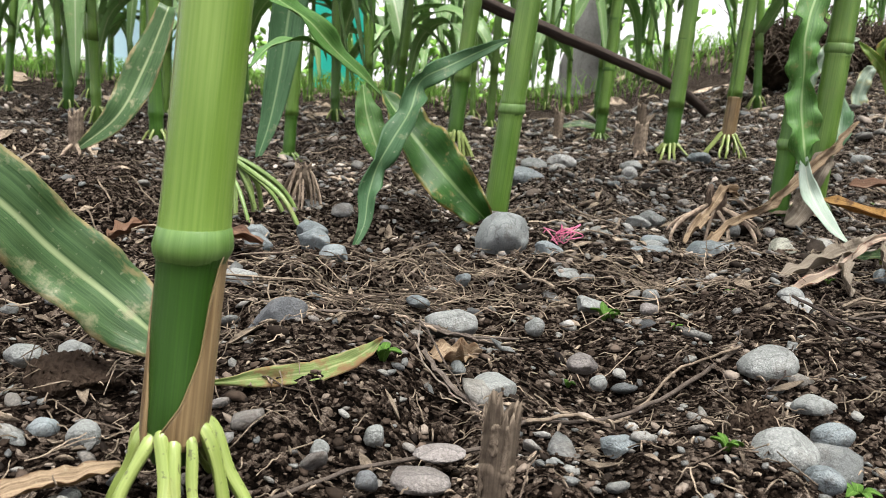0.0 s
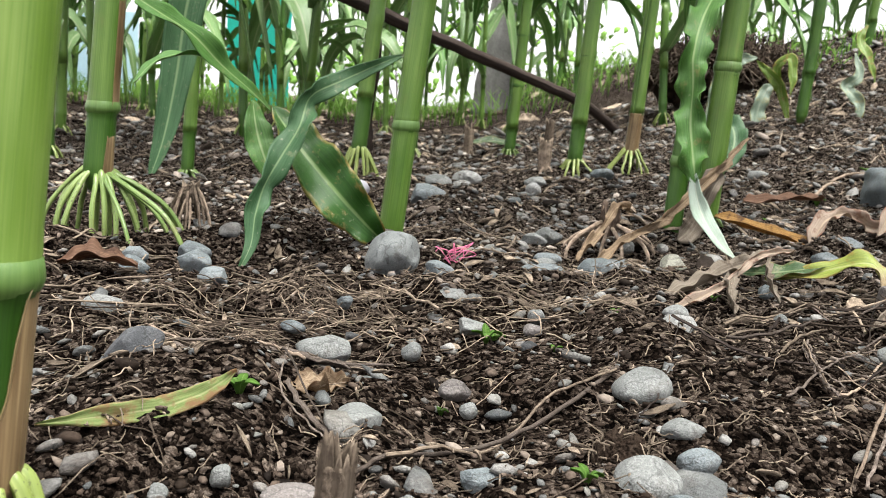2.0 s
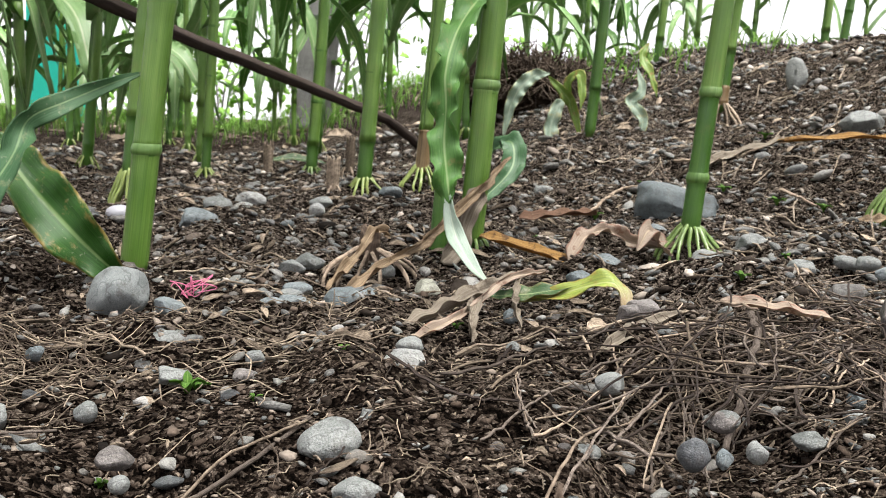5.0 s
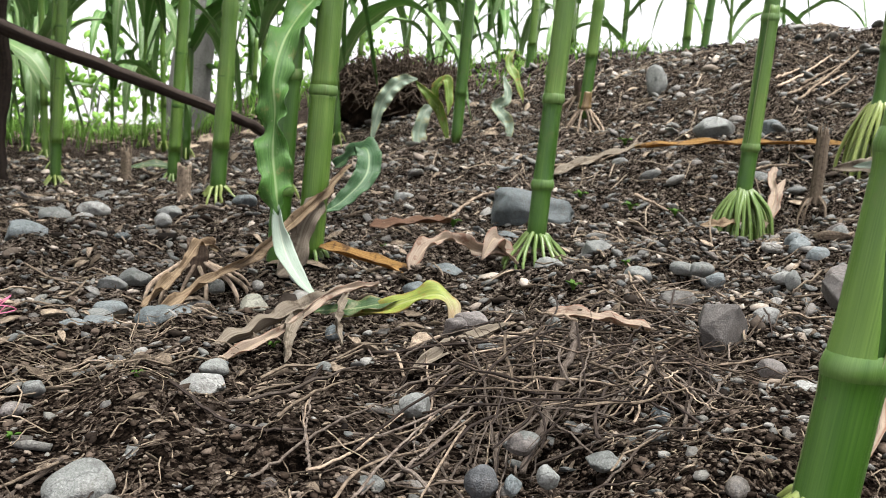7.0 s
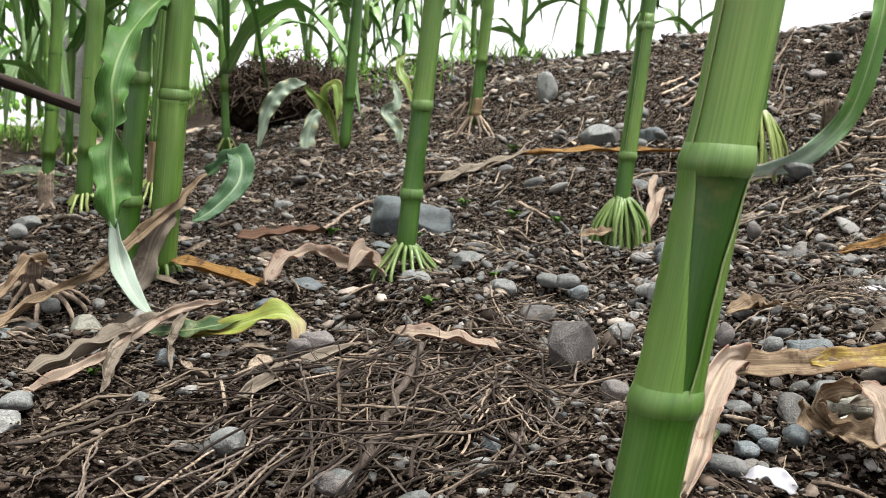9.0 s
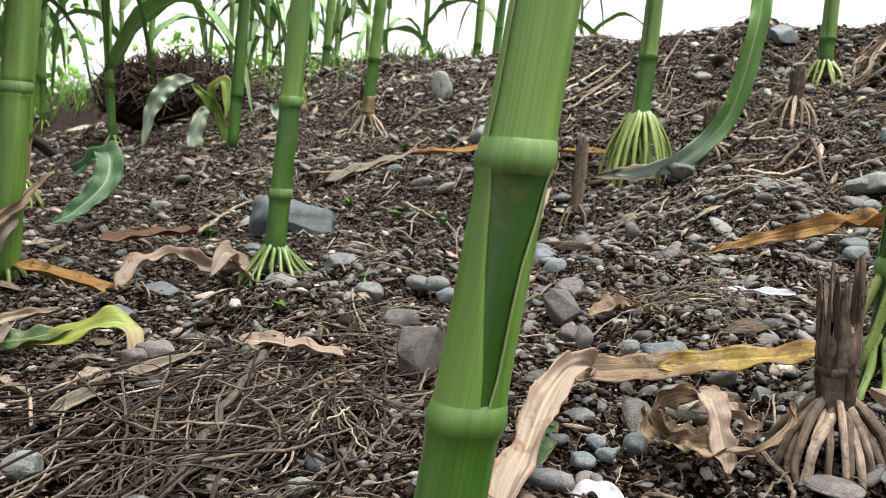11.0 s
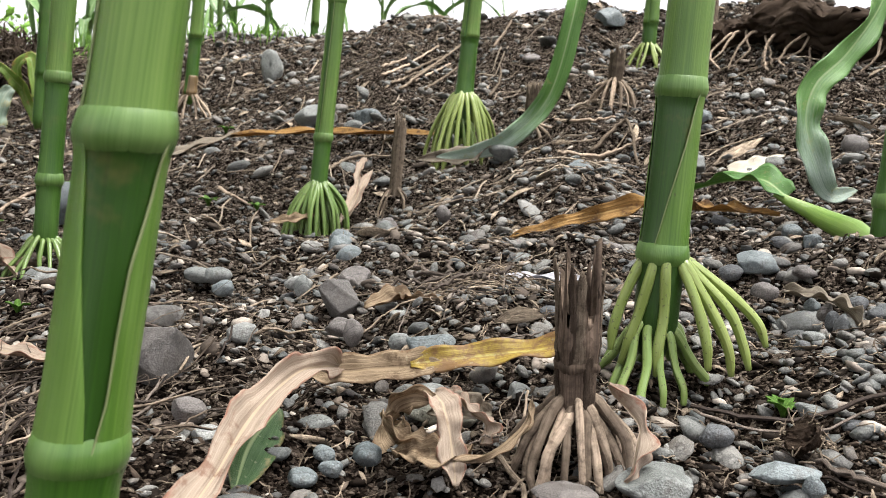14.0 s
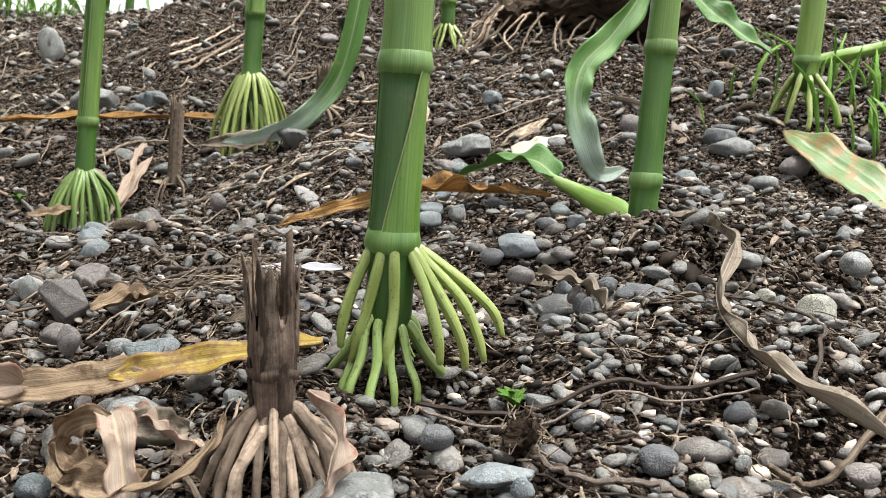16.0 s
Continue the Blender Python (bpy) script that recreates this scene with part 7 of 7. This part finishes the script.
slope_stick(200, (1.697, 1.722), (1.853, 1.806), (2.014, 1.881))
slope_stick(201, (1.758, 1.760), (1.840, 1.790), (1.923, 1.818))
slope_stick(202, (1.757, 1.707), (1.824, 1.730), (1.905, 1.769))
slope_stick(203, (2.010, 1.762), (2.120, 1.819))
slope_stick(204, (1.779, 1.519), (1.885, 1.602), (1.991, 1.725))
slope_stick(205, (1.530, 1.088), (1.626, 1.078), (1.682, 1.043))
slope_stick(206, (1.342, 1.462), (1.418, 1.483), (1.487, 1.471))
slope_stick(207, (1.722, 1.294), (1.694, 1.186), (1.717, 1.131))
slope_stick(208, (1.622, 1.098), (1.697, 1.090), (1.597, 0.982))
slope_stick(209, (1.713, 1.810), (1.842, 1.871), (1.958, 1.910))
slope_stick(210, (1.708, 1.768), (1.830, 1.819), (1.923, 1.842))
slope_stick(211, (1.748, 1.863), (1.847, 1.896))
slope_stick(212, (1.769, 1.795), (1.932, 1.861))
slope_stick(213, (1.207, 1.594), (1.194, 1.535), (1.216, 1.494))
slope_stick(214, (1.183, 1.843), (1.307, 1.865), (1.391, 1.850))
slope_stick(215, (0.820, 1.619), (0.929, 1.715), (0.985, 1.704))
slope_stick(216, (1.148, 1.907), (1.233, 1.858), (1.304, 1.813))
rod("root", "weathered root lying over the gravel", "root", on_soil([(0.916, 0.345), (0.896, 0.307), (0.891, 0.277), (0.902, 0.258), (0.902, 0.237)], 0.009), 0.0014, 0.0018, ONE_TWIG, 26, 8, 0.0008, 41)
rod("creeper", "thin dark creeping stem across the gravel", "creeper", on_soil([(0.914, 0.405), (0.925, 0.373), (0.943, 0.341), (0.971, 0.315), (0.993, 0.286), (1.022, 0.254)], 0.013), 0.0013, 0.0015, BARK, 30, 8, 0.0004, 9)
for _k5, (_q0, _q1) in enumerate([((0.95, 0.72), (1.06, 0.80)), ((0.99, 0.72), (1.02, 0.83)), ((0.94, 0.69), (1.05, 0.72)), ((0.98, 0.66), (1.00, 0.78)), ((0.93, 0.75), (1.03, 0.68))]):
    rod("root", "tangled pale roots on the soil", "root", on_soil([_q0, (0.5 * (_q0[0] + _q1[0]) + 0.012, 0.5 * (_q0[1] + _q1[1]) - 0.01), _q1], 0.010), 0.0016, 0.0022, ONE_TWIG, 24, 7, 0.002, 20 + _k5)


def clod(x, y, w, h, seed, label):
    """A crumbly lump of soil held together by fine roots."""
    v, f, u = pebble_shape(seed, 5, 0.8, 0.3)
    v = v * (w / 2, w * 0.42, h * 0.75) + np.random.RandomState(seed).normal(0, 0.014 * w, v.shape)
    ob = thing("soil_clod", label, "soil clod", (x, y, float(land(x, y)) + 0.25 * h))
    part("lump", (v, f, u), CLOD, ob)
    r, out = np.random.RandomState(seed + 1), []
    for _ in range(45):
        k = unit(r.normal(size=3) * (1, 1, 0.8))
        p = k * (w / 2, w * 0.42, h * 0.72)
        out.append(tube(curve_through([p * 0.9, p * 1.12 + r.normal(0, 0.08 * w, 3), p * 1.15 + r.normal(0, 0.14 * w, 3)], 6), [0.0006, 0.0003], 4, tip=False))
    tagged(part("root_hair", merged(out), STRAW, ob), kind="stuff")


clod(-0.191, 0.471, 0.056, 0.024, 41, "crumbly brown lump of soil beside stones")
clod(0.170, 0.458, 0.030, 0.018, 42, "fibrous brown lump of soil and roots")
clod(0.905, 0.329, 0.030, 0.020, 43, "dark mossy lump of soil on the gravel")
clod(0.697, 0.862, 0.036, 0.022, 44, "dark crumbly lump of soil by the twigs")

# mats of fine straw and rootlets
for _k3, (_cx, _cy, _sx, _sy, _n5) in enumerate([(-0.034, 0.723, 0.075, 0.070, 300), (-0.019, 0.726, 0.06, 0.05, 160), (1.011, 0.706, 0.045, 0.05, 170), (1.671, 1.091, 0.07, 0.09, 140), (0.231, 0.825, 0.06, 0.06, 120)]):
    tagged(part("straw_mat", straws(0, 0.030, 0.0010, 70 + _k3, pile_spots(_n5, 80 + _k3, _cx, _cy, _sx, _sy), 0.006, 0.35, 4, 0.12), (STRAW, TWIG)[_k3 % 2]), "matted dry straw and rootlets on the soil", "plant litter", kind="stuff")

# ---- bits of rubbish ----
for _lab, _pts2, _w2 in [("crumpled white plastic scrap", [(1.030, 0.712, 0.108), (1.058, 0.676, 0.112), (1.085, 0.640, 0.114)], 0.010), ("clear white plastic wrapper on the soil", [(0.636, 0.440, 0.046), (0.650, 0.430, 0.056), (0.664, 0.420, 0.050)], 0.013),
                        ("white scrap of plastic by the roots", [(0.574, 0.466, 0.036), (0.580, 0.461, 0.046), (0.584, 0.455, 0.040)], 0.010)]:
    leaf(_lab, _pts2, _w2, WHITE_FILM, (-0.3, -0.5, 0.8), (0, 30, -20), 0.3, (0.0012, 3), "strip", None, int(_w2 * 1e4), 0.08, category="plastic scrap", name="plastic_scrap")
_r = np.random.RandomState(4)
_strings = thing("pink_string", "tangle of pink plastic strings by a stone", "string", (0.135, 0.985, float(land(0.135, 0.985))))
for _k6 in range(5):
    _c0 = np.array((0.118 + 0.005 * _k6, 0.985, float(land(0.135, 0.985)) + 0.006))
    lay("strand", tube(curve_through(_c0 + np.vstack([(0, 0, 0), _r.normal(0, 0.009, (4, 3)) * (1, 0.5, 0.8) + (0, 0, 0.006)]), 16), [0.0005, 0.0005], 5), PINK_FIBRE, _strings)
v_, f_, u_ = pebble_shape(777, 3, 0.1, 0.0)
_shell = part("shell", (v_ * (0.024, 0.018, 0.016), f_, u_), WHITE_FILM)
_shell.location = (0.012, 1.600, float(land(0.012, 1.6)) + 0.010)
tagged(_shell, "round white broken shell on the soil", "shell")


# ---- small weeds ----
def weed(x, y, size, n, seed, label="tiny green weed seedling"):
    r = np.random.RandomState(seed)
    z = float(top_of_soil(x, y))
    ob = thing("weed", label, "weed", (x, y, z), "small weeds")
    for k in range(n):
        a = 6.283 * k / n + r.uniform(-0.4, 0.4)
        way = np.array([math.cos(a), math.sin(a), 0])
        p = np.array((x, y, z))
        pts = [p, p + way * size * 0.3 + (0, 0, size * 0.55), p + way * size * 0.8 + (0, 0, size * r.uniform(0.4, 0.8))]
        lay("leaf", blade(pts, size * 0.42, (0, 0, 1), (0, r.uniform(-30, 30)), 0.2, (0, 1), "both", 0.0003, 9, 4, seed + k), WEED, ob)


for _k7, (_x, _y, _s2, _n2) in enumerate([(-0.030, 0.508, 0.014, 5), (0.128, 0.690, 0.016, 4), (0.135, 0.700, 0.012, 4), (0.245, 0.760, 0.008, 3), (0.170, 0.640, 0.007, 3), (0.085, 0.560, 0.007, 3), (0.20, 0.40, 0.013, 5), (0.95, 0.365, 0.014, 6), (0.955, 0.372, 0.010, 5),
                                         (0.36, 0.84, 0.008, 3), (0.83, 1.03, 0.010, 4), (0.66, 0.86, 0.012, 4), (-0.19, 0.60, 0.016, 5), (1.34, 0.98, 0.010, 4), (1.18, 1.12, 0.012, 4), (0.14, 0.41, 0.010, 4), (1.52, 1.62, 0.014, 4), (0.93, 1.45, 0.014, 4), (1.15, 1.52, 0.022, 5), (1.22, 1.48, 0.020, 5), (1.05, 1.25, 0.016, 4), (1.40, 1.95, 0.024, 5), (1.0, 1.75, 0.02, 5), (0.62, 1.32, 0.018, 4), (1.10, 1.62, 0.020, 5), (0.84, 1.62, 0.022, 5)]):
    weed(_x, _y, _s2, _n2, 60 + _k7)


def grass_tufts(spots, height, seed):
    r = np.random.RandomState(seed)
    out = []
    for x, y in spots:
        z, a, h = float(land(x, y)), r.uniform(0, 6.283), height * r.uniform(0.5, 1.3)
        way = np.array([math.cos(a), math.sin(a), 0]) * h * r.uniform(0.2, 0.7)
        p = np.array((x, y, z - 0.005))
        out.append(blade([p, p + way * 0.3 + (0, 0, h * 0.6), p + way + (0, 0, h * 0.9)], 0.006 * (1 + height), (r.normal(), r.normal(), 0.3), (0,), 0.2, (0, 1), "leaf", 0.0003, 6, 2, 1))
    return merged(out)


_r = np.random.RandomState(31)
tagged(part("grass", grass_tufts([(2.0 + _r.normal(0, 0.14), 0.38 + _r.normal(0, 0.10)) for _ in range(130)], 0.09, 1), GRASS), "tuft of fine bright green grass", "grass", kind="stuff")
tagged(part("far_grass", grass_tufts([(_r.uniform(-4.5, 2.4), _r.uniform(4.6, 9.5)) for _ in range(3000)], 0.16, 2), GRASS), "light green grass at the field's edge", "grass", kind="stuff")
tagged(part("ridge_grass", grass_tufts([(_r.uniform(1.5, 2.9), _r.uniform(2.9, 4.2)) for _ in range(500)], 0.07, 3), GRASS), "thin grass along the ridge", "grass", kind="stuff")

# ---- the clump of uprooted dead roots on the ridge ----
def root_clump(cx, cy, sx, sy, h, n, seed, label):
    r = np.random.RandomState(seed)
    v, f, u = pebble_shape(seed, 5, 0.9, 0.2)
    base = float(land(cx, cy))
    body = v * (sx, sy, h) + (cx, cy, base + 0.2 * h)
    ob = thing("root_clump", label, "root clump", (cx, cy, base))
    body = body + 0.16 * h * np.stack([np.sin(37 * body[:, 1] + 3) * np.cos(51 * body[:, 2]), np.sin(43 * body[:, 2]) * np.cos(29 * body[:, 0]), np.sin(61 * body[:, 0] + 2) * np.sin(47 * body[:, 1])], -1)
    body = body + 0.045 * h * np.random.RandomState(seed).normal(size=body.shape)
    lay("soil_ball", (body, f, u), CLOD, ob)
    out = []
    for _ in range(n):
        k = unit(r.normal(size=3) * (1, 1, 0.8))
        k[2] = abs(k[2])
        p = np.array((cx, cy, base + 0.2 * h)) + k * (sx, sy, h) * 0.9
        out.append(tube(curve_through([p, p + k * 0.03 + r.normal(0, 0.015, 3), p + k * 0.05 + r.normal(0, 0.03, 3) - (0, 0, 0.02)], 8), [0.0032, 0.0015], 4, tip=False))
    if out:
        tagged(lay("root_hair", merged(out), TWIG, ob), kind="stuff")
    return ob


root_clump(1.30, 3.30, 0.29, 0.14, 0.15, 1100, 5, "dark clump of uprooted dead corn roots")
_bank = root_clump(2.20, 1.08, 0.12, 0.26, 0.085, 0, 6, "dark soil bank with hanging dead roots")
_r = np.random.RandomState(66)
for _k9 in range(22):
    _y0 = 0.86 + 0.022 * _k9 + _r.normal(0, 0.01)
    _x0 = 2.15 + _r.normal(0, 0.015)
    _z0 = float(land(_x0, _y0))
    _down = [(_x0 + 0.03, _y0, _z0 + 0.055), (_x0 - 0.015, _y0 + _r.normal(0, 0.012), _z0 + 0.050), (_x0 - 0.05, _y0 + _r.normal(0, 0.02), float(land(_x0 - 0.05, _y0)) + 0.025), (_x0 - 0.075, _y0 + _r.normal(0, 0.035), float(land(_x0 - 0.075, _y0)) + 0.003)]
    lay("hanging_root", tube(curve_through(_down, 14) + _r.normal(0, 0.0012, (14, 3)), [0.0034, 0.0026, 0.0018], 6), DEAD_ROOT, _bank, "pale dead root hanging down")

# ---- pole, stake and tree behind the plants ----
rod("pole", "long dark bare pole leaning through the stalks", "pole", [(-0.46, 1.80, 0.545), (0.017, 2.308, 0.402), (0.36, 2.60, 0.312), (0.690, 2.895, 0.221), (0.86, 3.04, float(land(0.86, 3.04)) - 0.01)], 0.018, 0.015, BARK, 40, 12, 0.0012, 31)
rod("stake", "thin dark forked stake in the soil", "stake", [(0.02, 2.62, float(land(0.02, 2.62)) - 0.03), (0.015, 2.62, 0.15), (0.03, 2.62, 0.30), (0.02, 2.61, 0.50), (0.05, 2.60, 0.8)], 0.017, 0.013, BARK, 30, 10, 0.002, 32)
rod("tree", "grey tree trunk beyond the corn", "tree", [(0.86, 6.6, float(land(0.86, 6.6)) - 0.05), (0.90, 6.62, 0.6), (0.98, 6.65, 1.4), (1.05, 6.7, 2.6)], 0.15, 0.11, TRUNK, 30, 16, 0.004, 33)


# ---- corn beyond, row on row ----
def far_corn(seed, label):
    r = np.random.RandomState(seed)
    ob = thing("corn_plant", label, "corn plant", (0, 0, 0), "corn plants in the rows behind")
    top, rad, lean = r.uniform(1.4, 1.8), r.uniform(0.0125, 0.0155), (r.normal(0.02, 0.03), r.normal(0, 0.02))
    nodes = [0.07 + 0.13 * k for k in range(11)]
    z = np.unique(np.r_[np.linspace(-0.02, top, 26), [h + d for h in nodes[:6] for d in (-0.006, 0, 0.006)]])
    part("stem", tube(stem_line(z, (0, 0, 0), lean, seed), stem_radius(z, rad, nodes, top), 10), STEM if seed % 2 else SHEATH, ob)
    part("sheath", wrap((0, 0, 0), lean, rad, nodes, top, seed, nodes[1], nodes[3] - 0.02, r.uniform(0, 360), 20, 60, m=8, w=12), SHEATH, ob)
    for k in range(5):
        az = 6.283 * k / 5
        end = np.array((math.cos(az), math.sin(az), 0)) * 0.04
        part("prop_root", tube(curve_through([(0, 0, 0.045), end * 0.5 + (0, 0, 0.03), end + (0, 0, -0.012)], 7), [0.003], 6), PROP_ROOT, ob)
    crown_leaves(ob, np.zeros(3), lean, top, 0.2 if seed % 3 else 0.34, 8, seed + 50, r.uniform(0, 6.28), (LEAF, LIGHT_LEAF, LIGHT_LEAF)[seed % 3], 0.6, 0.10)
    return ob


VARIANTS = [far_corn(k, w) for k, w in zip(range(1, 6), ["green corn plant with arching leaves", "pale green corn plant with long leaves", "dark green leafy corn plant", "tall green corn plant in the row", "slender green corn plant in the row"])]
_r = np.random.RandomState(8)
_places = [(-1.05, 2.52), (-0.90, 2.34), (-0.60, 1.88), (-0.76, 2.44), (-0.17, 2.75), (2.62, 3.95), (1.42, 4.35), (1.05, 4.7)]
for _row in range(6):
    for _n3 in range(12):
        _x, _y = -3.3 + 0.42 * _n3 + _r.normal(0, 0.08), 3.15 + 0.75 * _row + _r.normal(0, 0.08)
        if -0.62 * _y - 0.4 < _x < 1.15 + 0.02 * _y and not (0.35 < _x < 1.0 and _y < 3.6) and not (0.5 < _x and _r.uniform() < 0.45):
            _places.append((_x, _y))
for _ in range(16):
    _places.append((_r.uniform(1.5, 4.6), _r.uniform(4.2, 8.0)))
for _n3, (_x, _y) in enumerate(_places):
    _m = pose(_x, _y, float(land(_x, _y)), 0, 0, _r.uniform(0, 360)) @ Matrix.Scale(_r.uniform(0.85, 1.1), 4)
    if _n3 < len(VARIANTS):
        VARIANTS[_n3].matrix_basis = _m
    else:
        copy_thing(VARIANTS[_n3 % len(VARIANTS)], _m)

# ---- netting and bushes at the field's edge ----
def hanging_net(name, label, x0, x1, y, z1, mat, seed):
    r = np.random.RandomState(seed)
    gx, gz = np.linspace(x0, x1, 60), np.linspace(0.0, z1, 14)
    X, Z = np.meshgrid(gx, gz)
    Y = y + 0.06 * np.sin(3.1 * X + 1.3 * Z) + 0.03 * np.sin(9 * X + seed) * (Z / z1)
    Z = Z + float(land(0.5 * (x0 + x1), y)) + 0.04 * np.sin(2.2 * X) * (Z / z1)
    v = np.concatenate([np.stack([X, Y, Z], -1).reshape(-1, 3), np.stack([X, Y + 0.004, Z], -1).reshape(-1, 3)])
    w, d = 60, 60 * 14
    f = [(j * w + i, j * w + i + 1, (j + 1) * w + i + 1, (j + 1) * w + i) for j in range(13) for i in range(59)]
    f += [tuple(q + d for q in reversed(a)) for a in f]
    tagged(part(name, (v, f, v[:, :2]), mat), label, "net")


hanging_net("shade_net", "turquoise shade net along the field's edge", -1.5, -0.85, 9.6, 1.4, NET, 1)
hanging_net("plastic_sheet", "pale blue plastic sheet along the field's edge", -3.7, -2.4, 9.8, 0.8, PALE_NET, 2)


def bush(cx, cy, sx, sz, n, seed):
    r = np.random.RandomState(seed)
    base = float(land(cx, cy)) * math.exp(-max(0, math.hypot(cx - 0.8, cy - 1.5) - 9) / 12)
    ob = thing("bush", "light green leafy bush beyond the field", "bush", (cx, cy, base), "bushes beyond the field")
    for k in range(4):
        a = 6.283 * k / 4 + seed
        lay("branch", tube(curve_through([(cx, cy, base - 0.05), (cx + 0.2 * sx * math.cos(a), cy + 0.2 * sx * math.sin(a), base + 0.4 * sz), (cx + 0.6 * sx * math.cos(a), cy + 0.5 * sx * math.sin(a), base + 0.8 * sz)], 10), [0.02, 0.008], 7), TRUNK, ob)
    out = []
    for _ in range(n):
        p = np.array((cx, cy, base)) + np.array((r.normal(0, 0.5) * sx, r.normal(0, 0.4) * sx, abs(r.normal(0.45, 0.3)) * sz))
        d = unit(r.normal(size=3)) * r.uniform(0.08, 0.2)
        out.append(blade([p, p + d * 0.5, p + d + (0, 0, -0.03)], 0.09, r.normal(size=3) + (0, -0.5, 1), (0,), 0.2, (0, 1), "both", 0.001, 4, 2, 1))
    tagged(lay("foliage", merged(out), GRASS, ob), kind="stuff")


for _k8, (_x, _y, _s3, _h3) in enumerate([(-6.5, 13, 1.6, 1.2), (-3.2, 13.5, 1.4, 1.0), (-0.6, 13, 1.3, 1.0), (1.8, 12.5, 1.6, 1.5), (4.5, 13, 1.6, 1.5), (-9.5, 14, 1.8, 1.4), (0.4, 15, 1.5, 1.7)]):
    bush(_x, _y, _s3, _h3, 300, 200 + _k8)
